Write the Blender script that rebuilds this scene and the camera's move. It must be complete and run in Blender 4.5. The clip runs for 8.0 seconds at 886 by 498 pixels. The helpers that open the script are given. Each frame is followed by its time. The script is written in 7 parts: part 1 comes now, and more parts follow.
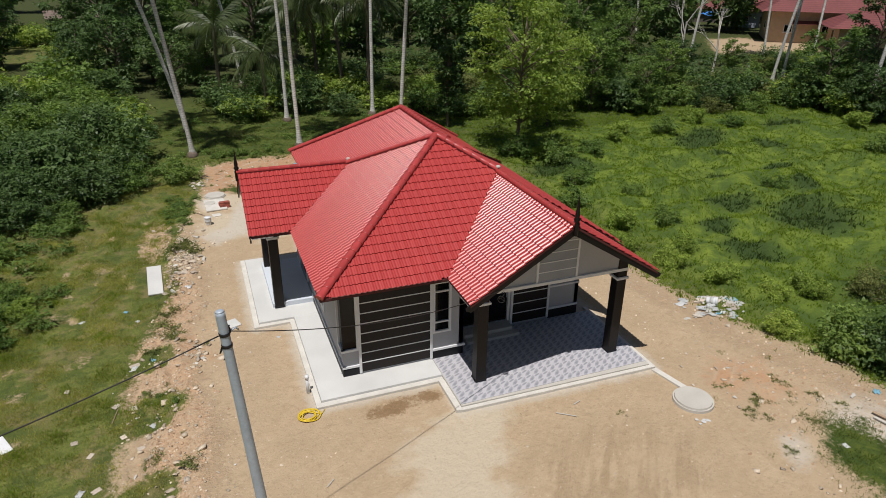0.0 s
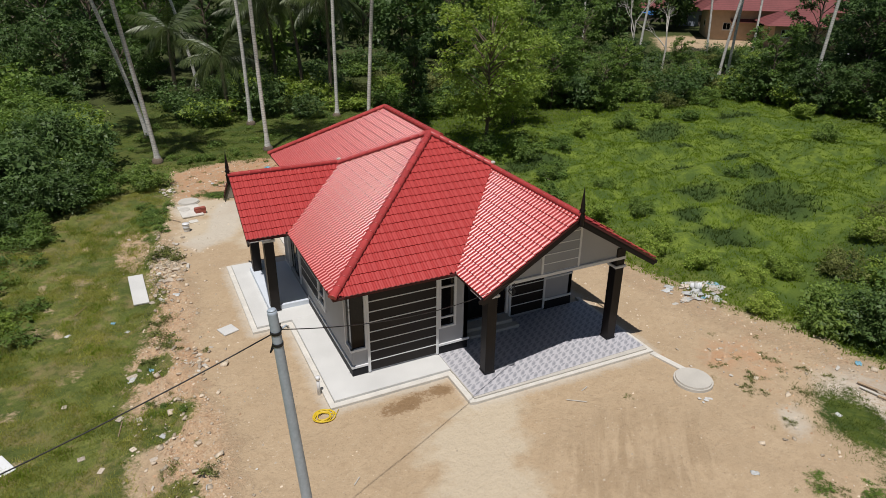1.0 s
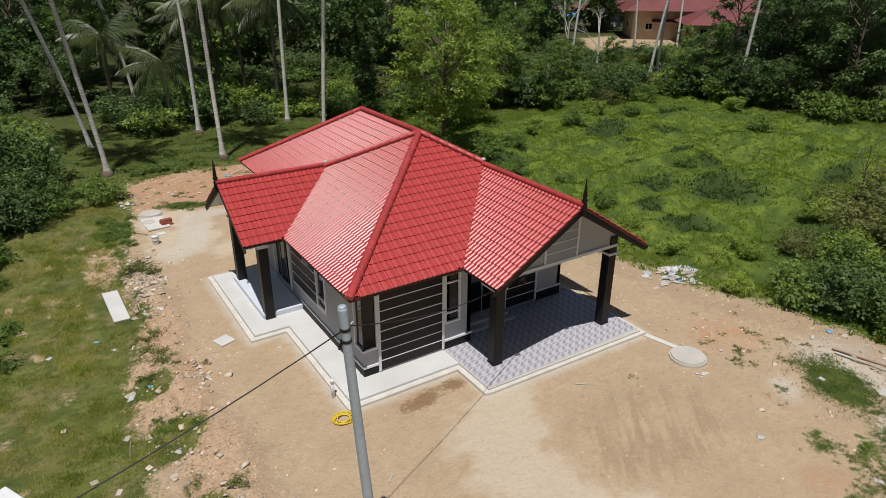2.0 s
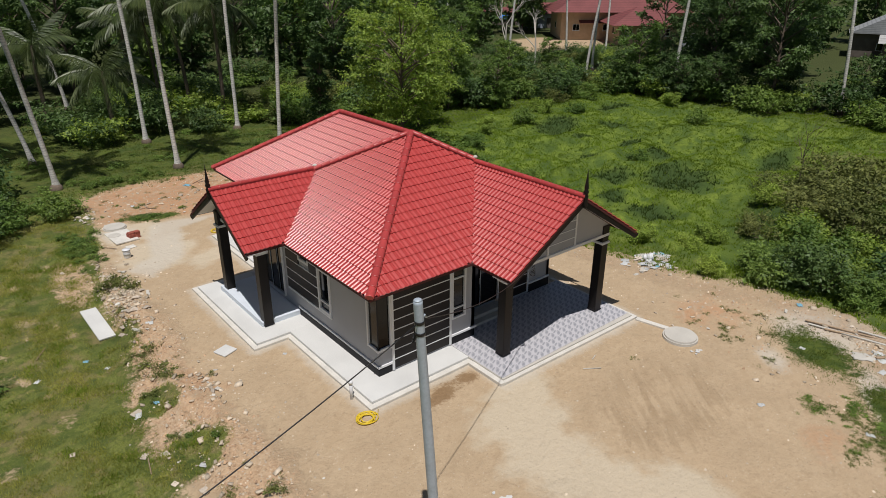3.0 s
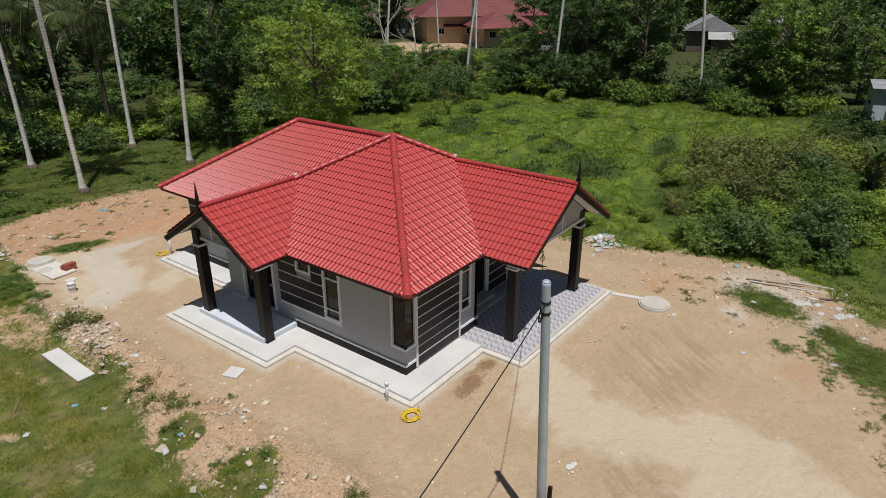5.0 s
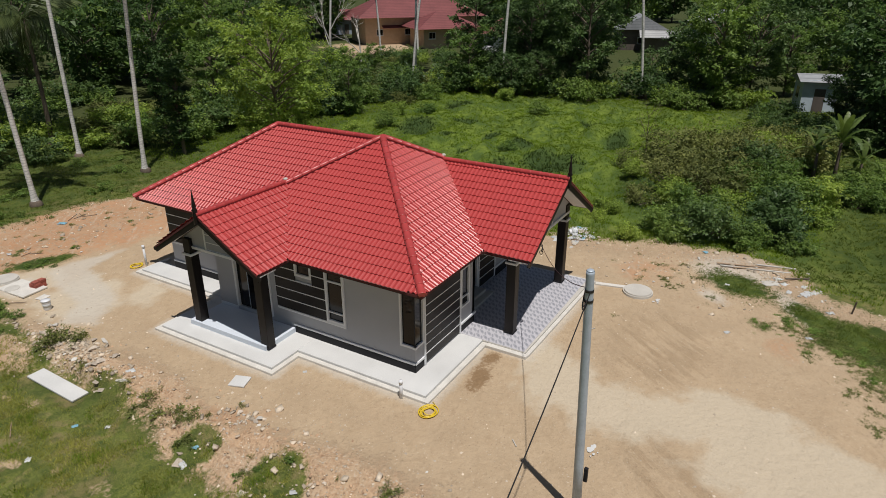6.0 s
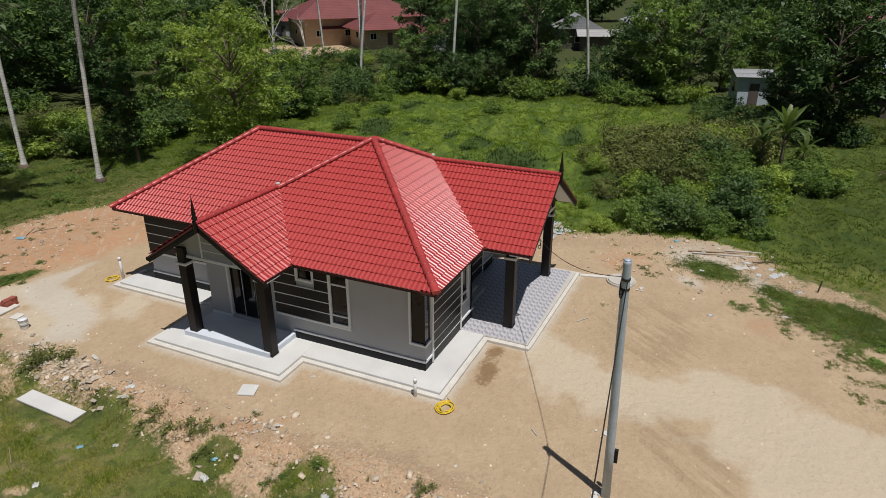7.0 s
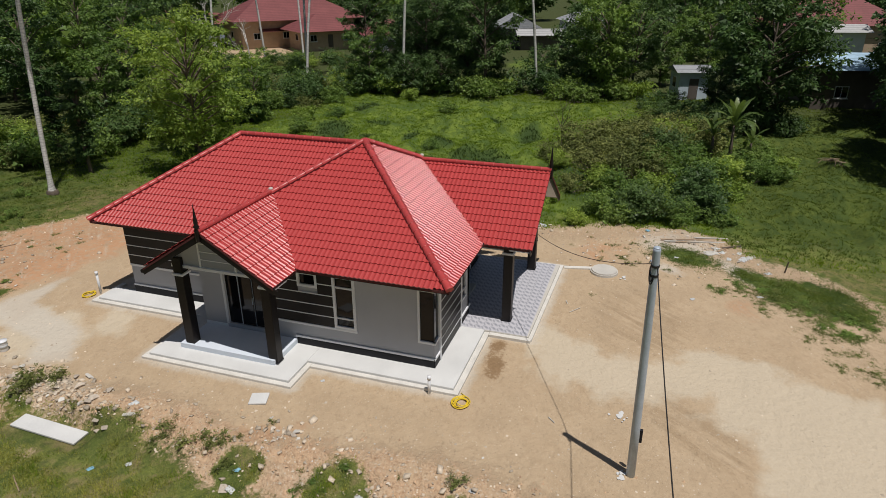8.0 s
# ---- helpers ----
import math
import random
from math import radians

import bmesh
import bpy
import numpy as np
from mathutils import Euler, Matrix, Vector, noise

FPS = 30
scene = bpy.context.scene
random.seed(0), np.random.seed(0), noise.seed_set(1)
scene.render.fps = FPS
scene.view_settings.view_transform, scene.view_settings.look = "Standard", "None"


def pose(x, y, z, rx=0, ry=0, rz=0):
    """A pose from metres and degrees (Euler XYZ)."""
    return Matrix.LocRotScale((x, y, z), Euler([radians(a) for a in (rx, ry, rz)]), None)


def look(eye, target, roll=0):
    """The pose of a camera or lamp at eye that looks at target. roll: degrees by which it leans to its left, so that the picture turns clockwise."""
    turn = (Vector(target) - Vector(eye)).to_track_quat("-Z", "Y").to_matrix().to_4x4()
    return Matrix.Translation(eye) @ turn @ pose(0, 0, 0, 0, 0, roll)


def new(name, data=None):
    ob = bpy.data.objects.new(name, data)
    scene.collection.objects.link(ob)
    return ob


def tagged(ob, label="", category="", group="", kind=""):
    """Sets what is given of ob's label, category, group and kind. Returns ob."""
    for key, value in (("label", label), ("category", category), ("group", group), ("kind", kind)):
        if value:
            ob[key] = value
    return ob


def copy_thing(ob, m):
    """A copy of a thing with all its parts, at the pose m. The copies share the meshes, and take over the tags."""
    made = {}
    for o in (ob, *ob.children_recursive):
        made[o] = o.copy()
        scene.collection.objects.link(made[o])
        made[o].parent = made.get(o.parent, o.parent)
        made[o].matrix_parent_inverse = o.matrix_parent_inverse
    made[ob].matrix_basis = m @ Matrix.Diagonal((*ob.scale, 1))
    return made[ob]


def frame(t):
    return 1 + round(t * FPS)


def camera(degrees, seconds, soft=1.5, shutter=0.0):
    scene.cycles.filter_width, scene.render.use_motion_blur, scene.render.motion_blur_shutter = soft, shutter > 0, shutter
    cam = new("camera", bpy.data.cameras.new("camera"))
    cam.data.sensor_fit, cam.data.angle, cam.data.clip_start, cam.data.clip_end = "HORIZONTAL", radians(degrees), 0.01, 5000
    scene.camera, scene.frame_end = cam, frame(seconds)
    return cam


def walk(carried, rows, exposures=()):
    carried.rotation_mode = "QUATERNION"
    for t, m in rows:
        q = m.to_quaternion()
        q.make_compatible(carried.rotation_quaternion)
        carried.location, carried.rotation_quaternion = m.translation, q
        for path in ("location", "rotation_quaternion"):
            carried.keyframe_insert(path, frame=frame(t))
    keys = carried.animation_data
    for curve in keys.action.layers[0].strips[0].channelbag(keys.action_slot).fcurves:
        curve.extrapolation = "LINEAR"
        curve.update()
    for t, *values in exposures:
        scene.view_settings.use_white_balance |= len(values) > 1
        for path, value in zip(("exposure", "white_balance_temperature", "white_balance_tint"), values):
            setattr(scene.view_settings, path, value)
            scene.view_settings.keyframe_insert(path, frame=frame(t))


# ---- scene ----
cam = camera(69.5, 8.0, soft=0.6)
PATH = [
    (0, (0.194, 0.35, 12.169), (0.849, 2.046, 11.336), 0.6),
    (0.5, (-0.501, 0.52, 12.132), (0.209, 2.195, 11.299), 0.5),
    (1, (-1.495, 0.78, 12.076), (-0.694, 2.415, 11.249), 0.5),
    (1.5, (-2.579, 1.144, 12.006), (-1.681, 2.732, 11.186), 0.4),
    (3, (-5.888, 2.69, 11.919), (-4.718, 4.098, 11.114), 0.2),
    (3.5, (-6.924, 3.356, 11.882), (-5.67, 4.694, 11.082), 0.2),
    (4, (-7.906, 4.036, 11.932), (-6.575, 5.298, 11.134), 0.2),
    (4.5, (-8.864, 4.828, 11.905), (-7.459, 6.01, 11.112), 0.1),
    (6, (-11.224, 7.227, 11.973), (-9.641, 8.163, 11.185), -0.1),
    (6.5, (-11.896, 8.078, 12.006), (-10.266, 8.929, 11.219), -0.1),
    (7, (-12.497, 8.999, 12.047), (-10.824, 9.762, 11.259), -0.1),
    (7.5, (-13.06, 9.933, 12.059), (-11.35, 10.608, 11.271), -0.2),
    (8, (-13.57, 10.894, 12.102), (-11.826, 11.477, 11.315), -0.3),
]
walk(cam, [(t, look(eye, target, roll)) for t, eye, target, roll in PATH], exposures=[(0, -0.20), (8, -0.27)])

# ---- sky and sun ----
SUN = Vector((-0.21, -0.25, 0.945)).normalized()
world = bpy.data.worlds.new("sky")
scene.world = world
world.use_nodes = True
wn = world.node_tree.nodes
sky = wn.new("ShaderNodeTexSky")
sky.sky_type, sky.sun_disc = "NISHITA", False
sky.sun_elevation = math.asin(SUN.z)
sky.sun_rotation = math.atan2(SUN.x, SUN.y) % (2 * math.pi)
wn["Background"].inputs["Strength"].default_value = 0.043
world.node_tree.links.new(sky.outputs["Color"], wn["Background"].inputs["Color"])
sun = new("sun", bpy.data.lights.new("sun", "SUN"))
sun.data.energy, sun.data.angle, sun.data.color = 4.7, radians(0.53), (1.0, 0.957, 0.925)
sun.matrix_world = look(SUN * 60, (0, 0, 0))

# ---- materials ----
def material(name, base, rough=0.6, metal=0.0, vary=0.25, grain=30.0, blotch=1.5, bump=0.2, tint=None, island=0.0, random_ob=0.0,
             spec=0.5, coat=0.0, leaf=0.0, transmission=0.0, ior=1.45, rings=0.0, wobble=4.0):
    """A surface with colour that varies at two scales, fine relief, and chance differences from piece to piece."""
    m = bpy.data.materials.new(name)
    m.use_nodes = True
    nt = m.node_tree
    N, L = nt.nodes, nt.links
    b = N["Principled BSDF"]
    geo = N.new("ShaderNodeTexCoord")
    n1, n2 = N.new("ShaderNodeTexNoise"), N.new("ShaderNodeTexNoise")
    for n, s in ((n1, grain), (n2, blotch)):
        L.new(geo.outputs["Object"], n.inputs["Vector"])
        n.inputs["Scale"].default_value = s
        n.inputs["Detail"].default_value = 4
    mixn = N.new("ShaderNodeMix")
    mixn.data_type = "FLOAT"
    mixn.inputs["Factor"].default_value = 0.55
    L.new(n1.outputs["Fac"], mixn.inputs["A"])
    L.new(n2.outputs["Fac"], mixn.inputs["B"])
    ramp = N.new("ShaderNodeMapRange")
    ramp.inputs["From Min"].default_value, ramp.inputs["From Max"].default_value = 0.3, 0.7
    L.new(mixn.outputs["Result"], ramp.inputs["Value"])
    col = N.new("ShaderNodeMix")
    col.data_type = "RGBA"
    dark = [c * (1 - vary) for c in base]
    lite = [min(1, c * (1 + vary)) for c in (tint or base)]
    col.inputs["A"].default_value, col.inputs["B"].default_value = (*dark, 1), (*lite, 1)
    L.new(ramp.outputs["Result"], col.inputs["Factor"])
    out = col.outputs["Result"]
    if rings:
        wv = N.new("ShaderNodeTexWave")
        wv.bands_direction = "Z"
        wv.inputs["Scale"].default_value, wv.inputs["Distortion"].default_value, wv.inputs["Detail"].default_value = rings, wobble, 3
        L.new(geo.outputs["Object"], wv.inputs["Vector"])
        wr = N.new("ShaderNodeMapRange")
        wr.inputs["From Min"].default_value, wr.inputs["From Max"].default_value = 0.08, 0.30
        wr.inputs["To Min"].default_value, wr.inputs["To Max"].default_value = 0.34, 0.0
        L.new(wv.outputs["Fac"], wr.inputs["Value"])
        rc = N.new("ShaderNodeMix")
        rc.data_type = "RGBA"
        rc.inputs["B"].default_value = (*(c * 0.25 for c in base), 1)
        L.new(out, rc.inputs["A"])
        L.new(wr.outputs["Result"], rc.inputs["Factor"])
        out = rc.outputs["Result"]
    for amount, node, socket in ((island, "ShaderNodeNewGeometry", "Random Per Island"), (random_ob, "ShaderNodeObjectInfo", "Random")):
        if amount:
            r = N.new(node)
            hsv = N.new("ShaderNodeHueSaturation")
            mr = N.new("ShaderNodeMapRange")
            mr.inputs["To Min"].default_value, mr.inputs["To Max"].default_value = 1 - amount, 1 + amount
            L.new(r.outputs[socket], mr.inputs["Value"])
            L.new(mr.outputs["Result"], hsv.inputs["Value"])
            mh = N.new("ShaderNodeMapRange")
            mh.inputs["To Min"].default_value, mh.inputs["To Max"].default_value = 0.5 + amount * 0.05, 0.5 - amount * 0.05
            L.new(r.outputs[socket], mh.inputs["Value"])
            if leaf:
                L.new(mh.outputs["Result"], hsv.inputs["Hue"])
            L.new(out, hsv.inputs["Color"])
            out = hsv.outputs["Color"]
    L.new(out, b.inputs["Base Color"])
    b.inputs["Roughness"].default_value, b.inputs["Metallic"].default_value = rough, metal
    b.inputs["Specular IOR Level"].default_value, b.inputs["Coat Weight"].default_value = spec, coat
    b.inputs["Transmission Weight"].default_value, b.inputs["IOR"].default_value = transmission, ior
    if bump:
        bp = N.new("ShaderNodeBump")
        bp.inputs["Strength"].default_value, bp.inputs["Distance"].default_value = bump, 0.02
        L.new(mixn.outputs["Result"], bp.inputs["Height"])
        L.new(bp.outputs["Normal"], b.inputs["Normal"])
    if leaf:
        tr = N.new("ShaderNodeBsdfTranslucent")
        mx = N.new("ShaderNodeMixShader")
        mx.inputs["Fac"].default_value = leaf
        bright = N.new("ShaderNodeHueSaturation")
        bright.inputs["Value"].default_value, bright.inputs["Saturation"].default_value = 1.6, 1.1
        L.new(out, bright.inputs["Color"])
        L.new(bright.outputs["Color"], tr.inputs["Color"])
        L.new(b.outputs["BSDF"], mx.inputs[1])
        L.new(tr.outputs["BSDF"], mx.inputs[2])
        L.new(mx.outputs["Shader"], N["Material Output"].inputs["Surface"])
    return m


RED_TILE = material("red_tile", (0.430, 0.054, 0.050), rough=0.305, vary=0.10, grain=60, blotch=0.8, bump=0.04, random_ob=0.035, spec=0.6)
RED_TILE_REST = material("red_tile_rest", (0.430, 0.054, 0.050), rough=0.305, vary=0.10, grain=60, blotch=0.8, bump=0.04, island=0.035, spec=0.6)
RED_CAP = material("red_cap", (0.43, 0.058, 0.055), rough=0.36, vary=0.15, grain=40, blotch=1.2, bump=0.08, random_ob=0.10)
UNDER = material("roof_underlay", (0.09, 0.022, 0.02), rough=0.8)
SOFFIT = material("soffit_board", (0.62, 0.61, 0.58), rough=0.7, vary=0.06)
GREY = material("grey_plaster", (0.39, 0.395, 0.415), rough=0.75, vary=0.06, grain=90, blotch=1.1, bump=0.10)
GREY_SLAT = material("grey_board", (0.32, 0.33, 0.35), rough=0.65, vary=0.08, random_ob=0.05)
WHITE = material("white_paint", (0.72, 0.73, 0.74), rough=0.55, vary=0.05, grain=60, bump=0.05)
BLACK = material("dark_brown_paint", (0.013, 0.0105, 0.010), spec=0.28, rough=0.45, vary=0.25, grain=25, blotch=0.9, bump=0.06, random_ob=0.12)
PLINTH = material("black_plinth", (0.012, 0.012, 0.015), spec=0.3, rough=0.6, vary=0.3)
GLASS = material("dark_glass", (0.006, 0.006, 0.007), rough=0.05, vary=0.1, bump=0.0, spec=0.32)
CONCRETE = material("apron_concrete", (0.57, 0.57, 0.55), rough=0.8, vary=0.13, grain=35, blotch=0.9, bump=0.12)
# grey screed made paler and bluer: skylight on the shaded porch put into the colour
PORCH_SKYLIT = material("porch_screed", (0.60, 0.65, 0.71), rough=0.6, vary=0.08, grain=40, blotch=0.9, bump=0.06)
KERB = material("kerb_concrete", (0.49, 0.465, 0.415), rough=0.85, vary=0.12, grain=30, blotch=1.8, bump=0.2)
EDGE = material("apron_edge_concrete", (0.60, 0.575, 0.52), rough=0.85, vary=0.16, grain=22, blotch=2.2, bump=0.35)
STEEL = material("galvanised_steel", (0.41, 0.47, 0.53), rough=0.5, metal=0.15, vary=0.16, grain=18, blotch=3, bump=0.04)
CABLE = material("black_cable", (0.014, 0.014, 0.014), rough=0.5, vary=0.2, bump=0)
YELLOW = material("yellow_hose", (0.66, 0.47, 0.03), rough=0.4, vary=0.12, bump=0)
BLUE = material("blue_plastic", (0.20, 0.40, 0.50), rough=0.45, vary=0.2)
PALE = material("pale_plastic", (0.50, 0.51, 0.50), rough=0.5, vary=0.15, random_ob=0.15)
BRICK = material("red_brick", (0.36, 0.10, 0.07), rough=0.85, vary=0.25, random_ob=0.2)
STONE = material("broken_stone", (0.50, 0.43, 0.35), rough=0.9, vary=0.25, random_ob=0.25, bump=0.4)
STONE_REST = material("gravel_stone", (0.50, 0.42, 0.32), rough=0.9, vary=0.25, island=0.35, bump=0.3)
CLOD = material("earth_clod", (0.41, 0.275, 0.17), rough=0.95, vary=0.25, island=0.3, bump=0.3)
WOOD = material("weathered_wood", (0.33, 0.24, 0.16), rough=0.8, vary=0.3, grain=22, random_ob=0.2)
BARK = material("palm_bark", (0.64, 0.62, 0.58), rough=0.9, vary=0.30, grain=9, blotch=2.2, bump=0.5, random_ob=0.10, rings=2.0, wobble=9.0)
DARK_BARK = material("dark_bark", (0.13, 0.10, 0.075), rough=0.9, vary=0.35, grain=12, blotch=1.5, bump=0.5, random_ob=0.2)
GREY_BARK = material("bleached_wood", (0.50, 0.47, 0.42), rough=0.85, vary=0.2, grain=12, bump=0.3)
LEAF_MID = material("leaf_mid_green", (0.128, 0.200, 0.044), spec=0.26, rough=0.5, vary=0.42, grain=2.2, blotch=0.5, bump=0, island=0.24, leaf=0.3, random_ob=0.18)
LEAF_DARK = material("leaf_dark_green", (0.074, 0.126, 0.038), spec=0.26, rough=0.45, vary=0.42, grain=2.2, blotch=0.5, bump=0, island=0.24, leaf=0.25, random_ob=0.2)
LEAF_LIGHT = material("leaf_yellow_green", (0.235, 0.315, 0.060), spec=0.26, rough=0.5, vary=0.42, grain=2.2, blotch=0.5, bump=0, island=0.24, leaf=0.35, random_ob=0.14)
LEAF_BROWN = material("leaf_brownish", (0.150, 0.172, 0.052), spec=0.2, rough=0.6, vary=0.42, grain=2.2, blotch=0.5, bump=0, island=0.24, leaf=0.25, random_ob=0.15)
BANANA = material("banana_leaf", (0.110, 0.160, 0.040), spec=0.45, rough=0.42, vary=0.3, grain=5, blotch=0.8, bump=0, leaf=0.3, random_ob=0.25)
FROND = material("palm_frond", (0.078, 0.108, 0.036), rough=0.42, vary=0.3, grain=2, blotch=0.4, bump=0, island=0.35, leaf=0.2, random_ob=0.2)
BLADE = material("grass_blade", (0.215, 0.270, 0.044), spec=0.2, tint=(0.350, 0.340, 0.095), rough=0.6, vary=0.4, grain=1.1, blotch=0.35, bump=0, island=0.25, leaf=0.45)
SEDGE = material("dark_sedge", (0.072, 0.112, 0.028), rough=0.6, spec=0.2, vary=0.3, grain=1.2, blotch=0.3, bump=0, island=0.3, leaf=0.35)
LAWN = material("lawn_blade", (0.088, 0.132, 0.022), tint=(0.130, 0.168, 0.030), spec=0.2, rough=0.6, vary=0.30, grain=0.9, blotch=0.25, bump=0, island=0.2, leaf=0.3)
BLADE_FIELD = material("field_grass_blade", (0.142, 0.215, 0.026), tint=(0.198, 0.268, 0.034), spec=0.2, rough=0.6, vary=0.34, grain=0.7, blotch=0.22, bump=0, island=0.10, leaf=0.5)


def ground_material():
    m = bpy.data.materials.new("sand_and_grass")
    m.use_nodes = True
    nt = m.node_tree
    N, L = nt.nodes, nt.links
    b = N["Principled BSDF"]
    tc = N.new("ShaderNodeTexCoord")

    def noise_at(scale, detail=6, rough=0.6, stretch=None):
        n = N.new("ShaderNodeTexNoise")
        n.inputs["Scale"].default_value, n.inputs["Detail"].default_value, n.inputs["Roughness"].default_value = scale, detail, rough
        if stretch:
            mp = N.new("ShaderNodeMapping")
            mp.vector_type = "TEXTURE"
            mp.inputs["Rotation"].default_value, mp.inputs["Scale"].default_value = (0, 0, stretch[0]), stretch[1]
            L.new(tc.outputs["Object"], mp.inputs["Vector"])
            L.new(mp.outputs["Vector"], n.inputs["Vector"])
        else:
            L.new(tc.outputs["Object"], n.inputs["Vector"])
        return n.outputs["Fac"]

    def ranged(v, a, c, lo=0.0, hi=1.0):
        r = N.new("ShaderNodeMapRange")
        r.inputs["From Min"].default_value, r.inputs["From Max"].default_value = a, c
        r.inputs["To Min"].default_value, r.inputs["To Max"].default_value = lo, hi
        L.new(v, r.inputs["Value"])
        return r.outputs["Result"]

    def mixed(f, a, c):
        x = N.new("ShaderNodeMix")
        x.data_type = "RGBA"
        for s, v in (("A", a), ("B", c)):
            if isinstance(v, tuple):
                x.inputs[s].default_value = (*v, 1)
            else:
                L.new(v, x.inputs[s])
        L.new(f, x.inputs["Factor"])
        return x.outputs["Result"]

    def calc(op, a, c):
        x = N.new("ShaderNodeMath")
        x.operation = op
        for i, v in enumerate((a, c)):
            if isinstance(v, (int, float)):
                x.inputs[i].default_value = v
            else:
                L.new(v, x.inputs[i])
        return x.outputs["Value"]

    def attr(name):
        a = N.new("ShaderNodeAttribute")
        a.attribute_name = name
        return a.outputs["Fac"]

    big, mid, fine, grit = noise_at(0.35), noise_at(1.6), noise_at(9, 8, 0.7), noise_at(60, 3)
    speck = noise_at(16, 2, 0.5)
    ruts = noise_at(1.0, 3, 0.5, (0.90, (2.3, 0.36, 1)))
    tread = noise_at(3.6, 3, 0.55)
    patch = noise_at(0.8, 4, 0.5)
    prints = ranged(noise_at(5.0, 2, 0.45, (0.55, (1.9, 0.75, 1))), 0.52, 0.74)
    soft = calc("ADD", calc("MULTIPLY", calc("SUBTRACT", patch, 0.5), 1.5), calc("MULTIPLY", calc("SUBTRACT", fine, 0.5), 0.25))
    streak = noise_at(1.4, 5, 0.6, (0.75, (2.6, 0.55, 1)))
    ragged = calc("ADD", calc("MULTIPLY", calc("SUBTRACT", mid, 0.5), 0.9), calc("MULTIPLY", calc("SUBTRACT", fine, 0.5), 0.9))
    sand = mixed(ranged(mid, 0.3, 0.7), (0.405, 0.295, 0.185), (0.475, 0.36, 0.235))
    sand = mixed(ranged(tread, 0.52, 0.66, 0, 0.42), sand, (0.33, 0.235, 0.145))
    sand = mixed(ranged(streak, 0.45, 0.7, 0, 0.35), sand, (0.35, 0.25, 0.15))
    sand = mixed(calc("MULTIPLY", ranged(ruts, 0.46, 0.58, 0, 0.62), ranged(calc("ADD", attr("track"), ragged), 0.2, 0.6)), sand, (0.27, 0.185, 0.105))
    # footprint dents also get their small shadows as darker sand colour
    sand = mixed(calc("MULTIPLY", prints, ranged(big, 0.40, 0.60, 0.0, 0.40)), sand, (0.31, 0.22, 0.135))
    sand = mixed(ranged(patch, 0.42, 0.66, 0, 0.55), sand, (0.35, 0.255, 0.16))
    sand = mixed(ranged(grit, 0.35, 0.75, 0, 0.35), sand, (0.62, 0.50, 0.34))
    sand = mixed(ranged(fine, 0.60, 0.75, 0, 0.45), sand, (0.29, 0.205, 0.125))
    sand = mixed(ranged(speck, 0.66, 0.73, 0, 0.55), sand, (0.62, 0.55, 0.45))
    sand = mixed(ranged(speck, 0.33, 0.27, 0, 0.6), sand, (0.20, 0.15, 0.10))
    clay = mixed(ranged(fine, 0.3, 0.7), (0.42, 0.205, 0.100), (0.51, 0.290, 0.160))
    clay = mixed(ranged(tread, 0.50, 0.64, 0, 0.65), clay, (0.43, 0.34, 0.24))
    clay = mixed(ranged(mid, 0.46, 0.34, 0, 0.6), clay, (0.31, 0.185, 0.105))
    clay = mixed(ranged(streak, 0.56, 0.68, 0, 0.6), clay, (0.55, 0.46, 0.36))
    pale = mixed(ranged(fine, 0.3, 0.7), (0.53, 0.455, 0.335), (0.60, 0.53, 0.41))
    damp = mixed(ranged(fine, 0.3, 0.7), (0.20, 0.125, 0.065), (0.30, 0.20, 0.11))
    rubble = mixed(ranged(fine, 0.4, 0.65), (0.44, 0.35, 0.25), (0.60, 0.55, 0.48))
    edge = ranged(calc("ADD", attr("clay"), calc("ADD", soft, calc("MULTIPLY", ragged, 0.4))), 0.2, 0.9, 0, 0.8)
    sand = mixed(edge, sand, clay)
    sand = mixed(ranged(calc("ADD", attr("pale"), soft), 0.34, 0.68, 0, 0.68), sand, pale)
    sand = mixed(ranged(calc("ADD", attr("dust"), ragged), 0.3, 0.9, 0, 0.7), sand, (0.53, 0.485, 0.41))
    sand = mixed(ranged(calc("ADD", attr("damp"), ragged), 0.45, 0.65), sand, damp)
    sand = mixed(ranged(calc("ADD", attr("rubble"), ragged), 0.45, 0.75), sand, rubble)
    sand = mixed(ranged(fine, 0.57, 0.69, 0, 0.32), sand, (0.27, 0.19, 0.12))
    earth = mixed(ranged(fine, 0.33, 0.58), (0.30, 0.185, 0.105), (0.53, 0.375, 0.24))
    earth = mixed(ranged(tread, 0.45, 0.62, 0, 0.75), earth, (0.46, 0.34, 0.22))
    earth = mixed(ranged(speck, 0.60, 0.68, 0, 0.7), earth, (0.54, 0.47, 0.38))
    # shade between the clods, painted as dark specks in the low spots
    earth = mixed(ranged(speck, 0.38, 0.30, 0, 0.6), earth, (0.20, 0.13, 0.075))
    broken = ranged(calc("ADD", attr("broken"), calc("MULTIPLY", ragged, 1.6)), 0.4, 0.8, 0, 0.8)
    sand = mixed(broken, sand, earth)
    turf = mixed(ranged(mid, 0.3, 0.7), (0.135, 0.160, 0.030), (0.235, 0.250, 0.055))
    turf = mixed(ranged(speck, 0.35, 0.60, 0.65, 0), turf, (0.034, 0.054, 0.014))
    turf = mixed(ranged(fine, 0.35, 0.7, 0, 0.6), turf, (0.20, 0.21, 0.055))
    turf = mixed(ranged(calc("ADD", calc("MULTIPLY", mid, 0.55), calc("MULTIPLY", big, 0.45)), 0.50, 0.58, 0, 0.8), turf, (0.31, 0.225, 0.120))
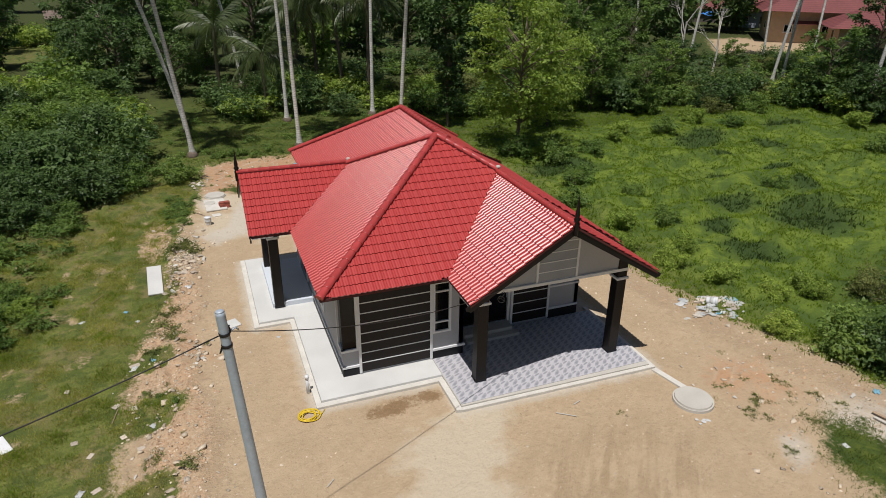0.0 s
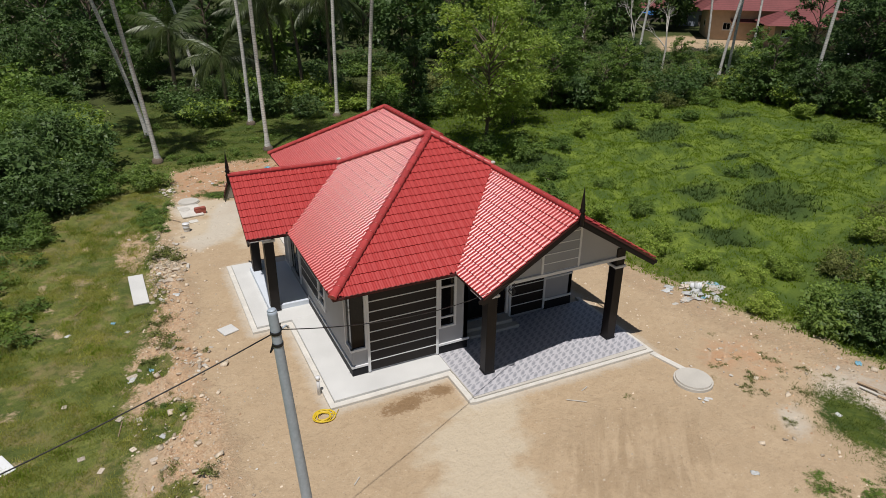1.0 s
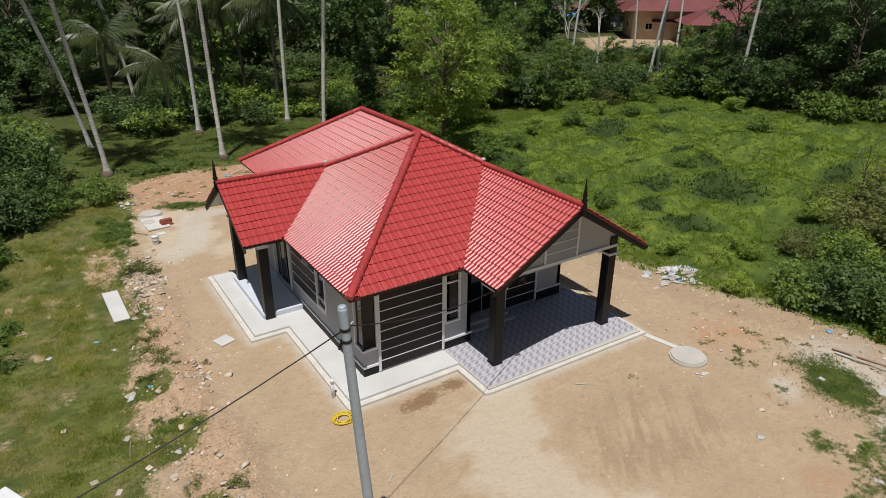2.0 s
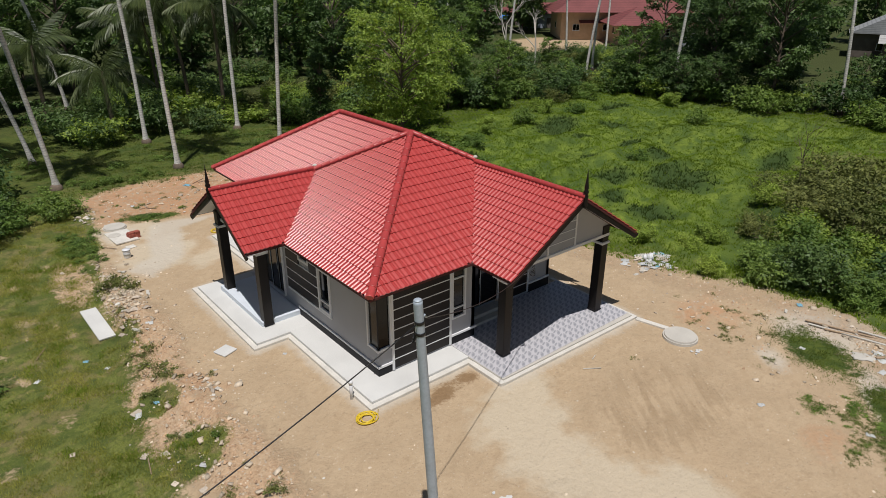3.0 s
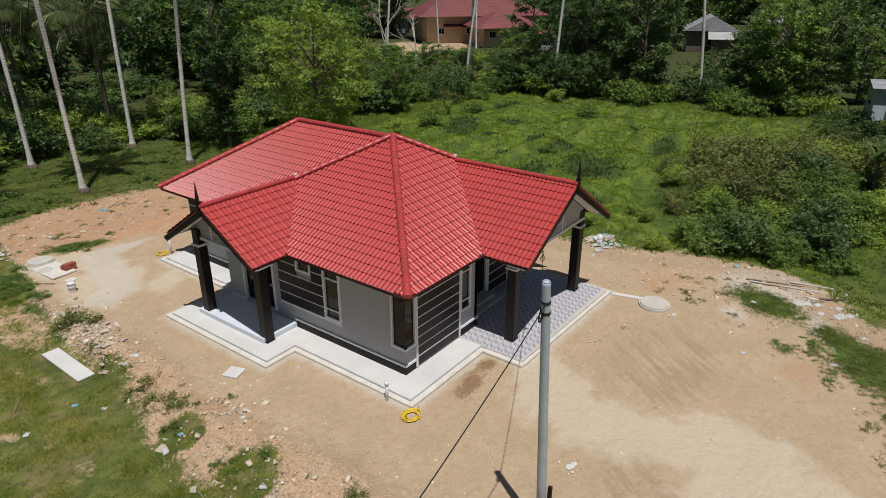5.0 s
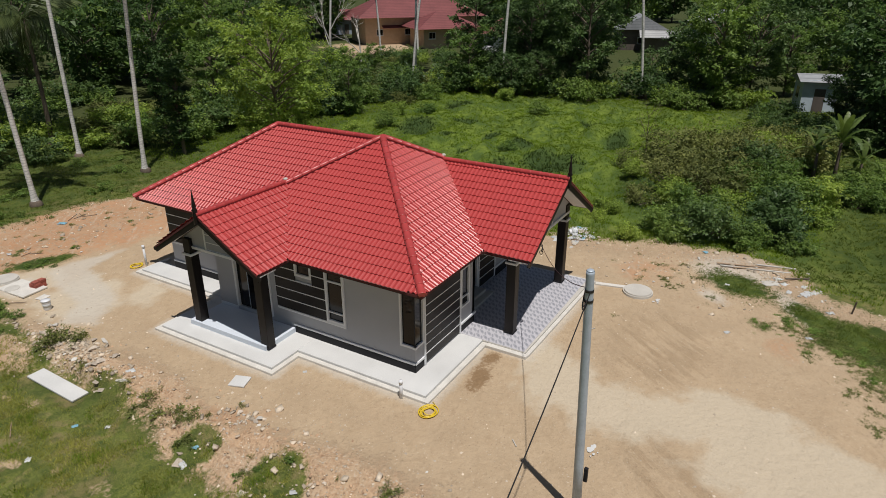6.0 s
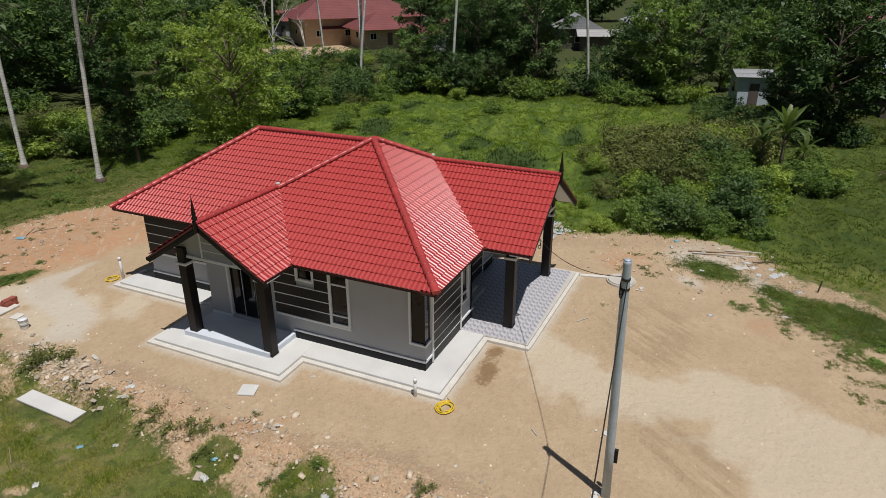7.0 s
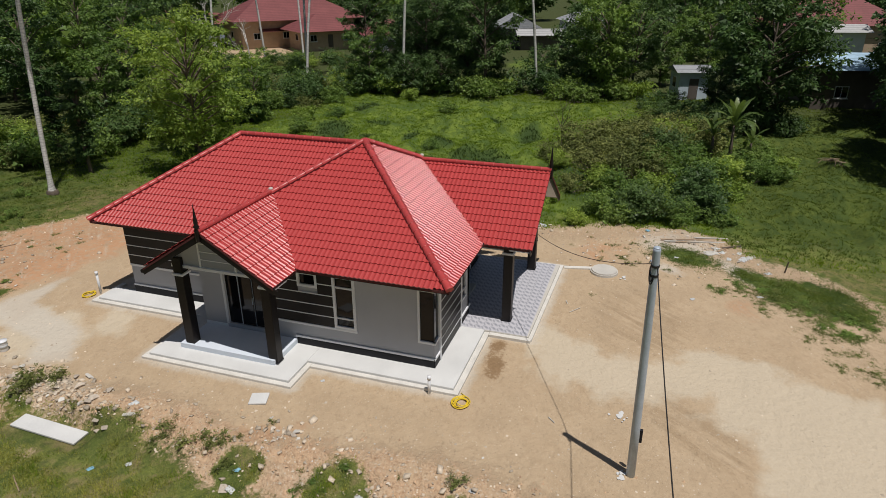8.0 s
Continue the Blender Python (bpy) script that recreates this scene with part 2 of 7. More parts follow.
    turf = mixed(ranged(big, 0.46, 0.60, 0, 0.6), turf, (0.155, 0.145, 0.048))
    turf = mixed(ranged(patch, 0.48, 0.38, 0, 0.6), turf, (0.066, 0.096, 0.020))
    turf = mixed(ranged(tread, 0.50, 0.36, 0, 0.6), turf, (0.040, 0.064, 0.014))
    turf = mixed(ranged(grit, 0.40, 0.60, 0.6, 0), turf, (0.045, 0.070, 0.015))
    turf = mixed(ranged(noise_at(34, 4, 0.7), 0.55, 0.70, 0, 0.55), turf, (0.30, 0.27, 0.12))
    meadow = mixed(ranged(mid, 0.3, 0.7), (0.098, 0.145, 0.022), (0.172, 0.228, 0.032))
    # hummock contrast: shaded hollows painted in by noise, lit tops left bright
    meadow = mixed(ranged(patch, 0.40, 0.58, 0.85, 0), meadow, (0.058, 0.098, 0.021))
    meadow = mixed(ranged(fine, 0.54, 0.39, 0, 0.62), meadow, (0.052, 0.086, 0.017))
    # lawn ground: greens lowered to hold some of the trees' shade
    short = mixed(ranged(fine, 0.3, 0.7), (0.040, 0.063, 0.012), (0.080, 0.112, 0.021))
    short = mixed(ranged(tread, 0.42, 0.62, 0, 0.6), short, (0.105, 0.128, 0.022))
    short = mixed(ranged(patch, 0.56, 0.40, 0, 0.6), short, (0.030, 0.055, 0.013))
    meadow = mixed(ranged(calc("ADD", attr("lawn"), ragged), 0.3, 0.8), meadow, short)
    meadow = mixed(ranged(calc("ADD", attr("sedge"), ragged), 0.0, 0.5, 0, 0.92), meadow, (0.034, 0.060, 0.016))
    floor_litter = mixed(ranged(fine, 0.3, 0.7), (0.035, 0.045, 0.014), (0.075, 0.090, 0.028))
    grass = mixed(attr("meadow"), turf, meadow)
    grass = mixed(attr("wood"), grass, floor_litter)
    cover = ranged(calc("ADD", attr("sand"), ragged), 0.38, 0.62)
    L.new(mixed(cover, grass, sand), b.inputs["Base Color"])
    b.inputs["Roughness"].default_value, b.inputs["Specular IOR Level"].default_value = 0.92, 0.2
    bp = N.new("ShaderNodeBump")
    bp.inputs["Strength"].default_value, bp.inputs["Distance"].default_value = 0.65, 0.06
    L.new(calc("ADD", calc("ADD", calc("ADD", calc("SUBTRACT", calc("MULTIPLY", tread, 1.6), calc("MULTIPLY", calc("MULTIPLY", prints, cover), 0.30)), calc("ADD", calc("MULTIPLY", streak, 0.6), calc("MULTIPLY", calc("MULTIPLY", speck, broken), 1.6))), calc("MULTIPLY", calc("MULTIPLY", ruts, 5.0), ranged(attr("track"), 0.0, 0.5))), calc("ADD", fine, calc("MULTIPLY", grit, 0.12))), bp.inputs["Height"])
    L.new(bp.outputs["Normal"], b.inputs["Normal"])
    return m


def tile_material():
    """Grey patterned porch tiles: a darker leaf lying aslant on each pale square."""
    m = bpy.data.materials.new("patterned_tile")
    m.use_nodes = True
    N, L = m.node_tree.nodes, m.node_tree.links
    b = N["Principled BSDF"]
    tc, xyz, no = N.new("ShaderNodeTexCoord"), N.new("ShaderNodeSeparateXYZ"), N.new("ShaderNodeTexNoise")
    L.new(tc.outputs["Object"], xyz.inputs["Vector"])
    L.new(tc.outputs["Object"], no.inputs["Vector"])
    no.inputs["Scale"].default_value = 9

    def calc(op, a, c=0.0):
        x = N.new("ShaderNodeMath")
        x.operation = op
        for i, v in enumerate((a, c)):
            if isinstance(v, (int, float)):
                x.inputs[i].default_value = v
            else:
                L.new(v, x.inputs[i])
        return x.outputs["Value"]

    # a grey leaf lying aslant on each square, its veins, and a cloudy glaze
    def along(cx, sx, shift):
        return calc("ADD", calc("ADD", calc("MULTIPLY", xyz.outputs["X"], cx), calc("MULTIPLY", xyz.outputs["Y"], sx)), shift)

    def leaf_at(turn, du, dv, ru, rv):
        c, n = math.cos(turn), math.sin(turn)
        p, q = calc("DIVIDE", along(c, n, du), ru), calc("DIVIDE", along(-n, c, dv), rv)
        return calc("SUBTRACT", 1.0, calc("ADD", calc("MULTIPLY", p, p), calc("MULTIPLY", q, q)))

    big, small = leaf_at(0.80, 0.0, 0.045, 0.21, 0.070), leaf_at(0.50, -0.03, -0.095, 0.14, 0.045)
    star = calc("ADD", calc("MAXIMUM", calc("MAXIMUM", big, small), -0.5), calc("MULTIPLY", calc("SUBTRACT", no.outputs["Fac"], 0.5), 1.5))
    rp = N.new("ShaderNodeValToRGB")
    rp.color_ramp.elements[0].position, rp.color_ramp.elements[0].color = -0.0, (0.50, 0.49, 0.515, 1)
    rp.color_ramp.elements[1].position, rp.color_ramp.elements[1].color = 1.0, (0.28, 0.285, 0.31, 1)
    L.new(star, rp.inputs["Fac"])
    L.new(rp.outputs["Color"], b.inputs["Base Color"])
    b.inputs["Roughness"].default_value, b.inputs["Specular IOR Level"].default_value = 0.35, 0.35
    return m


GROUND, PORCH_TILE = ground_material(), tile_material()

# ---- building helpers ----
def thing(name, label, category, at=(0, 0, 0), group="", kind="", yaw=0.0):
    ob = new(name)
    ob.empty_display_size = 0.2
    ob.matrix_world = pose(*at, 0, 0, yaw)
    return tagged(ob, label, category, group, kind)


def part(name, bm, mat, parent=None, label="", smooth=False):
    """Links a bmesh as one mesh object under its thing or part."""
    data = bpy.data.meshes.new(name)
    bm.normal_update()
    bm.to_mesh(data)
    bm.free()
    data.materials.append(mat)
    if smooth:
        data.polygons.foreach_set("use_smooth", [True] * len(data.polygons))
    ob = new(name, data)
    ob.parent = parent
    if label:
        tagged(ob, label)
    return ob


def raw(name, verts, faces, mat, parent=None, smooth=False):
    """The same for arrays: verts n x 3, faces m x 3 or m x 4."""
    data = bpy.data.meshes.new(name)
    verts, faces = np.asarray(verts, np.float32), np.asarray(faces, np.int32)
    k = faces.shape[1]
    data.vertices.add(len(verts))
    data.vertices.foreach_set("co", verts.ravel())
    data.loops.add(faces.size)
    data.loops.foreach_set("vertex_index", faces.ravel())
    data.polygons.add(len(faces))
    data.polygons.foreach_set("loop_start", np.arange(len(faces), dtype=np.int32) * k)
    if smooth:
        data.polygons.foreach_set("use_smooth", np.ones(len(faces), bool))
    data.update(calc_edges=True)
    data.materials.append(mat)
    ob = new(name, data)
    ob.parent = parent
    return ob


def box(bm, x0, x1, y0, y1, z0, z1):
    vs = [bm.verts.new((x, y, z)) for z in (z0, z1) for y in (y0, y1) for x in (x0, x1)]
    for f in ((0, 2, 3, 1), (4, 5, 7, 6), (0, 1, 5, 4), (2, 6, 7, 3), (0, 4, 6, 2), (1, 3, 7, 5)):
        bm.faces.new([vs[i] for i in f])
    return bm


def bevelled(bm, width=0.01, segments=1):
    bmesh.ops.bevel(bm, geom=bm.edges[:], offset=width, segments=segments, affect="EDGES", clamp_overlap=True)
    return bm


def prism(bm, outline, depth):
    """A closed outline of points in space, made solid along the vector depth."""
    depth = Vector(depth)
    a = [bm.verts.new(p) for p in outline]
    c = [bm.verts.new(Vector(p) + depth) for p in outline]
    n = len(a)
    bm.faces.new(a)
    bm.faces.new(c[::-1])
    for i in range(n):
        bm.faces.new((a[i], c[i], c[(i + 1) % n], a[(i + 1) % n]))
    bmesh.ops.recalc_face_normals(bm, faces=bm.faces[:])
    return bm


def tube(points, radii, sides=8, caps=True):
    """Rings of vertices along a line: arrays of verts and quads."""
    P = np.asarray(points, float)
    R = np.broadcast_to(np.asarray(radii, float), (len(P),))
    T = np.gradient(P, axis=0)
    T /= np.linalg.norm(T, axis=1)[:, None] + 1e-9
    ref = np.where(np.abs(T[:, 2:3]) > 0.9, (1.0, 0, 0), (0, 0, 1.0))
    A = np.cross(T, ref)
    A /= np.linalg.norm(A, axis=1)[:, None] + 1e-9
    B = np.cross(T, A)
    ang = np.linspace(0, 2 * np.pi, sides, endpoint=False)
    V = P[:, None] + R[:, None, None] * (np.cos(ang)[None, :, None] * A[:, None] + np.sin(ang)[None, :, None] * B[:, None])
    F = []
    for i in range(len(P) - 1):
        for j in range(sides):
            k = (j + 1) % sides
            F.append((i * sides + j, i * sides + k, (i + 1) * sides + k, (i + 1) * sides + j))
    V = V.reshape(-1, 3)
    if caps:
        n = len(V)
        V = np.vstack([V, P[:1], P[-1:]])
        last = (len(P) - 1) * sides
        for j in range(sides):
            k = (j + 1) % sides
            F.append((n, k, j, j))
            F.append((n + 1, last + j, last + k, last + k))
    return V, np.array(F)


def tube_part(name, points, radii, mat, parent=None, sides=8, label=""):
    """A tube as one mesh, with triangles at its ends."""
    V, F = tube(points, radii, sides)
    bm = bmesh.new()
    vs = [bm.verts.new(v) for v in V]
    for f in F:
        u = list(dict.fromkeys(int(i) for i in f))
        if len(u) > 2:
            bm.faces.new([vs[i] for i in u])
    bmesh.ops.recalc_face_normals(bm, faces=bm.faces[:])
    return part(name, bm, mat, parent, label, smooth=True)


def smoothstep(x, a, b):
    t = np.clip((np.asarray(x, float) - a) / (b - a), 0, 1)
    return t * t * (3 - 2 * t)


def lumps(x, y, size, seed):
    """Soft random height between about -1 and 1, for arrays."""
    g = np.random.RandomState(seed)
    s = np.zeros(np.shape(x))
    for k in range(10):
        a, ph = g.uniform(0, 2 * np.pi), g.uniform(0, 2 * np.pi)
        f = 2 * np.pi / (size * g.uniform(0.6, 1.8))
        s = s + np.sin((x * np.cos(a) + y * np.sin(a)) * f + ph + 0.7 * np.sin(y * f * 0.6 + ph * 3))
    return s / 4.0


YARD = [(0.1, 41.2), (3.5, 42.3), (8.2, 41.8), (12.9, 38.8), (15.5, 33.0), (15.6, 25.0), (16.6, 20.0), (17.4, 15.2), (18.6, 12.0), (19.2, 9.2),
        (18.0, 6.9), (15.9, 5.6), (15.2, 3.6), (13.1, 2.0), (10.6, 0.6), (8.4, -4.0), (8.0, -14.0), (-5.5, -14.0), (-4.6, 4.0), (-3.1, 11.0), (-2.9, 15.0), (-2.85, 18.3), (-2.7, 21.5),
        (-1.5, 24.6), (-1.7, 28.0), (-1.3, 31.0), (-0.8, 33.5), (-0.2, 35.8), (0.1, 38.5)]


def inside(x, y, outline):
    """How far inside a closed outline a place lies, in metres (negative: outside)."""
    x, y = np.asarray(x, float), np.asarray(y, float)
    d = np.full(x.shape, 1e9)
    inn = np.zeros(x.shape, bool)
    for (ax, ay), (bx, by) in zip(outline, outline[1:] + outline[:1]):
        t = np.clip(((x - ax) * (bx - ax) + (y - ay) * (by - ay)) / ((bx - ax) ** 2 + (by - ay) ** 2), 0, 1)
        d = np.minimum(d, np.hypot(x - ax - t * (bx - ax), y - ay - t * (by - ay)))
        hit = ((ay > y) != (by > y)) & (x < (bx - ax) * (y - ay) / (by - ay + 1e-12) + ax)
        inn ^= hit
    return np.where(inn, d, -d)


def ground_z(x, y):
    x, y = np.asarray(x, float), np.asarray(y, float)
    d = inside(x, y, YARD)
    out = smoothstep(-d, 0.0, 2.5)
    west = smoothstep(-x, 0.9, 3.2) * smoothstep(y, -12, 4) * (1 - smoothstep(y, 29, 38))
    r = np.hypot(x - 8, y - 18)
    z = -0.42 * west - 0.10 * out * smoothstep(x, 10, 20)
    z = z + 0.55 * smoothstep(r, 20, 50)
    field = smoothstep(x, 17, 22) * (1 - smoothstep(x, 48, 60)) * (1 - smoothstep(y, 36, 48))
    z = z + field * (0.24 * lumps(x, y, 5.5, 4) + 0.19 * lumps(x, y, 2.6, 5) + 0.10 * np.maximum(lumps(x, y, 1.5, 12), -0.3))
    z = z + out * 0.05 * lumps(x, y, 1.6, 6) * (1 - smoothstep(r, 60, 90))
    z = z + (1 - out) * 0.012 * lumps(x, y, 1.3, 7) * smoothstep(d, 0, 1)
    z = z + 0.05 * np.exp(-((d + 0.3) / 0.7) ** 2) * (1 + lumps(x, y, 0.9, 8))
    z = z + 0.07 * np.exp(-((x + 1.9) / 0.9) ** 2) * smoothstep(y, 8, 12) * (1 - smoothstep(y, 29, 33)) * (1.3 * lumps(x, y, 0.8, 9) + 1.2 * lumps(x, y, 0.42, 13))
    seat = (1 - smoothstep(np.abs(x + 2.54), 0.45, 0.8)) * (1 - smoothstep(np.abs(y - 27.15), 1.3, 1.7))
    return z * (1 - seat) + (0.10 * (y - 27.15) - 0.47) * seat


def gz(x, y):
    return float(ground_z(np.array([x]), np.array([y]))[0])


def blob(x, y, cx, cy, rx, ry, turn=0.0):
    c, s = math.cos(turn), math.sin(turn)
    u, v = (x - cx) * c + (y - cy) * s, -(x - cx) * s + (y - cy) * c
    return np.clip(1 - np.sqrt((u / rx) ** 2 + (v / ry) ** 2), -0.6, 1)


GREEN = [(14.3, 7.2), (15.5, 6.8), (15.1, 5.7), (14.6, 4.9), (14.9, 3.7), (13.6, 2.2), (11.6, 1.6), (10.6, 2.4), (11.2, 3.6), (11.5, 4.9), (12.2, 6.0), (13.3, 6.4)]


def LAWNS(x, y):
    """Grassy patches inside the sandy plot."""
    return np.maximum.reduce([0.9 * blob(x, y, 15.8, 8.8, 1.9, 1.15, 1.05), blob(x, y, 2.3, 36.4, 1.8, 0.7, -0.35), np.clip(inside(x, y, GREEN), -0.6, 1)])


SEDGES = ((29.7, 22.7, 3.4, 2.4, 0.4), (27.0, 25.9, 2.4, 1.2, -0.2), (23.3, 20.4, 1.9, 1.5, 0.3), (33.3, 26.4, 1.4, 1.0, 0.5), (34.5, 36.8, 2.6, 1.9, 0.4), (38.5, 34.0, 2.0, 1.5, 0.5), (34.6, 29.8, 1.3, 0.8, 0.0),
          (33.0, 32.9, 1.0, 0.8, 0.0), (29.6, 29.5, 0.8, 0.6, 0.0), (24.0, 23.5, 1.5, 1.0, 0.5), (21.5, 34.5, 3.0, 2.0, 0.0), (44.0, 38.0, 2.5, 1.3, 0.0), (42.0, 24.0, 2.2, 1.0, 0.6), (38.0, 20.5, 2.4, 1.1, 0.2))


def sedges(x, y):
    """Darker growth in the meadow's hollows."""
    return np.maximum.reduce([blob(x, y, *s) for s in SEDGES])


TUFTS = ((-2.6, 17.6, 1.5, 1.0, 0.3), (-1.8, 34.5, 1.3, 2.3, 0.0), (-2.4, 20.6, 0.8, 0.8, 0.0), (-2.4, 14.2, 1.0, 0.8, 0.4), (-1.9, 25.4, 0.5, 0.6, 0.0))


def depth(x, y):
    """How far inside the bare plot a place lies, with the tongues of grass at its western edge left out."""
    d, t = inside(x, y, YARD), np.maximum.reduce([blob(x, y, *q) for q in TUFTS])
    return np.where(t > -0.1, np.minimum(d, -2.4 * t), d)


STRAW = [(66, 72), (79, 87), (86, 83), (98, 84), (88, 68), (72, 68)]


def build_ground():
    def axis(lo, hi, step, below, above):
        mid = np.concatenate([np.arange(below, lo, 0.45), np.arange(lo, hi + 1e-6, step), np.arange(hi + 0.4, above, 0.4)])
        lo, hi, step = mid[0], mid[-1], 0.45
        grow, d = [], step
        total = 0.0
        while total < 2600:
            d *= 1.16
            total += d
            grow.append(total)
        grow = np.array(grow)
        return np.concatenate([(lo - grow)[::-1], mid, hi + grow])

    def refined(v):
        extra = v[(v > -3.9) & (v < -0.5)] + 0.1
        return np.sort(np.concatenate([v, extra]))

    xs, ys = axis(-9.0, 20.4, 0.2, -11.0, 52.0), axis(0.0, 43.0, 0.2, -10.0, 52.0)
    xs = refined(xs)
    X, Y = np.meshgrid(xs, ys)
    Z = ground_z(X, Y)
    n, m = len(xs), len(ys)
    idx = np.arange(n * m).reshape(m, n)
    F = np.stack([idx[:-1, :-1], idx[:-1, 1:], idx[1:, 1:], idx[1:, :-1]], -1).reshape(-1, 4)
    ob = raw("ground", np.stack([X, Y, Z], -1).reshape(-1, 3), F, GROUND, smooth=True)
    rim, d = inside(X, Y, YARD), depth(X, Y)
    d = np.where(LAWNS(X, Y) > -0.4, np.minimum(d, -LAWNS(X, Y) * 1.3), d)
    track = np.maximum(1.2 * blob(X, Y, 9.1, 10.5, 3.6, 2.4, 0.1), 1.2 * blob(X, Y, 2.7, 8.6, 2.6, 1.3, 0.8))
    sedge = np.maximum.reduce([sedges(X, Y), blob(X, Y, 27.5, 14.0, 7.5, 4.5, 0.1)])
    lawn = np.maximum(smoothstep(X, 17, 20) * (1 - smoothstep(Y, 4.0, 9.0)), np.maximum(smoothstep(LAWNS(X, Y), -0.5, -0.1), 0.8 * smoothstep(Y, 41.5, 43.5)))
    wet = np.maximum.reduce([blob(X, Y, 4.3, 15.1, 1.7, 0.75, 0.1), blob(X, Y, 5.6, 15.25, 0.9, 0.6), blob(X, Y, 17.7, 16.4, 2.0, 1.3) - 0.1])
    pale = np.maximum.reduce([0.45 + 0.5 * np.clip(inside(X, Y, [(6.2, 14.2), (3.8, 13.0), (4.0, 11.7), (3.5, 11.2), (3.6, 10.0), (4.7, 9.5), (4.3, 8.2), (3.5, 8.3), (2.9, 7.2), (2.0, 7.1), (0.7, 6.9), (-1.0, 4.0), (0.5, 0.0), (5.0, 2.0), (6.4, 5.0), (7.5, 8.1), (6.1, 9.7), (6.2, 11.5), (7.4, 13.6)]), -1, 1), blob(X, Y, 14.5, 6.4, 2.4, 1.0, 0.7), 0.25 + blob(X, Y, 1.2, 31.6, 2.2, 2.2, 0.5),
                              0.3 + blob(X, Y, 0.8, 34.7, 1.6, 1.6), blob(X, Y, 2.8, 29.6, 1.9, 1.2, 0.7), blob(X, Y, 6.2, 14.0, 2.6, 0.7, -0.1)]) + 0.05
    near = inside(X, Y, [(0.97, 20.9), (2.22, 20.9), (2.22, 15.72), (6.2, 15.72), (6.2, 14.16), (12.95, 14.03), (12.95, 31.7), (3.72, 31.7), (3.72, 26.75), (0.97, 26.75)])
    dust = np.maximum.reduce([np.clip(1.0 + near / 0.5, 0, 1), 0.62 + 1.7 * np.clip(inside(X, Y, [(5.2, 34.5), (2.8, 35.2), (1.8, 35.0), (1.2, 33.4), (0.8, 31.2), (-0.6, 30.3), (0.1, 29.0), (1.9, 30.4), (2.5, 32.3), (2.9, 33.9)]), -1, 1), 0.62 + 1.7 * np.clip(inside(X, Y, [(-0.4, 35.6), (1.1, 35.2), (0.7, 33.6), (-0.3, 34.1)]), -1, 1), 1.6 * blob(X, Y, 17.4, 9.2, 2.4, 2.6), 1.2 * blob(X, Y, 14.2, 9.6, 1.4, 0.7, 0.9), 1.2 * blob(X, Y, 15.3, 6.9, 1.6, 0.6, 0.5), 1.3 * blob(X, Y, -1.5, 28.4, 1.2, 2.8)])
    clay = np.maximum.reduce([0.75 * np.clip(0.5 + inside(X, Y, [(-0.2, 41.5), (5.4, 42.8), (9.5, 42.0), (14.0, 37.0), (12.0, 34.0), (4.8, 35.2), (1.2, 36.4), (0.0, 36.6)]), -0.5, 1), 0.9 * blob(X, Y, -1.55, 21.0, 1.3, 10.0, 0.0) - 0.2, blob(X, Y, 11.0, 6.6, 2.6, 2.0, 0.4) - 0.6,
                              blob(X, Y, 15.4, 12.5, 2.4, 3.0) - 0.38]) + 0.15
    rub = np.maximum.reduce([blob(X, Y, -1.6, 28.5, 1.3, 5.0), blob(X, Y, 17.0, 9.4, 2.5, 2.2), blob(X, Y, 14.6, 6.4, 2.6, 1.2, 0.7),
                             blob(X, Y, -2.2, 18.0, 0.9, 5.0) - 0.15])
    broken = np.maximum.reduce([1.2 * np.exp(-((X + 1.85 + 0.35 * np.sin(Y * 0.7)) / 1.15) ** 2) * smoothstep(Y, 8, 13) * (1 - smoothstep(Y, 30, 33)), 0.9 * np.clip(2 * blob(X, Y, -2.5, 30.5, 1.4, 3.5), 0, 1), 0.6 * np.exp(-((rim - 0.6) / 1.1) ** 2) * smoothstep(X, 9, 13) * (1 - smoothstep(Y, 30, 33)), 0.42 * smoothstep(Y, 35.6, 37.5)])
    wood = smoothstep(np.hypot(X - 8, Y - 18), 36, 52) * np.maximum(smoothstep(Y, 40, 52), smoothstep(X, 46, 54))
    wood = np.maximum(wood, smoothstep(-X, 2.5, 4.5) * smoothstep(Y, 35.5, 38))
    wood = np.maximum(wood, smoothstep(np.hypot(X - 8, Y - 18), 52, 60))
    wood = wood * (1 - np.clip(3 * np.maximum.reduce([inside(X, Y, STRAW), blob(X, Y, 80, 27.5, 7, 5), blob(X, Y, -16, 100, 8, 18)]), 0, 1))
    meadow = np.maximum.reduce([smoothstep(X, 16, 21), smoothstep(LAWNS(X, Y), -0.5, -0.1), 0.8 * smoothstep(Y, 42, 45) * smoothstep(X, -6, -2)])
    flecks = 0.62 * np.clip(1.8 * (lumps(X, Y, 1.25, 61) - 0.66), 0, 1) * (1 - smoothstep(X, -3.0, -2.0)) * smoothstep(Y, 14, 20) * (1 - smoothstep(Y, 33, 35)) * smoothstep(X, -9, -8)
    bare = np.maximum.reduce([flecks, 0.62 * np.clip(2.2 * blob(X, Y, -2.6, 30.9, 1.2, 3.3), 0, 1)] + [0.42 * np.clip(2 * blob(X, Y, bx, by, 0.9, 0.5, 0.5), 0, 1) for bx, by in ((-4.3, 32.3), (-4.6, 28.8), (-5.2, 29.7), (-3.4, 27.1), (-5.8, 25.2), (-4.8, 21.5), (-6.6, 20.0))])
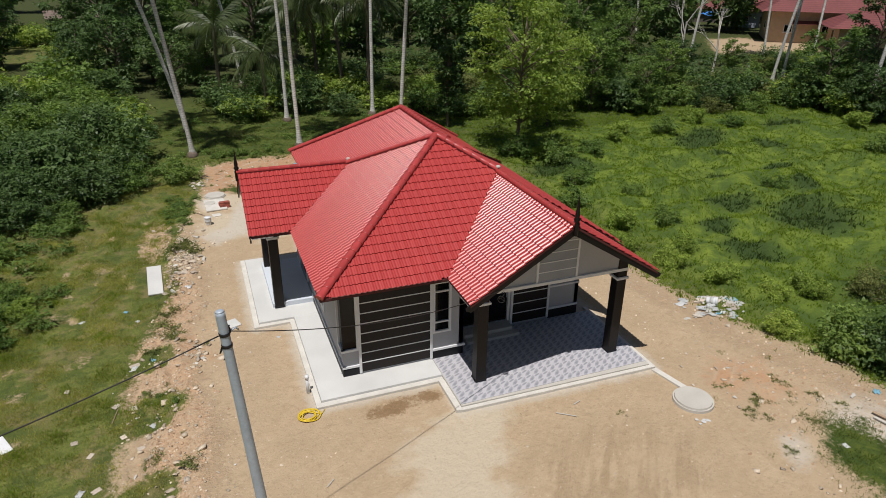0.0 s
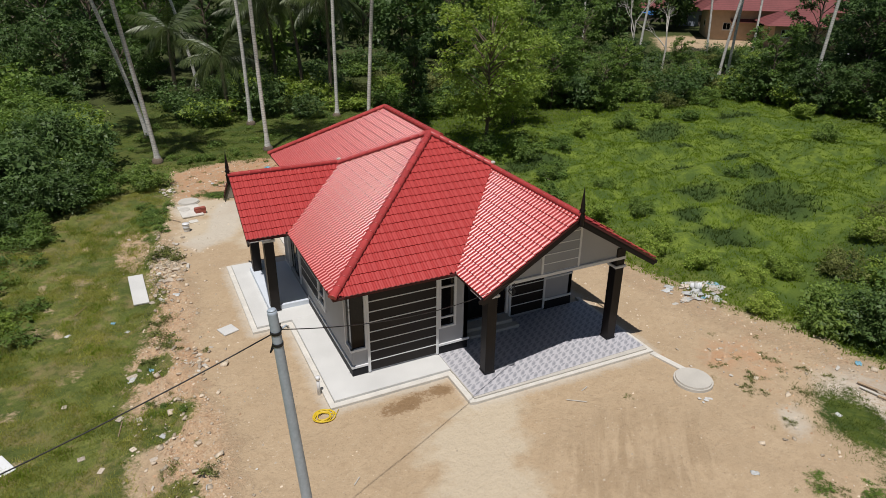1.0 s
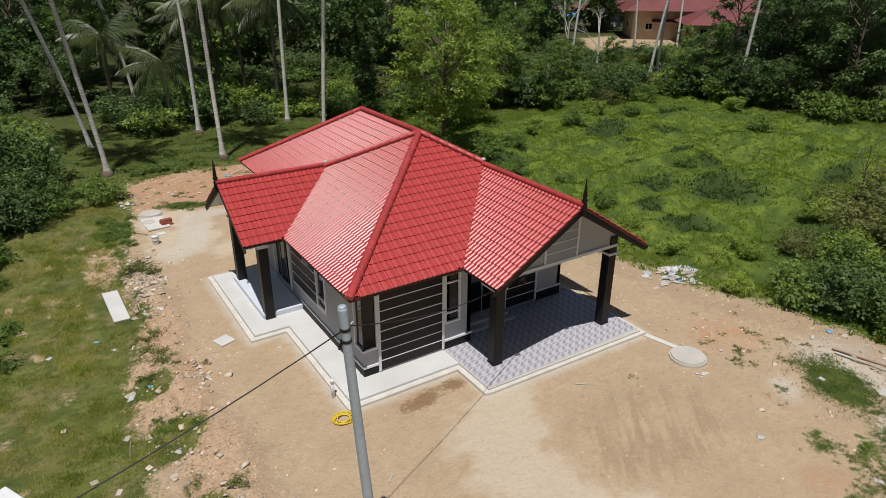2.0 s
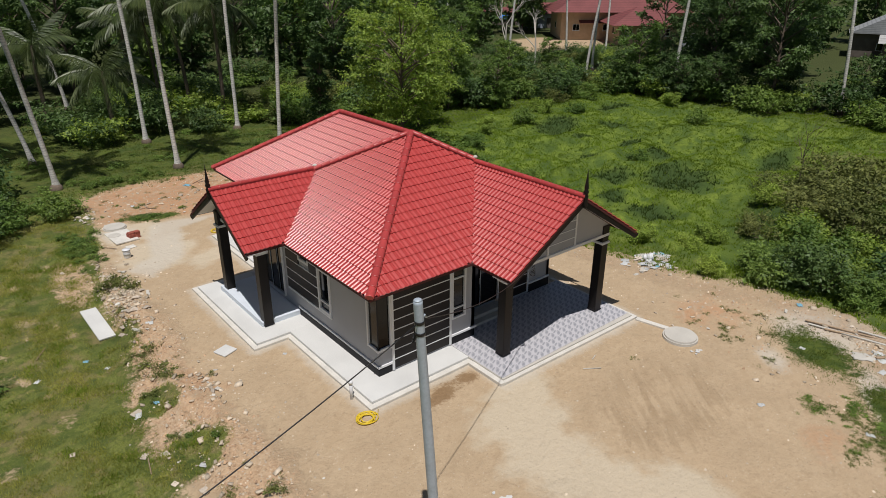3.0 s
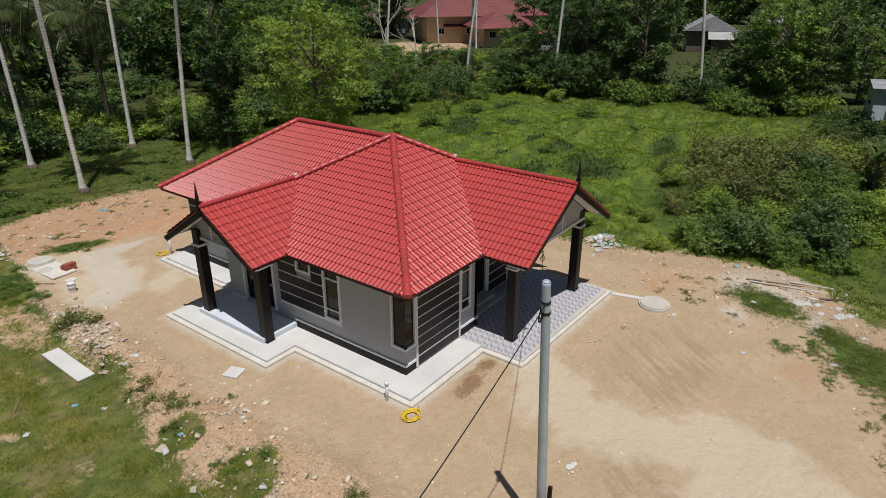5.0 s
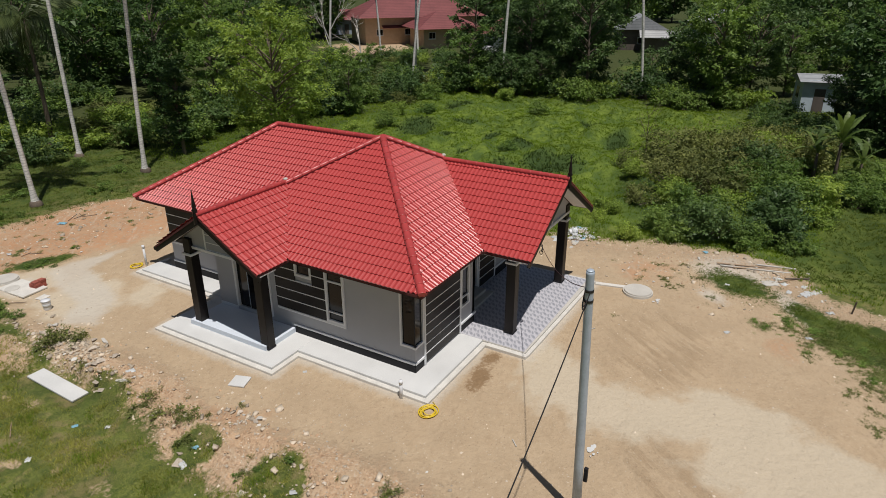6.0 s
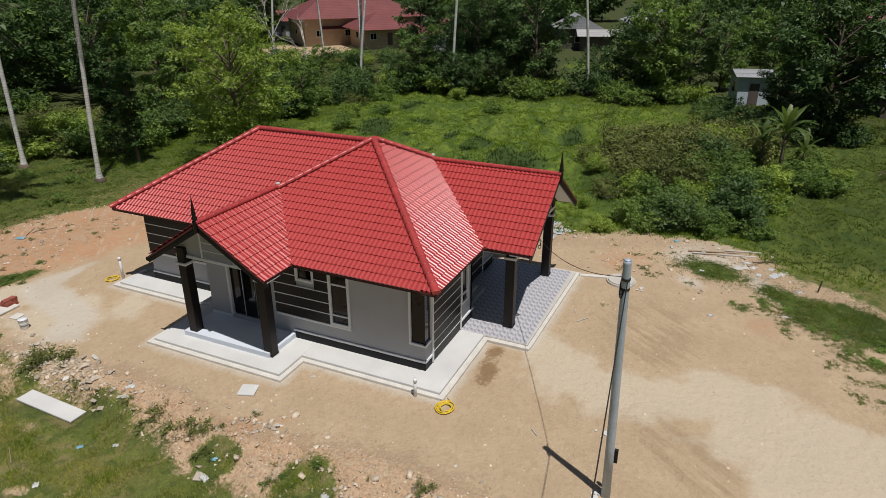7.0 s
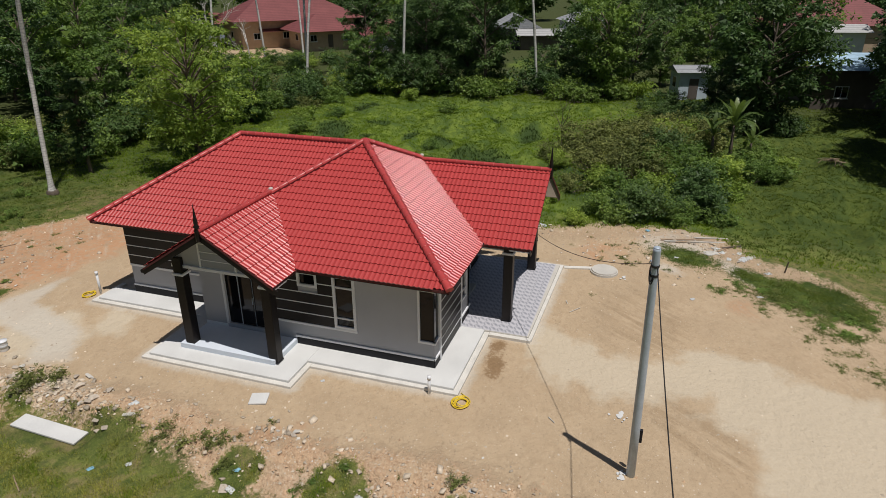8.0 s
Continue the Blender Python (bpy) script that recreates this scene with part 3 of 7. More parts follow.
    for name, val in (("sand", np.maximum.reduce([bare, smoothstep(d, -1.5, 1.0), 0.75 * np.clip(0.5 + inside(X, Y, STRAW), 0, 1)])), ("pale", pale), ("clay", clay), ("damp", wet), ("rubble", rub), ("wood", wood), ("meadow", meadow), ("track", track), ("sedge", sedge), ("dust", dust), ("broken", broken), ("lawn", lawn)):
        a = ob.data.attributes.new(name, "FLOAT", "POINT")
        a.data.foreach_set("value", val.astype(np.float32).ravel())
    return tagged(ob, "sandy building plot with rough grass and open meadow around it", "ground", kind="structure")


build_ground()

# ---- the house ----
EAVE = 3.475
WALL_TOP = 3.30
house = thing("house", "single-storey bungalow with glossy red tiled roof and grey and black walls", "house")


class Face:
    """A wall's own axes: u along it, z up, w out of it."""
    def __init__(self, origin, along, out):
        self.o, self.u, self.n = Vector(origin), Vector(along), Vector(out)

    def at(self, u, z, w):
        return self.o + self.u * u + self.n * w + Vector((0, 0, z))

    def box(self, bm, u0, u1, z0, z1, w0, w1):
        vs = [bm.verts.new(self.at(u, z, w)) for w in (w0, w1) for z in (z0, z1) for u in (u0, u1)]
        made = [bm.faces.new([vs[i] for i in f]) for f in ((0, 2, 3, 1), (4, 5, 7, 6), (0, 1, 5, 4), (2, 6, 7, 3), (0, 4, 6, 2), (1, 3, 7, 5))]
        bmesh.ops.recalc_face_normals(bm, faces=made)
        return bm


def slab(face, name, u0, u1, z0, z1, w0, w1, mat, parent, bevel=0.006, label=""):
    bm = face.box(bmesh.new(), u0, u1, z0, z1, w0, w1)
    if bevel:
        bevelled(bm, bevel)
    return part(name, bm, mat, parent, label)


def wall(face, length, z0, z1, holes, mat, label, thick=0.15):
    """A wall of one thickness with openings that go through it. holes: u0, u1, z0, z1."""
    us = sorted({0.0, length, *(h[0] for h in holes), *(h[1] for h in holes)})
    zs = sorted({z0, z1, *(h[2] for h in holes), *(h[3] for h in holes)})
    bm = bmesh.new()
    grid = {}

    def vert(i, j):
        if (i, j) not in grid:
            grid[i, j] = bm.verts.new(face.at(us[i], zs[j], 0))
        return grid[i, j]

    for i in range(len(us) - 1):
        for j in range(len(zs) - 1):
            cu, cz = (us[i] + us[i + 1]) / 2, (zs[j] + zs[j + 1]) / 2
            if not any(h[0] < cu < h[1] and h[2] < cz < h[3] for h in holes):
                bm.faces.new((vert(i, j), vert(i + 1, j), vert(i + 1, j + 1), vert(i, j + 1)))
    r = bmesh.ops.extrude_face_region(bm, geom=bm.faces[:])
    bmesh.ops.translate(bm, verts=[v for v in r["geom"] if isinstance(v, bmesh.types.BMVert)], vec=face.n * -thick)
    bmesh.ops.recalc_face_normals(bm, faces=bm.faces[:])
    return part("wall", bm, mat, house, label)


def window(face, u0, u1, z0, z1, rows, cols=1, border=0.07, label="white-framed window with dark glass"):
    """A window in an opening: border, bars and one pane for each field. rows: heights of the bars."""
    win = new("window")
    win.parent = house
    tagged(win, label)
    bm = bmesh.new()
    d0, d1 = -0.06, 0.045
    face.box(bm, u0, u0 + border, z0, z1, d0, d1)
    face.box(bm, u1 - border, u1, z0, z1, d0, d1)
    face.box(bm, u0 + border, u1 - border, z0, z0 + border, d0, d1)
    face.box(bm, u0 + border, u1 - border, z1 - border, z1, d0, d1)
    zz = [z0 + border, *rows, z1 - border]
    uu = [u0 + border + (u1 - u0 - 2 * border) * i / cols for i in range(cols + 1)]
    for r in rows:
        face.box(bm, u0 + border, u1 - border, r - 0.025, r + 0.025, d0, d1 - 0.012)
    for c in uu[1:-1]:
        face.box(bm, c - 0.02, c + 0.02, z0 + border, z1 - border, d0 + 0.01, d1 - 0.018)
    part("window_frame", bm, WHITE, win)
    for i in range(len(zz) - 1):
        for j in range(cols):
            slab(face, "pane", uu[j] + 0.004, uu[j + 1] - 0.004, zz[i] + 0.004, zz[i + 1] - 0.004, -0.03, -0.022, GLASS, win, 0)
    return win


def boards(face, u0, u1, z0, z1, count, mat, label, skip=()):
    """A panel of broad painted boards with white battens over their joints, standing a little proud."""
    panel = new("cladding")
    panel.parent = house
    tagged(panel, label)
    step = (z1 - z0) / count

    def runs_at(a, c):
        runs = [(u0 + 0.003, u1 - 0.003)]
        for s0, s1, t0, t1 in skip:
            if t0 < c and t1 > a:
                runs = [q for r in runs for q in ((r[0], min(r[1], s0)), (max(r[0], s1), r[1])) if q[1] - q[0] > 0.03]
        return runs

    for k in range(count):
        a, c = z0 + k * step, z0 + (k + 1) * step - 0.032
        for r0, r1 in runs_at(a, c):
            slab(face, "board", r0, r1, a, c, 0.003, 0.040, mat, panel, 0.004)
        if k < count - 1:
            for r0, r1 in runs_at(c, c + 0.03):
                slab(face, "batten", r0, r1, c + 0.001, c + 0.031, 0.003, 0.046, WHITE, panel, 0)
    return panel


# faces of the walls that the camera passes
SF = Face((3.3, 16.85, 0), (1, 0, 0), (0, -1, 0))
WF = Face((3.3, 25.75, 0), (0, -1, 0), (-1, 0, 0))
RF = Face((4.85, 30.42, 0), (0, -1, 0), (-1, 0, 0))
BF = Face((7.3, 17.9, 0), (1, 0, 0), (0, -1, 0))


def west_u(y):
    return 25.75 - y


def rear_u(y):
    return 30.42 - y


# south front: corner window, clad panel, tall window
wall(SF, 4.0, 0.1, WALL_TOP, [(0.0, 0.48, 1.08, 3.0), (2.92, 3.56, 1.13, 2.98)], GREY, "grey plastered front wall with corner window")
boards(SF, 0.58, 2.84, 0.24, 3.06, 8, BLACK, "black board cladding with white joints")
for u in (0.49, 2.84):
    slab(SF, "trim", u, u + 0.085, 0.2, 3.08, 0.002, 0.062, WHITE, house)
window(SF, 2.94, 3.56, 1.13, 2.98, (1.52, 2.62))
slab(SF, "plinth", 2.93, 4.0, 0.12, 0.47, 0.002, 0.02, PLINTH, house)
slab(SF, "band", 2.93, 4.06, 0.47, 0.55, 0.002, 0.06, WHITE, house)
slab(SF, "plinth", -0.03, 0.49, 0.12, 0.42, 0.002, 0.03, PLINTH, house)
slab(SF, "band", -0.05, 0.49, 0.45, 0.53, 0.002, 0.05, WHITE, house)

# west front
door_y0, door_y1 = 23.0, 24.82
wall(WF, 8.748, 0.1, WALL_TOP, [(west_u(door_y1), west_u(door_y0), 0.5, 2.6), (west_u(21.72), west_u(21.0), 2.5, 3.02),
                              (west_u(20.42), west_u(19.62), 1.07, 3.04), (west_u(17.38), 8.748, 1.08, 3.0)], GREY, "grey plastered west wall with door and windows")
boards(WF, west_u(22.7), west_u(20.42), 1.08, 3.08, 5, BLACK, "black board cladding with white joints", skip=[(west_u(21.74), west_u(20.98), 2.46, 3.1)])
slab(WF, "band", west_u(22.7), west_u(19.58), 0.99, 1.07, 0.002, 0.05, WHITE, house)
window(WF, west_u(21.74), west_u(20.98), 2.48, 3.04, (), border=0.09)
window(WF, west_u(20.42), west_u(19.60), 1.07, 3.06, (1.47, 2.62), border=0.09)
slab(WF, "plinth", west_u(21.96), 8.92, 0.12, 0.42, 0.002, 0.03, PLINTH, house)
slab(WF, "band", west_u(22.0), 8.95, 0.45, 0.53, 0.002, 0.05, WHITE, house)
slab(WF, "band", 0.0, west_u(door_y1), 0.34, 0.46, 0.002, 0.03, WHITE, house)


def corner_window():
    """Two lights that meet at the corner of the house without a post of masonry."""
    win = new("window")
    win.parent = house
    tagged(win, "white-framed corner window with dark glass")
    bm = bmesh.new()
    z0, z1 = 1.05, 3.03
    a, b = west_u(17.40), 8.96
    WF.box(bm, a, a + 0.07, z0, z1, -0.06, 0.045)
    WF.box(bm, a + 0.07, b, z0, z0 + 0.08, -0.06, 0.045)
    WF.box(bm, a + 0.07, b, z1 - 0.07, z1, -0.06, 0.045)
    SF.box(bm, -0.06, 0.49, z0, z0 + 0.08, -0.06, 0.043)
    SF.box(bm, -0.06, 0.49, z1 - 0.07, z1, -0.06, 0.043)
    SF.box(bm, 0.43, 0.49, z0 + 0.08, z1 - 0.07, -0.06, 0.043)
    part("window_frame", bm, WHITE, win)
    slab(WF, "pane", a + 0.07, 8.88, z0 + 0.08, z1 - 0.07, -0.03, -0.022, GLASS, win, 0)
    slab(SF, "pane", 0.022, 0.43, z0 + 0.08, z1 - 0.07, -0.03, -0.022, GLASS, win, 0)
    slab(SF, "post", -0.004, 0.022, z0 + 0.08, z1 - 0.07, -0.026, 0.004, PLINTH, win, 0)


corner_window()


def sliding_door(face, u0, u1, z0, z1, leaves, label):
    door = new("door")
    door.parent = house
    tagged(door, label)
    bm = bmesh.new()
    face.box(bm, u0, u0 + 0.09, z0, z1, -0.1, 0.05)
    face.box(bm, u1 - 0.09, u1, z0, z1, -0.1, 0.05)
    face.box(bm, u0 + 0.09, u1 - 0.09, z1 - 0.08, z1, -0.1, 0.05)
    part("door_frame", bm, WHITE, door)
    step = (u1 - u0 - 0.18) / leaves
    for k in range(leaves):
        a = u0 + 0.09 + k * step
        off = -0.05 if k % 2 else -0.08
        leaf = slab(face, "door_leaf", a + 0.035, a + step - 0.035, z0 + 0.08, z1 - 0.12, off, off + 0.008, GLASS, door, 0, "dark glass door leaf")
        rail = bmesh.new()
        for q in ((a, a + 0.035, z0 + 0.02, z1 - 0.08), (a + step - 0.035, a + step, z0 + 0.02, z1 - 0.08),
                  (a + 0.035, a + step - 0.035, z0 + 0.02, z0 + 0.08), (a + 0.035, a + step - 0.035, z1 - 0.12, z1 - 0.08)):
            face.box(rail, *q, off - 0.012, off + 0.02)
        part("leaf_frame", rail, BLACK, leaf)
        slab(face, "handle", a + step - 0.03, a + step - 0.012, z0 + 0.9, z0 + 1.15, off + 0.02, off + 0.04, STEEL, leaf, 0)
        if k:
            slab(face, "meeting_strip", a - 0.012, a + 0.012, z0 + 0.02, z1 - 0.1, off + 0.02, off + 0.034, STEEL, leaf, 0)
    return door


sliding_door(WF, west_u(door_y1), west_u(door_y0), 0.5, 2.6, 3, "dark sliding glass door in a white surround")

# rear west wall
wall(RF, 4.7, 0.1, WALL_TOP, [(rear_u(27.45), rear_u(26.6), 1.62, 2.5)], GREY, "grey rear wall with black upper cladding")
boards(RF, 0.0, 4.6, 1.44, 3.1, 4, BLACK, "black board cladding with white joints", skip=[(rear_u(27.5), rear_u(26.55), 1.58, 2.55)])
window(RF, rear_u(27.47), rear_u(26.58), 1.6, 2.52, (), 2)
slab(RF, "band", 0.0, 4.6, 1.35, 1.44, 0.002, 0.05, WHITE, house)
slab(RF, "plinth", -0.02, 4.6, 0.12, 0.45, 0.002, 0.03, PLINTH, house)
slab(RF, "band", -0.02, 4.6, 0.47, 0.54, 0.002, 0.05, WHITE, house)

# wall behind the car porch
wall(BF, 5.0, 0.1, WALL_TOP, [(0.3, 2.2, 0.4, 2.55), (3.85, 4.75, 1.55, 2.5)], GREY, "grey porch wall with black door and cladding")
sliding_door(BF, 0.3, 2.2, 0.4, 2.55, 2, "dark sliding glass door with white jamb")
boards(BF, 2.33, 3.7, 0.24, 3.0, 7, BLACK, "black board cladding with white joints")
for u in (2.24, 3.7):
    slab(BF, "trim", u, u + 0.085, 0.2, 3.02, 0.002, 0.062, WHITE, house)
window(BF, 3.83, 4.77, 1.53, 2.52, (2.2,), 2, 0.06)
slab(BF, "band", 3.79, 5.0, 1.40, 1.48, 0.002, 0.05, WHITE, house)
slab(BF, "band", 3.79, 5.0, 0.50, 0.58, 0.002, 0.05, WHITE, house)
slab(BF, "plinth", 3.79, 5.0, 0.12, 0.50, 0.002, 0.03, PLINTH, house)
slab(BF, "fuse_box", 2.75, 2.87, 2.62, 2.78, 0.047, 0.11, WHITE, house, 0.006, "small white socket box")
slab(BF, "doorstep", 0.32, 2.15, 0.14, 0.38, 0.002, 0.45, KERB, house, 0.01, "grey rendered doorstep")
slab(BF, "doorstep", 0.32, 2.3, 0.14, 0.26, 0.452, 0.72, KERB, house, 0.01, "grey rendered doorstep")

# walls that close the house away from the camera
for origin, along, out, length in (((7.3, 16.85, 0), (0, 1, 0), (1, 0, 0), 1.0), ((12.3, 17.9, 0), (0, 1, 0), (1, 0, 0), 12.52),
                                   ((12.3, 30.42, 0), (-1, 0, 0), (0, 1, 0), 7.3), ((4.7, 25.75, 0), (-1, 0, 0), (0, 1, 0), 1.25)):
    wall(Face(origin, along, out), length, 0.1, WALL_TOP, [], GREY, "plain grey plastered wall")
part("house_floor", box(bmesh.new(), 5.02, 12.1, 18.1, 30.2, 0.12, 0.4), KERB, house)
part("house_floor", box(bmesh.new(), 3.46, 5.016, 18.1, 25.6, 0.12, 0.4), KERB, house)
part("house_floor", box(bmesh.new(), 3.46, 7.1, 17.0, 18.09, 0.12, 0.4), KERB, house)

# gable ends
S_RIDGE, W_RIDGE = 5.42, 5.0
S_SLOPE, W_SLOPE = (S_RIDGE - EAVE) / 3.129, (W_RIDGE - EAVE) / 2.42
P_WEST, P_SOUTH = (6.42 - EAVE) / 5.313, (6.42 - EAVE) / 5.05


def gable_wall(name_axis, centre, half, base, ridge, slope, plane, out, panel, lines):
    """Triangle of grey plaster over a beam, a ribbed panel in its middle between white posts, and a white band at its foot."""
    if name_axis == "x":
        F = Face((centre, plane, 0), (1, 0, 0), out)
    else:
        F = Face((plane, centre, 0), (0, -1, 0), out)
    top = ridge - 0.20

    def under(u):
        return top - slope * abs(u)

    tri = [F.at(-half, base, 0), F.at(half, base, 0), F.at(half, under(half), 0), F.at(0, top, 0), F.at(-half, under(half), 0)]
    part("gable", prism(bmesh.new(), tri, F.n * -0.15), GREY, house, "grey plastered gable over the porch")
    slab(F, "band", -half, half, base - 0.012, base + 0.09, 0.002, 0.06, WHITE, house)
    p0, p1 = panel
    for u in (p0, p1):
        part("trim", bevelled(F.box(bmesh.new(), u - 0.035, u + 0.035, base + 0.09, under(u) - 0.03, 0.002, 0.05), 0.004), WHITE, house)
    z = base + 0.12
    step = (top - base - 0.15) / lines
    for k in range(lines):
        z0, z1 = z + k * step, z + (k + 1) * step - 0.030

        def end(sign, edge, zz):
            return sign * min(abs(edge), max(0.0, (top - zz) / slope)) if abs(edge) > (top - zz) / slope else edge

        a0, a1 = end(-1, p0 + 0.035, z0), end(1, p1 - 0.035, z0)
        b0, b1 = end(-1, p0 + 0.035, z1), end(1, p1 - 0.035, z1)
        if a1 - a0 < 0.05 or b1 - b0 < 0.01:
            continue
        quad = [F.at(a0, z0, 0.016), F.at(a1, z0, 0.016), F.at(b1, z1, 0.016), F.at(b0, z1, 0.016)]
        part("board", prism(bmesh.new(), quad, F.n * 0.016), GREY_SLAT, house)
        strip = [F.at(b0, z1 + 0.001, 0.016), F.at(b1, z1 + 0.001, 0.016), F.at(b1, z1 + 0.029, 0.016), F.at(b0, z1 + 0.029, 0.016)]
        if k < lines - 1 and b1 - b0 > 0.25:
            part("batten", prism(bmesh.new(), strip, F.n * 0.024), WHITE, house)
    back = [F.at(p0, base + 0.09, 0.002), F.at(p1, base + 0.09, 0.002), F.at(p1, under(p1) - 0.02, 0.002), F.at(0, top - 0.03, 0.002), F.at(p0, under(p0) - 0.02, 0.002)]
    part("board_backing", prism(bmesh.new(), back, F.n * 0.013), WHITE, house)


gable_wall("x", 9.584, 2.62, 3.20, S_RIDGE, S_SLOPE, 15.2, (0, -1, 0), (-0.64, 0.72), 6)
gable_wall("y", 23.70, 1.95, 3.24, W_RIDGE, W_SLOPE, 2.0, (-1, 0, 0), (-0.77, 0.58), 5)


def column(x, y, z0, z1, cap):
    col = new("column")
    col.parent = house
    tagged(col, "square dark brown porch column with white collar")
    s = 0.17
    part("shaft", bevelled(box(bmesh.new(), x - s, x + s, y - s, y + s, z0, cap), 0.012), BLACK, col)
    part("upper_shaft", bevelled(box(bmesh.new(), x - s, x + s, y - s, y + s, cap + 0.08, z1), 0.012), BLACK, col)
    part("collar", bevelled(box(bmesh.new(), x - s - 0.05, x + s + 0.05, y - s - 0.05, y + s + 0.05, cap, cap + 0.08), 0.01), WHITE, col)
    part("base", bevelled(box(bmesh.new(), x - s - 0.015, x + s + 0.015, y - s - 0.015, y + s + 0.015, z0, z0 + 0.06), 0.008), PLINTH, col)


column(7.22, 15.32, 0.17, 3.62, 2.88)
column(12.02, 15.32, 0.17, 3.60, 2.90)
column(2.02, 22.05, 0.19, 3.60, 2.97)
column(2.02, 25.35, 0.19, 3.60, 2.97)
part("beam", box(bmesh.new(), 11.9, 12.05, 15.5, 17.9, 3.0, 3.2), GREY, house)
part("beam", box(bmesh.new(), 7.1, 7.25, 15.5, 16.9, 3.0, 3.2), GREY, house)
# the car porch ceiling is never seen; its dark colour deepens the shade below
part("porch_ceiling", box(bmesh.new(), 7.0, 12.25, 15.22, 17.88, 3.21, 3.235), BLACK, house, "unseen porch ceiling, kept dark to cut bounced light")
part("porch_ceiling", box(bmesh.new(), 2.02, 3.28, 21.8, 25.6, 3.20, 3.23), SOFFIT, house)
part("soffit", box(bmesh.new(), 2.68, 6.6, 16.18, 16.84, 3.302, 3.318), SOFFIT, house)
part("soffit", box(bmesh.new(), 2.68, 3.29, 16.85, 21.5, 3.302, 3.318), SOFFIT, house)
part("soffit", box(bmesh.new(), 4.2, 4.84, 26.0, 31.2, 3.302, 3.318), SOFFIT, house)


# ---- roof ----
GAUGE, COVER = 0.32, 0.33


def tile_shape():
    """One interlocking tile with two rolls, in its own axes: x across, y up the slope, z out of the roof."""
    arc = [math.radians(a) for a in (-62, -44, -22, 0, 22, 44, 62)]
    roll = [(0.058 + 0.062 * math.sin(a), 0.060 * (math.cos(a) - math.cos(arc[0]))) for a in arc] + [(0.118, 0.0)]
    prof = roll + [(x + 0.165, z) for x, z in roll] + [(0.33, 0.0)]
    V, F = [], []
    for x, z in prof:
        V += [(x, -0.03, z + 0.038), (x, GAUGE, z + 0.004), (x, -0.03, z + 0.038), (x, -0.03, z * 0.7 + 0.002)]
    for i in range(len(prof) - 1):
        a, b = 4 * i, 4 * i + 4
        F += [(a, b, b + 1, a + 1), (a + 3, b + 3, b + 2, a + 2)]
    return V, F


TILE_V, TILE_F = tile_shape()


def slope_roof(outline, start, along, slope, singly, label):
    """Tiles on one roof slope. outline: its corners in plan (convex, in order); start: a point of the eave line in plan;
    along: the eave's direction, with the slope rising to its left; singly: how many tiles to keep as separate pieces."""
    along = Vector((*along, 0)).normalized()
    up_plan = Vector((-along.y, along.x, 0))
    k = 1 / math.sqrt(1 + slope * slope)
    up = Vector((up_plan.x * k, up_plan.y * k, slope * k))
    nrm = along.cross(up).normalized()
    base = Vector((*start, EAVE - 0.05))
    area = sum(a[0] * b[1] - a[1] * b[0] for a, b in zip(outline, outline[1:] + outline[:1]))
    pts = outline if area > 0 else outline[::-1]

    def height(p):
        return base.z + slope * ((p[0] - base.x) * up_plan.x + (p[1] - base.y) * up_plan.y)

    bed = prism(bmesh.new(), [(p[0], p[1], height(p) - 0.01) for p in pts], (0, 0, -0.07))
    roof = part("roof_slope", bed, UNDER, house, label)
    cuts = [(Vector((*a, 0)), Vector((b[1] - a[1], a[0] - b[0], 0)).normalized()) for a, b in zip(pts, pts[1:] + pts[:1])]
    us = [(Vector((*p, 0)) - Vector((base.x, base.y, 0))).dot(along) for p in pts]
    vs = [(Vector((*p, 0)) - Vector((base.x, base.y, 0))).dot(up_plan) / k for p in pts]
    whole = bpy.data.meshes.new("roof_tile")
    whole.from_pydata(TILE_V, [], TILE_F)
    whole.polygons.foreach_set("use_smooth", [k % 2 == 0 for k in range(len(TILE_F))])
    whole.materials.append(RED_TILE)
    rest_v, rest_f, made = [], [], 0
    rng = random.Random(len(label) + int(start[0] * 10))
    turn = Matrix((along, up, nrm)).transposed().to_4x4()
    for r in range(-1, int(max(vs) / GAUGE) + 1):
        for c in range(int(min(us) / COVER) - 1, int(max(us) / COVER) + 2):
            o = base + along * (c * COVER) + up * (r * GAUGE + 0.02) + nrm * rng.uniform(0, 0.0015)
            m = Matrix.Translation(o) @ turn @ Matrix.Rotation(rng.uniform(-0.0015, 0.0015), 4, "Z")
            corners = [m @ Vector(q) for q in ((0, -0.03, 0), (COVER, -0.03, 0), (0, GAUGE, 0), (COVER, GAUGE, 0))]
            if any(all((q - a).dot(n) > 0 for q in corners) for a, n in cuts):
                continue
            full = all((q - a).dot(n) <= 0.035 for q in corners for a, n in cuts)
            if full:
                data = whole
            else:
                bm = bmesh.new()
                bv = [bm.verts.new(v) for v in TILE_V]
                for k, f in enumerate(TILE_F):
                    bm.faces.new([bv[i] for i in f]).smooth = k % 2 == 0
                inv = m.inverted()
                for a, n in cuts:
                    if any((q - a).dot(n) > 0 for q in corners):
                        bmesh.ops.bisect_plane(bm, geom=bm.verts[:] + bm.edges[:] + bm.faces[:], plane_co=inv @ Vector((a.x, a.y, o.z)),
                                               plane_no=(inv.to_3x3() @ n), clear_outer=True)
                if not bm.faces:
                    bm.free()
                    continue
                if made < singly:
                    data = bpy.data.meshes.new("roof_tile")
                    bm.to_mesh(data)
                    data.materials.append(RED_TILE)
                else:
                    at = len(rest_v)
                    bm.verts.index_update()
                    rest_v += [tuple(m @ v.co) for v in bm.verts]
                    rest_f += [tuple(at + v.index for v in f.verts) for f in bm.faces]
                bm.free()
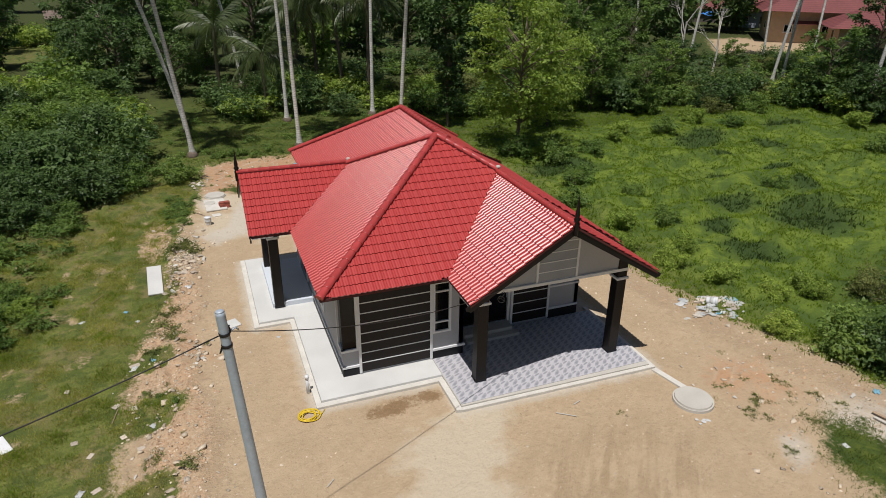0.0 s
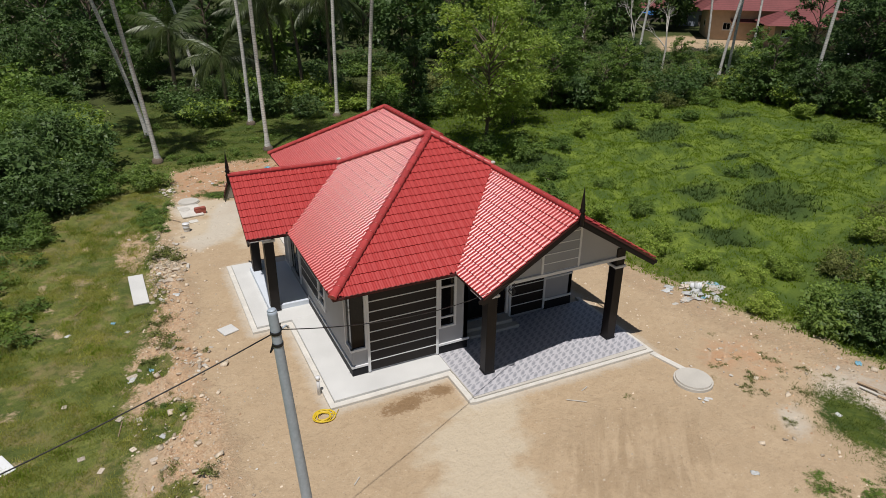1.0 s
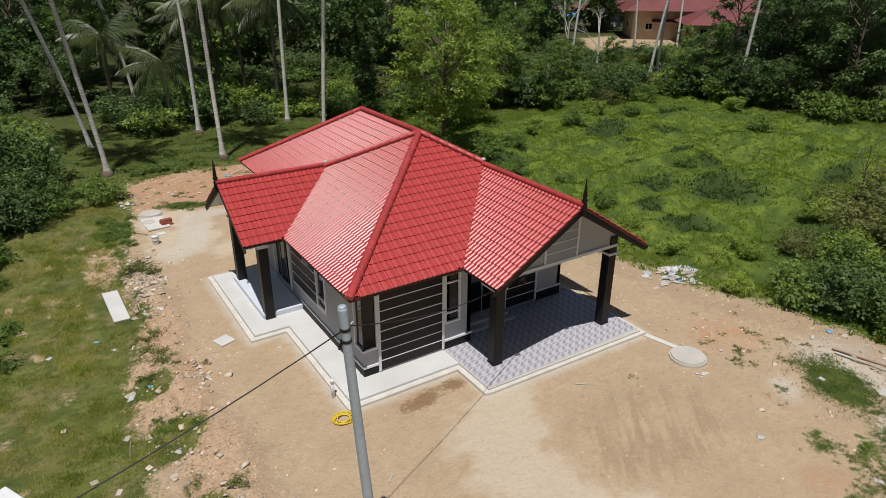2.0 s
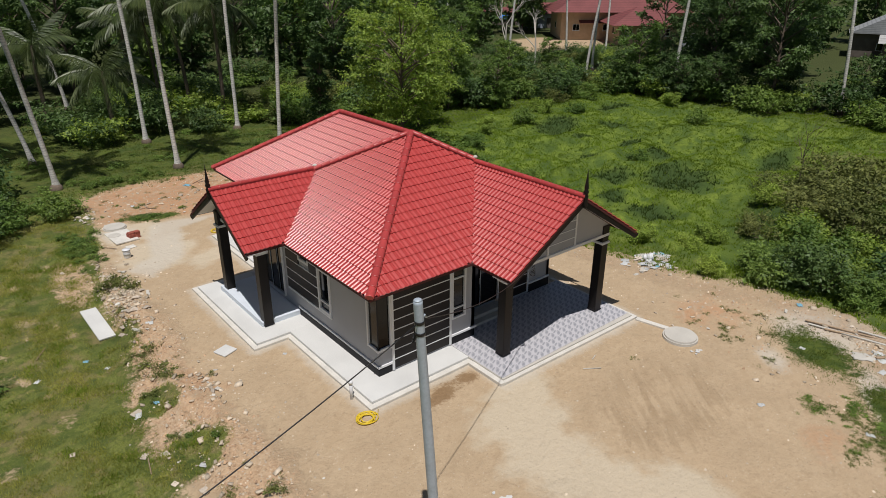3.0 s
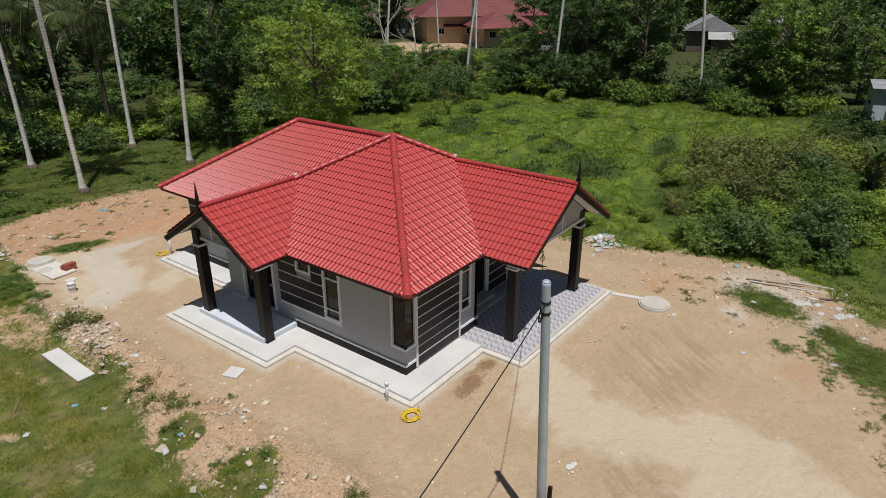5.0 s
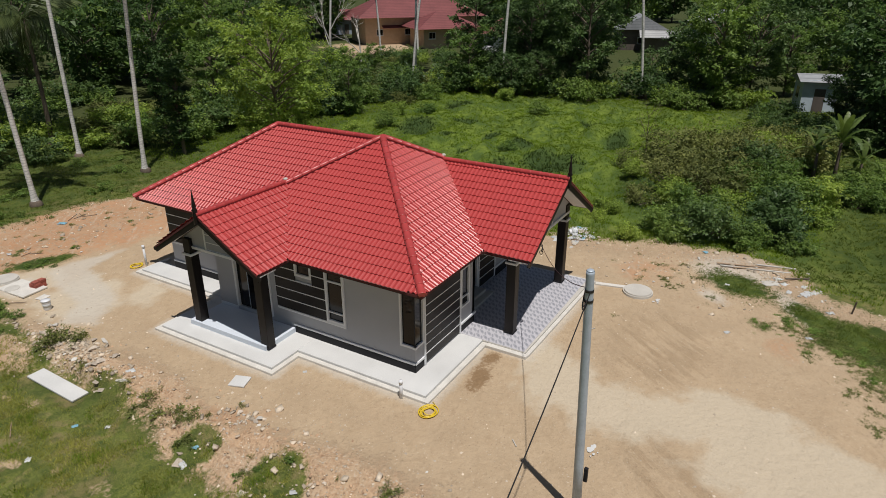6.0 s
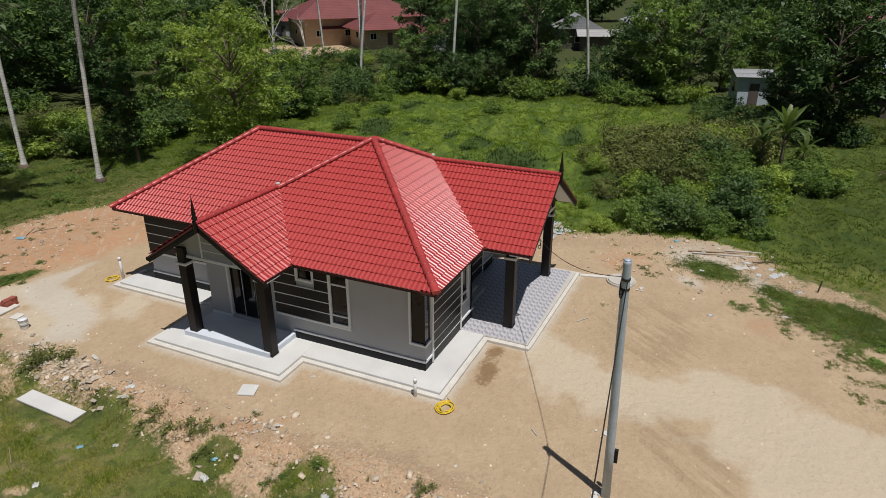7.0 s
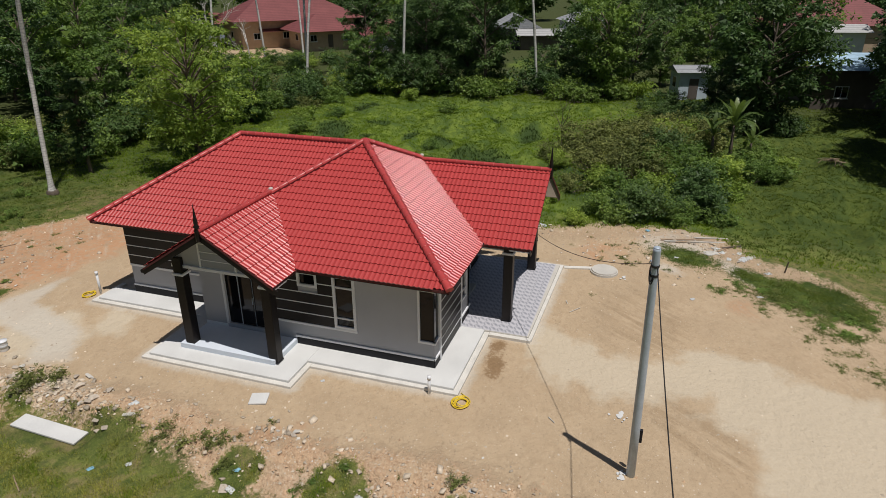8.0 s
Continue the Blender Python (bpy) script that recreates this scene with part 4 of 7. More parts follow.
            if made < singly:
                ob = new("roof_tile", data)
                ob.parent = roof
                ob.matrix_world = m
                made += 1
            elif full:
                at = len(rest_v)
                rest_v += [tuple(m @ Vector(v)) for v in TILE_V]
                rest_f += [tuple(at + i for i in f) for f in TILE_F]
    if rest_f:
        data = bpy.data.meshes.new("roof_tiles")
        data.from_pydata(rest_v, [], rest_f)
        data.polygons.foreach_set("use_smooth", [True] * len(rest_f))
        data.materials.append(RED_TILE_REST)
        ob = new("roof_tiles", data)
        ob.parent = roof
        tagged(ob, "rows of glossy red interlocking roof tiles", kind="stuff")
    return roof


def caps(p, q, label, width=0.13, mat=None):
    """A ridge or hip: a bed of mortar and a row of half-round caps that overlap, from the low end p to the high end q."""
    p, q = Vector(p), Vector(q)
    line = q - p
    length = line.length
    d = line.normalized()
    side = d.cross(Vector((0, 0, 1))).normalized()
    up = side.cross(d).normalized()
    turn = Matrix((side, d, up)).transposed().to_4x4()
    bed = bmesh.new()
    prism(bed, [p - side * 0.09 - up * 0.10, p + side * 0.09 - up * 0.10, p + side * 0.05 + up * 0.03, p - side * 0.05 + up * 0.03], line)
    ridge = part("ridge", bed, RED_CAP, house, label)
    n = max(1, round(length / 0.37))
    step = length / n
    data = bpy.data.meshes.new("ridge_cap")
    V, F = [], []
    ang = [math.radians(a) for a in (-12, 20, 52, 90, 128, 160, 192)]
    for y, s in ((-0.02, 1.07), (0.015, 1.07), (0.022, 1.02), (step + 0.01, 0.95)):
        V += [(width * s * math.cos(a), y, (width * 0.80) * s * math.sin(a)) for a in ang]
    for i in range(3):
        for j in range(6):
            F.append((i * 7 + j, i * 7 + j + 1, i * 7 + j + 8, i * 7 + j + 7))
    F.append((0, 6, 5, 4, 3, 2, 1))
    data.from_pydata(V, [], F)
    data.polygons.foreach_set("use_smooth", [True] * 18 + [False])
    data.materials.append(mat or RED_CAP)
    for k in range(n):
        ob = new("ridge_cap", data)
        ob.parent = ridge
        ob.matrix_world = Matrix.Translation(p + d * (k * step)) @ turn


SWC, APEX = (2.607, 16.107), (7.92, 21.157)
slope_roof([SWC, APEX, (5.30, 23.66), (2.607, 21.28)], (2.607, 26.2), (0, -1), P_WEST, 300, "glossy red tiled west slope of the main roof")
slope_roof([SWC, (6.455, 16.107), (9.584, 19.50), APEX], SWC, (1, 0), P_SOUTH, 300, "glossy red tiled south slope of the main roof")
slope_roof([(1.195, 21.28), (2.607, 21.28), (5.40, 23.70), (1.195, 23.70)], (1.195, 21.28), (1, 0), W_SLOPE, 300, "red tiled south slope of the west porch gable")
slope_roof([(1.195, 26.12), (4.2, 26.12), (5.35, 23.70), (1.195, 23.70)], (5.4, 26.12), (-1, 0), W_SLOPE, 0, "red tiled north slope of the west porch gable")
slope_roof([(6.455, 14.375), (9.584, 14.375), (9.584, 19.50), (6.455, 16.107)], (6.455, 17.0), (0, -1), S_SLOPE, 300, "glossy red tiled west slope of the car porch gable")
slope_roof([(12.713, 14.375), (9.584, 14.375), (9.584, 19.50), (12.713, 16.107)], (12.713, 14.375), (0, 1), S_SLOPE, 0, "red tiled east slope of the car porch gable")
slope_roof([(4.123, 31.276), (8.454, 26.957), (8.454, 21.5), (4.123, 26.2)], (4.123, 31.276), (0, -1), (6.2 - EAVE) / 4.331, 300, "glossy red tiled west slope of the rear roof")
slope_roof([(12.785, 31.276), (8.454, 26.957), (8.454, 21.4), (12.785, 25.9)], (12.785, 21.4), (0, 1), (6.2 - EAVE) / 4.331, 0, "red tiled east slope of the rear roof")
slope_roof([(4.123, 31.276), (12.785, 31.276), (8.454, 26.957)], (12.785, 31.276), (-1, 0), (6.2 - EAVE) / 4.319, 0, "red tiled north slope of the rear roof")
slope_roof([APEX, (12.9, 16.42), (12.9, 25.9)], (12.9, 16.1), (0, 1), (6.42 - EAVE) / 4.98, 0, "red tiled east slope of the main roof")
slope_roof([APEX, (12.9, 25.95), (3.0, 25.9)], (13.0, 26.2), (-1, 0), P_SOUTH, 0, "red tiled north slope of the main roof")
caps((2.60, 16.10, EAVE + 0.03), (7.92, 21.157, 6.46), "red half-round hip caps", 0.125)
caps((5.24, 23.70, 4.98), (7.90, 21.18, 6.45), "red half-round hip caps", 0.12)
caps((9.6, 19.52, 5.50), (7.95, 21.13, 6.45), "red half-round hip caps", 0.12)
caps((1.18, 23.70, W_RIDGE + 0.01), (5.30, 23.70, W_RIDGE + 0.02), "red half-round ridge caps", 0.10)
caps((9.584, 14.36, S_RIDGE + 0.01), (9.584, 19.5, S_RIDGE + 0.03), "red half-round ridge caps", 0.10)
caps((8.454, 21.4, 6.22), (8.454, 26.957, 6.22), "red half-round ridge caps", 0.12)
caps((4.11, 31.29, EAVE + 0.03), (8.454, 26.957, 6.22), "red half-round hip caps", 0.13)
caps((12.78, 31.27, EAVE + 0.03), (8.454, 26.957, 6.22), "red half-round hip caps", 0.13)
for x, y, z in ((5.28, 23.70, 5.10), (9.60, 19.50, 5.58)):
    bm = bmesh.new()
    bmesh.ops.create_icosphere(bm, subdivisions=2, radius=0.09)
    bmesh.ops.scale(bm, vec=(1, 1, 0.7), verts=bm.verts[:])
    bmesh.ops.translate(bm, vec=(x, y, z), verts=bm.verts[:])
    part("mortar_knob", bm, KERB, house, "pale mortar knob at the ridge junction", smooth=True)

# fascia boards under the eaves
for x0, x1, y0, y1 in ((2.62, 2.65, 16.13, 21.3), (2.65, 6.46, 16.13, 16.16), (4.14, 4.17, 26.1, 31.25), (4.17, 12.7, 31.22, 31.25),
                       (6.48, 6.51, 14.5, 16.13), (12.66, 12.69, 14.5, 17.8), (1.32, 2.62, 21.30, 21.33), (1.32, 4.1, 26.07, 26.10)):
    part("fascia", box(bmesh.new(), x0, x1, y0, y1, EAVE - 0.155, EAVE - 0.07), BLACK, house, "black eaves board")


def barge(ridge_pt, foot, out, drop):
    """A black board under a gable's edge, with a tail that runs past the eave and a shaped end."""
    a, b = Vector(ridge_pt), Vector(foot)
    d = (b - a).normalized()
    tip = b + d * 0.16
    bm = bmesh.new()
    z = Vector((0, 0, 1))
    prism(bm, [a + z * 0.0, tip + z * 0.0, tip - z * 0.10 - d * 0.02, tip - z * 0.2 - d * 0.16, b - z * drop, a - z * (drop + 0.05)], Vector(out) * 0.045)
    part("barge_board", bm, BLACK, house, "black barge board")
    bm = bmesh.new()
    inner = Vector(out) * -0.03
    prism(bm, [p + inner for p in (a - z * 0.085, b - z * 0.085, b - z * 0.115, a - z * 0.115)], Vector(out) * -0.71)
    part("verge_soffit", bm, SOFFIT, house, "pale sloping soffit under the gable edge")


for sx in (-1, 1):
    barge((9.584, 14.44, S_RIDGE - 0.06), (9.584 + sx * 3.13, 14.44, EAVE - 0.06), (0, -1, 0), 0.24)
    barge((1.26, 23.70, W_RIDGE - 0.06), (1.26, 23.70 + sx * 2.42, EAVE - 0.06), (-1, 0, 0), 0.24)


def finial(x, y, z):
    """A black turned spike on the gable's point."""
    prof = [(0.075, -0.35), (0.075, -0.05), (0.09, 0.0), (0.05, 0.06), (0.10, 0.13), (0.055, 0.20), (0.07, 0.26), (0.045, 0.45), (0.02, 0.7), (0.003, 0.88)]
    P = [(x, y, z + h) for _, h in prof]
    tube_part("finial", P, [r for r, _ in prof], BLACK, house, 8, "black carved gable spike")


finial(9.584, 14.36, S_RIDGE + 0.02)
finial(1.18, 23.70, W_RIDGE + 0.02)


# ---- paved aprons ----
def paving(name, outline, z0, z1, mat, label, bevel=0.012):
    bm = prism(bmesh.new(), [(x, y, z0) for x, y in outline], (0, 0, z1 - z0))
    bmesh.ops.bevel(bm, geom=[e for e in bm.edges if all(v.co.z > z1 - 0.001 for v in e.verts)], offset=bevel, segments=1, affect="EDGES")
    return tagged(part(name, bm, mat), label, "pavement", kind="structure")


paving("pavement", [(2.40, 15.92), (6.22, 15.92), (6.22, 16.9), (3.36, 16.9), (3.36, 21.08), (2.40, 21.08)], -0.1, 0.17, CONCRETE, "smooth white concrete apron round the house")
paving("pavement", [(1.16, 21.084), (3.36, 21.084), (3.36, 26.56), (1.16, 26.56)], -0.1, 0.172, CONCRETE, "smooth white concrete apron by the west porch")
paving("pavement", [(3.364, 25.76), (4.9, 25.76), (4.9, 26.75), (3.92, 26.75), (3.92, 26.56), (3.364, 26.56)], -0.1, 0.170, CONCRETE, "smooth white concrete apron in the corner behind the porch")
paving("pavement", [(3.92, 26.754), (4.9, 26.754), (4.9, 31.5), (3.92, 31.5)], -0.1, 0.168, CONCRETE, "smooth white concrete apron along the rear wall")
for o in ([(2.22, 15.72), (6.22, 15.72), (6.22, 15.916), (2.396, 15.916), (2.396, 20.9), (2.22, 20.9)],
          [(0.97, 20.904), (2.396, 20.904), (2.396, 21.08), (1.156, 21.08), (1.156, 26.75), (0.97, 26.75)],
          [(1.16, 26.564), (3.72, 26.564), (3.72, 26.75), (1.16, 26.75)],
          [(3.724, 26.564), (3.916, 26.564), (3.916, 31.504), (5.4, 31.504), (5.4, 31.7), (3.724, 31.7)]):
    paving("kerb", o, -0.1, 0.095, EDGE, "low rough concrete edge of the apron")
paving("porch_floor", [(1.78, 21.96), (3.28, 21.96), (3.28, 25.72), (1.78, 25.72)], 0.1, 0.36, PORCH_SKYLIT, "raised grey porch floor with white edge")
paving("pavement", [(6.226, 14.30), (12.80, 14.18), (12.80, 17.88), (6.226, 17.88)], -0.1, 0.14, KERB, "bed of the car porch floor")
paving("kerb", [(6.226, 14.16), (12.95, 14.03), (12.95, 18.2), (12.804, 18.2), (12.804, 14.176), (6.226, 14.296)], -0.1, 0.10, EDGE, "rough concrete edge of the car porch")
paving("kerb", [(12.75, 13.98), (12.95, 14.02), (13.25, 12.75), (13.05, 12.7)], -0.1, 0.07, EDGE, "concrete strip to the manhole")
paving("kerb", [(6.03, 14.2), (6.222, 14.16), (6.222, 15.71), (6.03, 15.71)], -0.1, 0.11, EDGE, "concrete edge between apron and porch")

# ---- power pole and cables ----
pole = thing("service_pole", "tall galvanised steel service pole standing in the sand", "pole", (0.42, 10.40, 0))
POLE_TOP = Vector((0.05 - 0.42, 10.52 - 10.40, 6.62))
tube_part("pole_tube", [Vector((0, 0, -0.1)), POLE_TOP * 0.25, POLE_TOP * 0.5, POLE_TOP * 0.75, POLE_TOP * 0.99, POLE_TOP], [0.115, 0.108, 0.101, 0.093, 0.086, 0.085], STEEL, pole, 14)
tube_part("cap", [POLE_TOP * 1.0004, POLE_TOP * 1.003, POLE_TOP * 1.0055], [0.083, 0.072, 0.040], STEEL, pole, 14, "rounded steel cap")
for f in (0.90, 0.935):
    c = POLE_TOP * f
    tube_part("clamp", [c - Vector((0, 0, 0.03)), c + Vector((0, 0, 0.03))], [0.098, 0.098], CABLE, pole, 12, "black cable clamp")
tube_part("hook", [POLE_TOP * 0.935 + Vector((0.1, 0.05, 0)), POLE_TOP * 0.935 + Vector((0.2, 0.1, 0.03)), POLE_TOP * 0.935 + Vector((0.24, 0.12, -0.04))], 0.018, STEEL, pole, 6)
part("terminal_box", bevelled(box(bmesh.new(), 0.02, 0.1, -0.16, -0.07, 1.05, 1.45), 0.01), PLINTH, pole, "black terminal box")


def sagging(a, b, sag, n=24):
    a, b = np.array(a, float), np.array(b, float)
    t = np.linspace(0, 1, n)[:, None]
    return a + (b - a) * t - np.array((0, 0, 1.0)) * sag * 4 * t * (1 - t)


TOP = Vector((0.42, 10.40, 0)) + POLE_TOP * 0.935
tagged(tube_part("power_cable", sagging(TOP + Vector((0.1, 0.05, 0)), (7.35, 14.40, 3.72), 0.35), 0.0095, CABLE, None, 6),
             "black power cable sagging from the pole to the porch eaves", "cable")
CABLE_FAR = TOP + Vector((-0.988, -0.094, -0.118)) * 17.5
tagged(tube_part("power_cable", sagging(TOP - Vector((0.1, 0.05, 0)), CABLE_FAR, 0.80), 0.012, CABLE, None, 6),
       "black power cable running off from the pole", "cable")
loop = [TOP + Vector((0.12 * math.cos(a) * (1 - 0.2 * (a > 6)), 0.05 + 0.12 * math.sin(a) * 0.4, -0.22 + 0.22 * math.cos(a * 1.01) + 0.01 * a)) for a in np.linspace(0, 12.5, 40)]
tagged(tube_part("cable_coil", loop, 0.016, CABLE, None, 6), "spare loops of black cable hanging at the pole top", "cable")
knot = [Vector((7.38 + 0.10 * math.sin(a * 1.7), 14.385 + 0.03 * math.cos(a), 3.62 - 0.03 * a + 0.06 * math.sin(a * 2.3))) for a in np.linspace(0, 9, 36)]
tagged(tube_part("cable_coil", knot, 0.013, CABLE, None, 6), "tangle of cable ends under the porch eaves", "cable")


# ---- things lying about the yard ----
def hose(x, y, z, r, turns, label):
    """Loose rings of hose, each a little off the last."""
    g = random.Random(int(x * 10))
    P = []
    cx = cy = 0.0
    size = r
    for k in range(turns):
        nx, ny, ns = g.uniform(-0.09, 0.09), g.uniform(-0.09, 0.09), r * g.uniform(0.62, 1.12)
        for i in range(30):
            f, a = i / 30, 2 * math.pi * (i / 30 + 0.06 * k)
            u = f * f * (3 - 2 * f)
            q = size + (ns - size) * u
            P.append((x + cx + (nx - cx) * u + q * 1.12 * math.cos(a), y + cy + (ny - cy) * u + q * math.sin(a), z + 0.018 + 0.008 * k + 0.012 * (1 + math.sin(3 * a + k))))
        cx, cy, size = nx, ny, ns
    P += [(x + r * 1.35, y - 0.05, z + 0.03), (x + r * 1.8, y + 0.12, z + 0.02)]
    tagged(tube_part("garden_hose", P, 0.016, YELLOW, None, 6), label, "hose")


hose(1.95, 15.55, 0.0, 0.27, 7, "coiled yellow garden hose lying on sand")
hose(4.15, 32.3, 0.0, 0.24, 4, "loosely coiled yellow hose beside the apron corner")


def pipe(x, y, h, label):
    p = thing("drain_pipe", label, "pipe", (x, y, 0))
    tube_part("tube", [(0, 0, -0.05), (0, 0, h - 0.02)], 0.05, WHITE, p, 12)
    tube_part("socket", [(0, 0, h - 0.12), (0, 0, h)], 0.062, WHITE, p, 12)


pipe(2.12, 16.62, 0.66, "short white plastic drain pipe standing by the apron")
pipe(4.45, 31.95, 1.0, "white plastic drain pipe standing behind the apron")


def slab_thing(name, x, y, w, d, h, yaw, mat, label, category, tilt=0.0):
    bm = bevelled(box(bmesh.new(), -w / 2, w / 2, -d / 2, d / 2, 0, h), min(0.012, h * 0.3))
    ob = part(name, bm, mat)
    z = float(np.mean([gz(x + u * w, y + v * d) for u in (-0.5, 0, 0.5) for v in (-0.5, -0.25, 0, 0.25, 0.5)])) + 0.01 if d > 1 else gz(x, y) + 0.005
    ob.matrix_world = pose(x, y, z, tilt, tilt * 0.3, yaw)
    return tagged(ob, label, category)


board = slab_thing("white_panel", -2.54, 27.15, 0.58, 2.3, 0.07, 3, CONCRETE, "long white rendered panel lying flat at the grass edge", "panel", 5.7)
for k in range(2):
    bm = bmesh.new()
    bmesh.ops.create_cone(bm, segments=10, radius1=0.03, radius2=0.03, depth=0.012, cap_ends=True)
    o = part("bolt_hole", bm, PLINTH, board)
    o.location = (-0.12 + 0.1 * k, 0.25 + 0.12 * (k % 2), 0.057)
slab_thing("concrete_slab", 0.22, 21.57, 0.55, 0.55, 0.06, 20, CONCRETE, "small square white concrete slab lying on sand", "slab")
slab_thing("concrete_slab", -6.35, 17.7, 0.5, 0.8, 0.05, 30, WHITE, "broken white board lying in the grass", "panel", 4)


def lid(x, y, r, h, label):
    c = thing("manhole", label, "manhole", (x, y, gz(x, y)))
    bm = bmesh.new()
    bmesh.ops.create_cone(bm, segments=32, radius1=r * 1.02, radius2=r, depth=h, cap_ends=True)
    bmesh.ops.translate(bm, vec=(0, 0, h / 2 - 0.03), verts=bm.verts[:])
    part("ring", bm, KERB, c)
    bm = bmesh.new()
    bmesh.ops.create_cone(bm, segments=32, radius1=r * 0.93, radius2=r * 0.91, depth=0.05, cap_ends=True)
    bmesh.ops.translate(bm, vec=(0, 0, h), verts=bm.verts[:])
    part("lid", bm, KERB, c, "pale concrete lid")
    return c


lid(12.95, 12.25, 0.60, 0.11, "round pale concrete manhole with lid")
lid(0.40, 35.85, 0.55, 0.08, "round concrete lid lying by the drain cover")
cover = slab_thing("drain_cover", 0.33, 34.35, 1.05, 1.7, 0.07, 4, EDGE, "square pale concrete drain cover with a round plug", "drain cover")
bm = bmesh.new()
bmesh.ops.create_cone(bm, segments=24, radius1=0.29, radius2=0.28, depth=0.03, cap_ends=True)
plug = part("plug", bm, KERB, cover, "round grey plug")
plug.location = (-0.24, 0.28, 0.075)
slab_thing("concrete_slab", 0.32, 32.85, 0.42, 0.36, 0.03, 10, EDGE, "small pale board lying on mortar", "slab")


def bucket(x, y, tilt, label):
    b = thing("bucket", label, "bucket", (x, y, gz(x, y) + (0.12 if tilt else 0)))
    P = [(0, 0, 0.0), (0, 0, 0.02), (0, 0, 0.34), (0, 0, 0.37)]
    tube_part("body", P, [0.13, 0.135, 0.16, 0.165], WHITE, b, 18)
    tube_part("lid", [(0, 0, 0.372), (0, 0, 0.40)], [0.175, 0.175], WHITE, b, 18)
    tube_part("label_band", [(0, 0, 0.12), (0, 0, 0.26)], [0.1465, 0.157], PALE, b, 18, "pale grey printed band")
    a = np.linspace(0, np.pi, 14)
    tube_part("handle", np.stack([0.17 * np.cos(a), 0.02 + 0.13 * np.sin(a), 0.36 - 0.04 * np.sin(a)], -1), 0.005, STEEL, b, 5)
    if tilt:
        b.matrix_world = b.matrix_world @ pose(0, 0, 0, tilt, 0, 40)


bucket(-0.12, 31.75, 0, "white plastic paint bucket with pale label")
bucket(17.55, 16.9, 80, "white plastic bucket tipped over on the rubbish heap")


def brick_stack(x, y, yaw):
    st = thing("brick_stack", "small stack of red bricks on the ground", "bricks", (x, y, gz(x, y)), yaw=yaw)
    data = None
    g = random.Random(5)
    for r in range(4):
        for c in range(2):
            for k in range(3 if r < 3 else 2):
                if data is None:
                    ob = part("brick", bevelled(box(bmesh.new(), 0, 0.25, 0, 0.115, 0, 0.08), 0.006), BRICK, st)
                    data = ob.data
                else:
                    ob = new("brick", data)
                    ob.parent = st
                ob.location = (c * 0.26 + g.uniform(-0.01, 0.01), k * 0.125 + g.uniform(-0.01, 0.01), r * 0.084)


brick_stack(0.55, 33.75, 8)


def rock_mesh(seed, mat, flat=0.6):
    g = np.random.RandomState(seed)
    bm = bmesh.new()
    for k in range(15):
        v = Vector(g.randn(3)).normalized() * g.uniform(0.36, 0.56)
        bm.verts.new((v.x * 1.25, v.y * 0.9, v.z * flat))
    hull = bmesh.ops.convex_hull(bm, input=bm.verts[:])
    bmesh.ops.delete(bm, geom=[v for v in set(hull["geom_interior"]) if isinstance(v, bmesh.types.BMVert)], context="VERTS")
    bevelled(bm, 0.02)
    data = bpy.data.meshes.new("stone")
    bm.to_mesh(data)
    bm.free()
    data.materials.append(mat)
    return data


ROCKS = [rock_mesh(s, STONE if s % 2 else (KERB, EDGE, KERB)[s // 2], 0.5 + 0.12 * (s % 3)) for s in range(6)]
grs = random.Random(11)


def scatter_stones(count, sample, lo, hi, label):
    for _ in range(count):
        x, y = sample()
        if x > 9 and float(LAWNS(np.array([x]), np.array([y]))[0]) > -0.35 or abs(x + 2.54) < 0.5 and abs(y - 27.15) < 1.4:
            continue
        s = lo + (hi - lo) * grs.random() ** 2
        ob = new("stone", ROCKS[grs.randrange(6)])
        ob.matrix_world = pose(x, y, gz(x, y) + s * 0.12, grs.uniform(-15, 15), grs.uniform(-15, 15), grs.uniform(0, 360)) @ Matrix.Diagonal((s, s, s, 1))
        tagged(ob, label, "stone", "stones along the yard edge")


scatter_stones(56, lambda: (grs.gauss(-1.9 - 0.4 * grs.random(), 0.7), grs.uniform(9, 31)), 0.03, 0.15, "pale broken stone lying in sand and grass")
scatter_stones(40, lambda: (grs.gauss(-1.35, 0.4), grs.gauss(28.0, 1.6)), 0.08, 0.36, "pale lump of broken concrete at the yard edge")
scatter_stones(16, lambda: (grs.gauss(-1.2, 0.3), grs.gauss(19.9, 0.5)), 0.06, 0.26, "brown lump of earth at the yard edge")
scatter_stones(60, lambda: (grs.uniform(13.5, 18.9), grs.uniform(5.5, 14.5)), 0.03, 0.15, "pale broken stone on the rough yard edge")
scatter_stones(52, lambda: (grs.gauss(16.9, 1.0), grs.gauss(7.8, 1.5)), 0.05, 0.24, "pale crumb of broken concrete among planks")
scatter_stones(16, lambda: (grs.gauss(-0.5, 0.3), grs.gauss(38.2, 0.5)), 0.1, 0.35, "pale lump of broken concrete at the yard corner")
scatter_stones(34, lambda: (grs.uniform(0.0, 9), grs.uniform(35, 41.5)), 0.04, 0.2, "stone lying on orange clay")

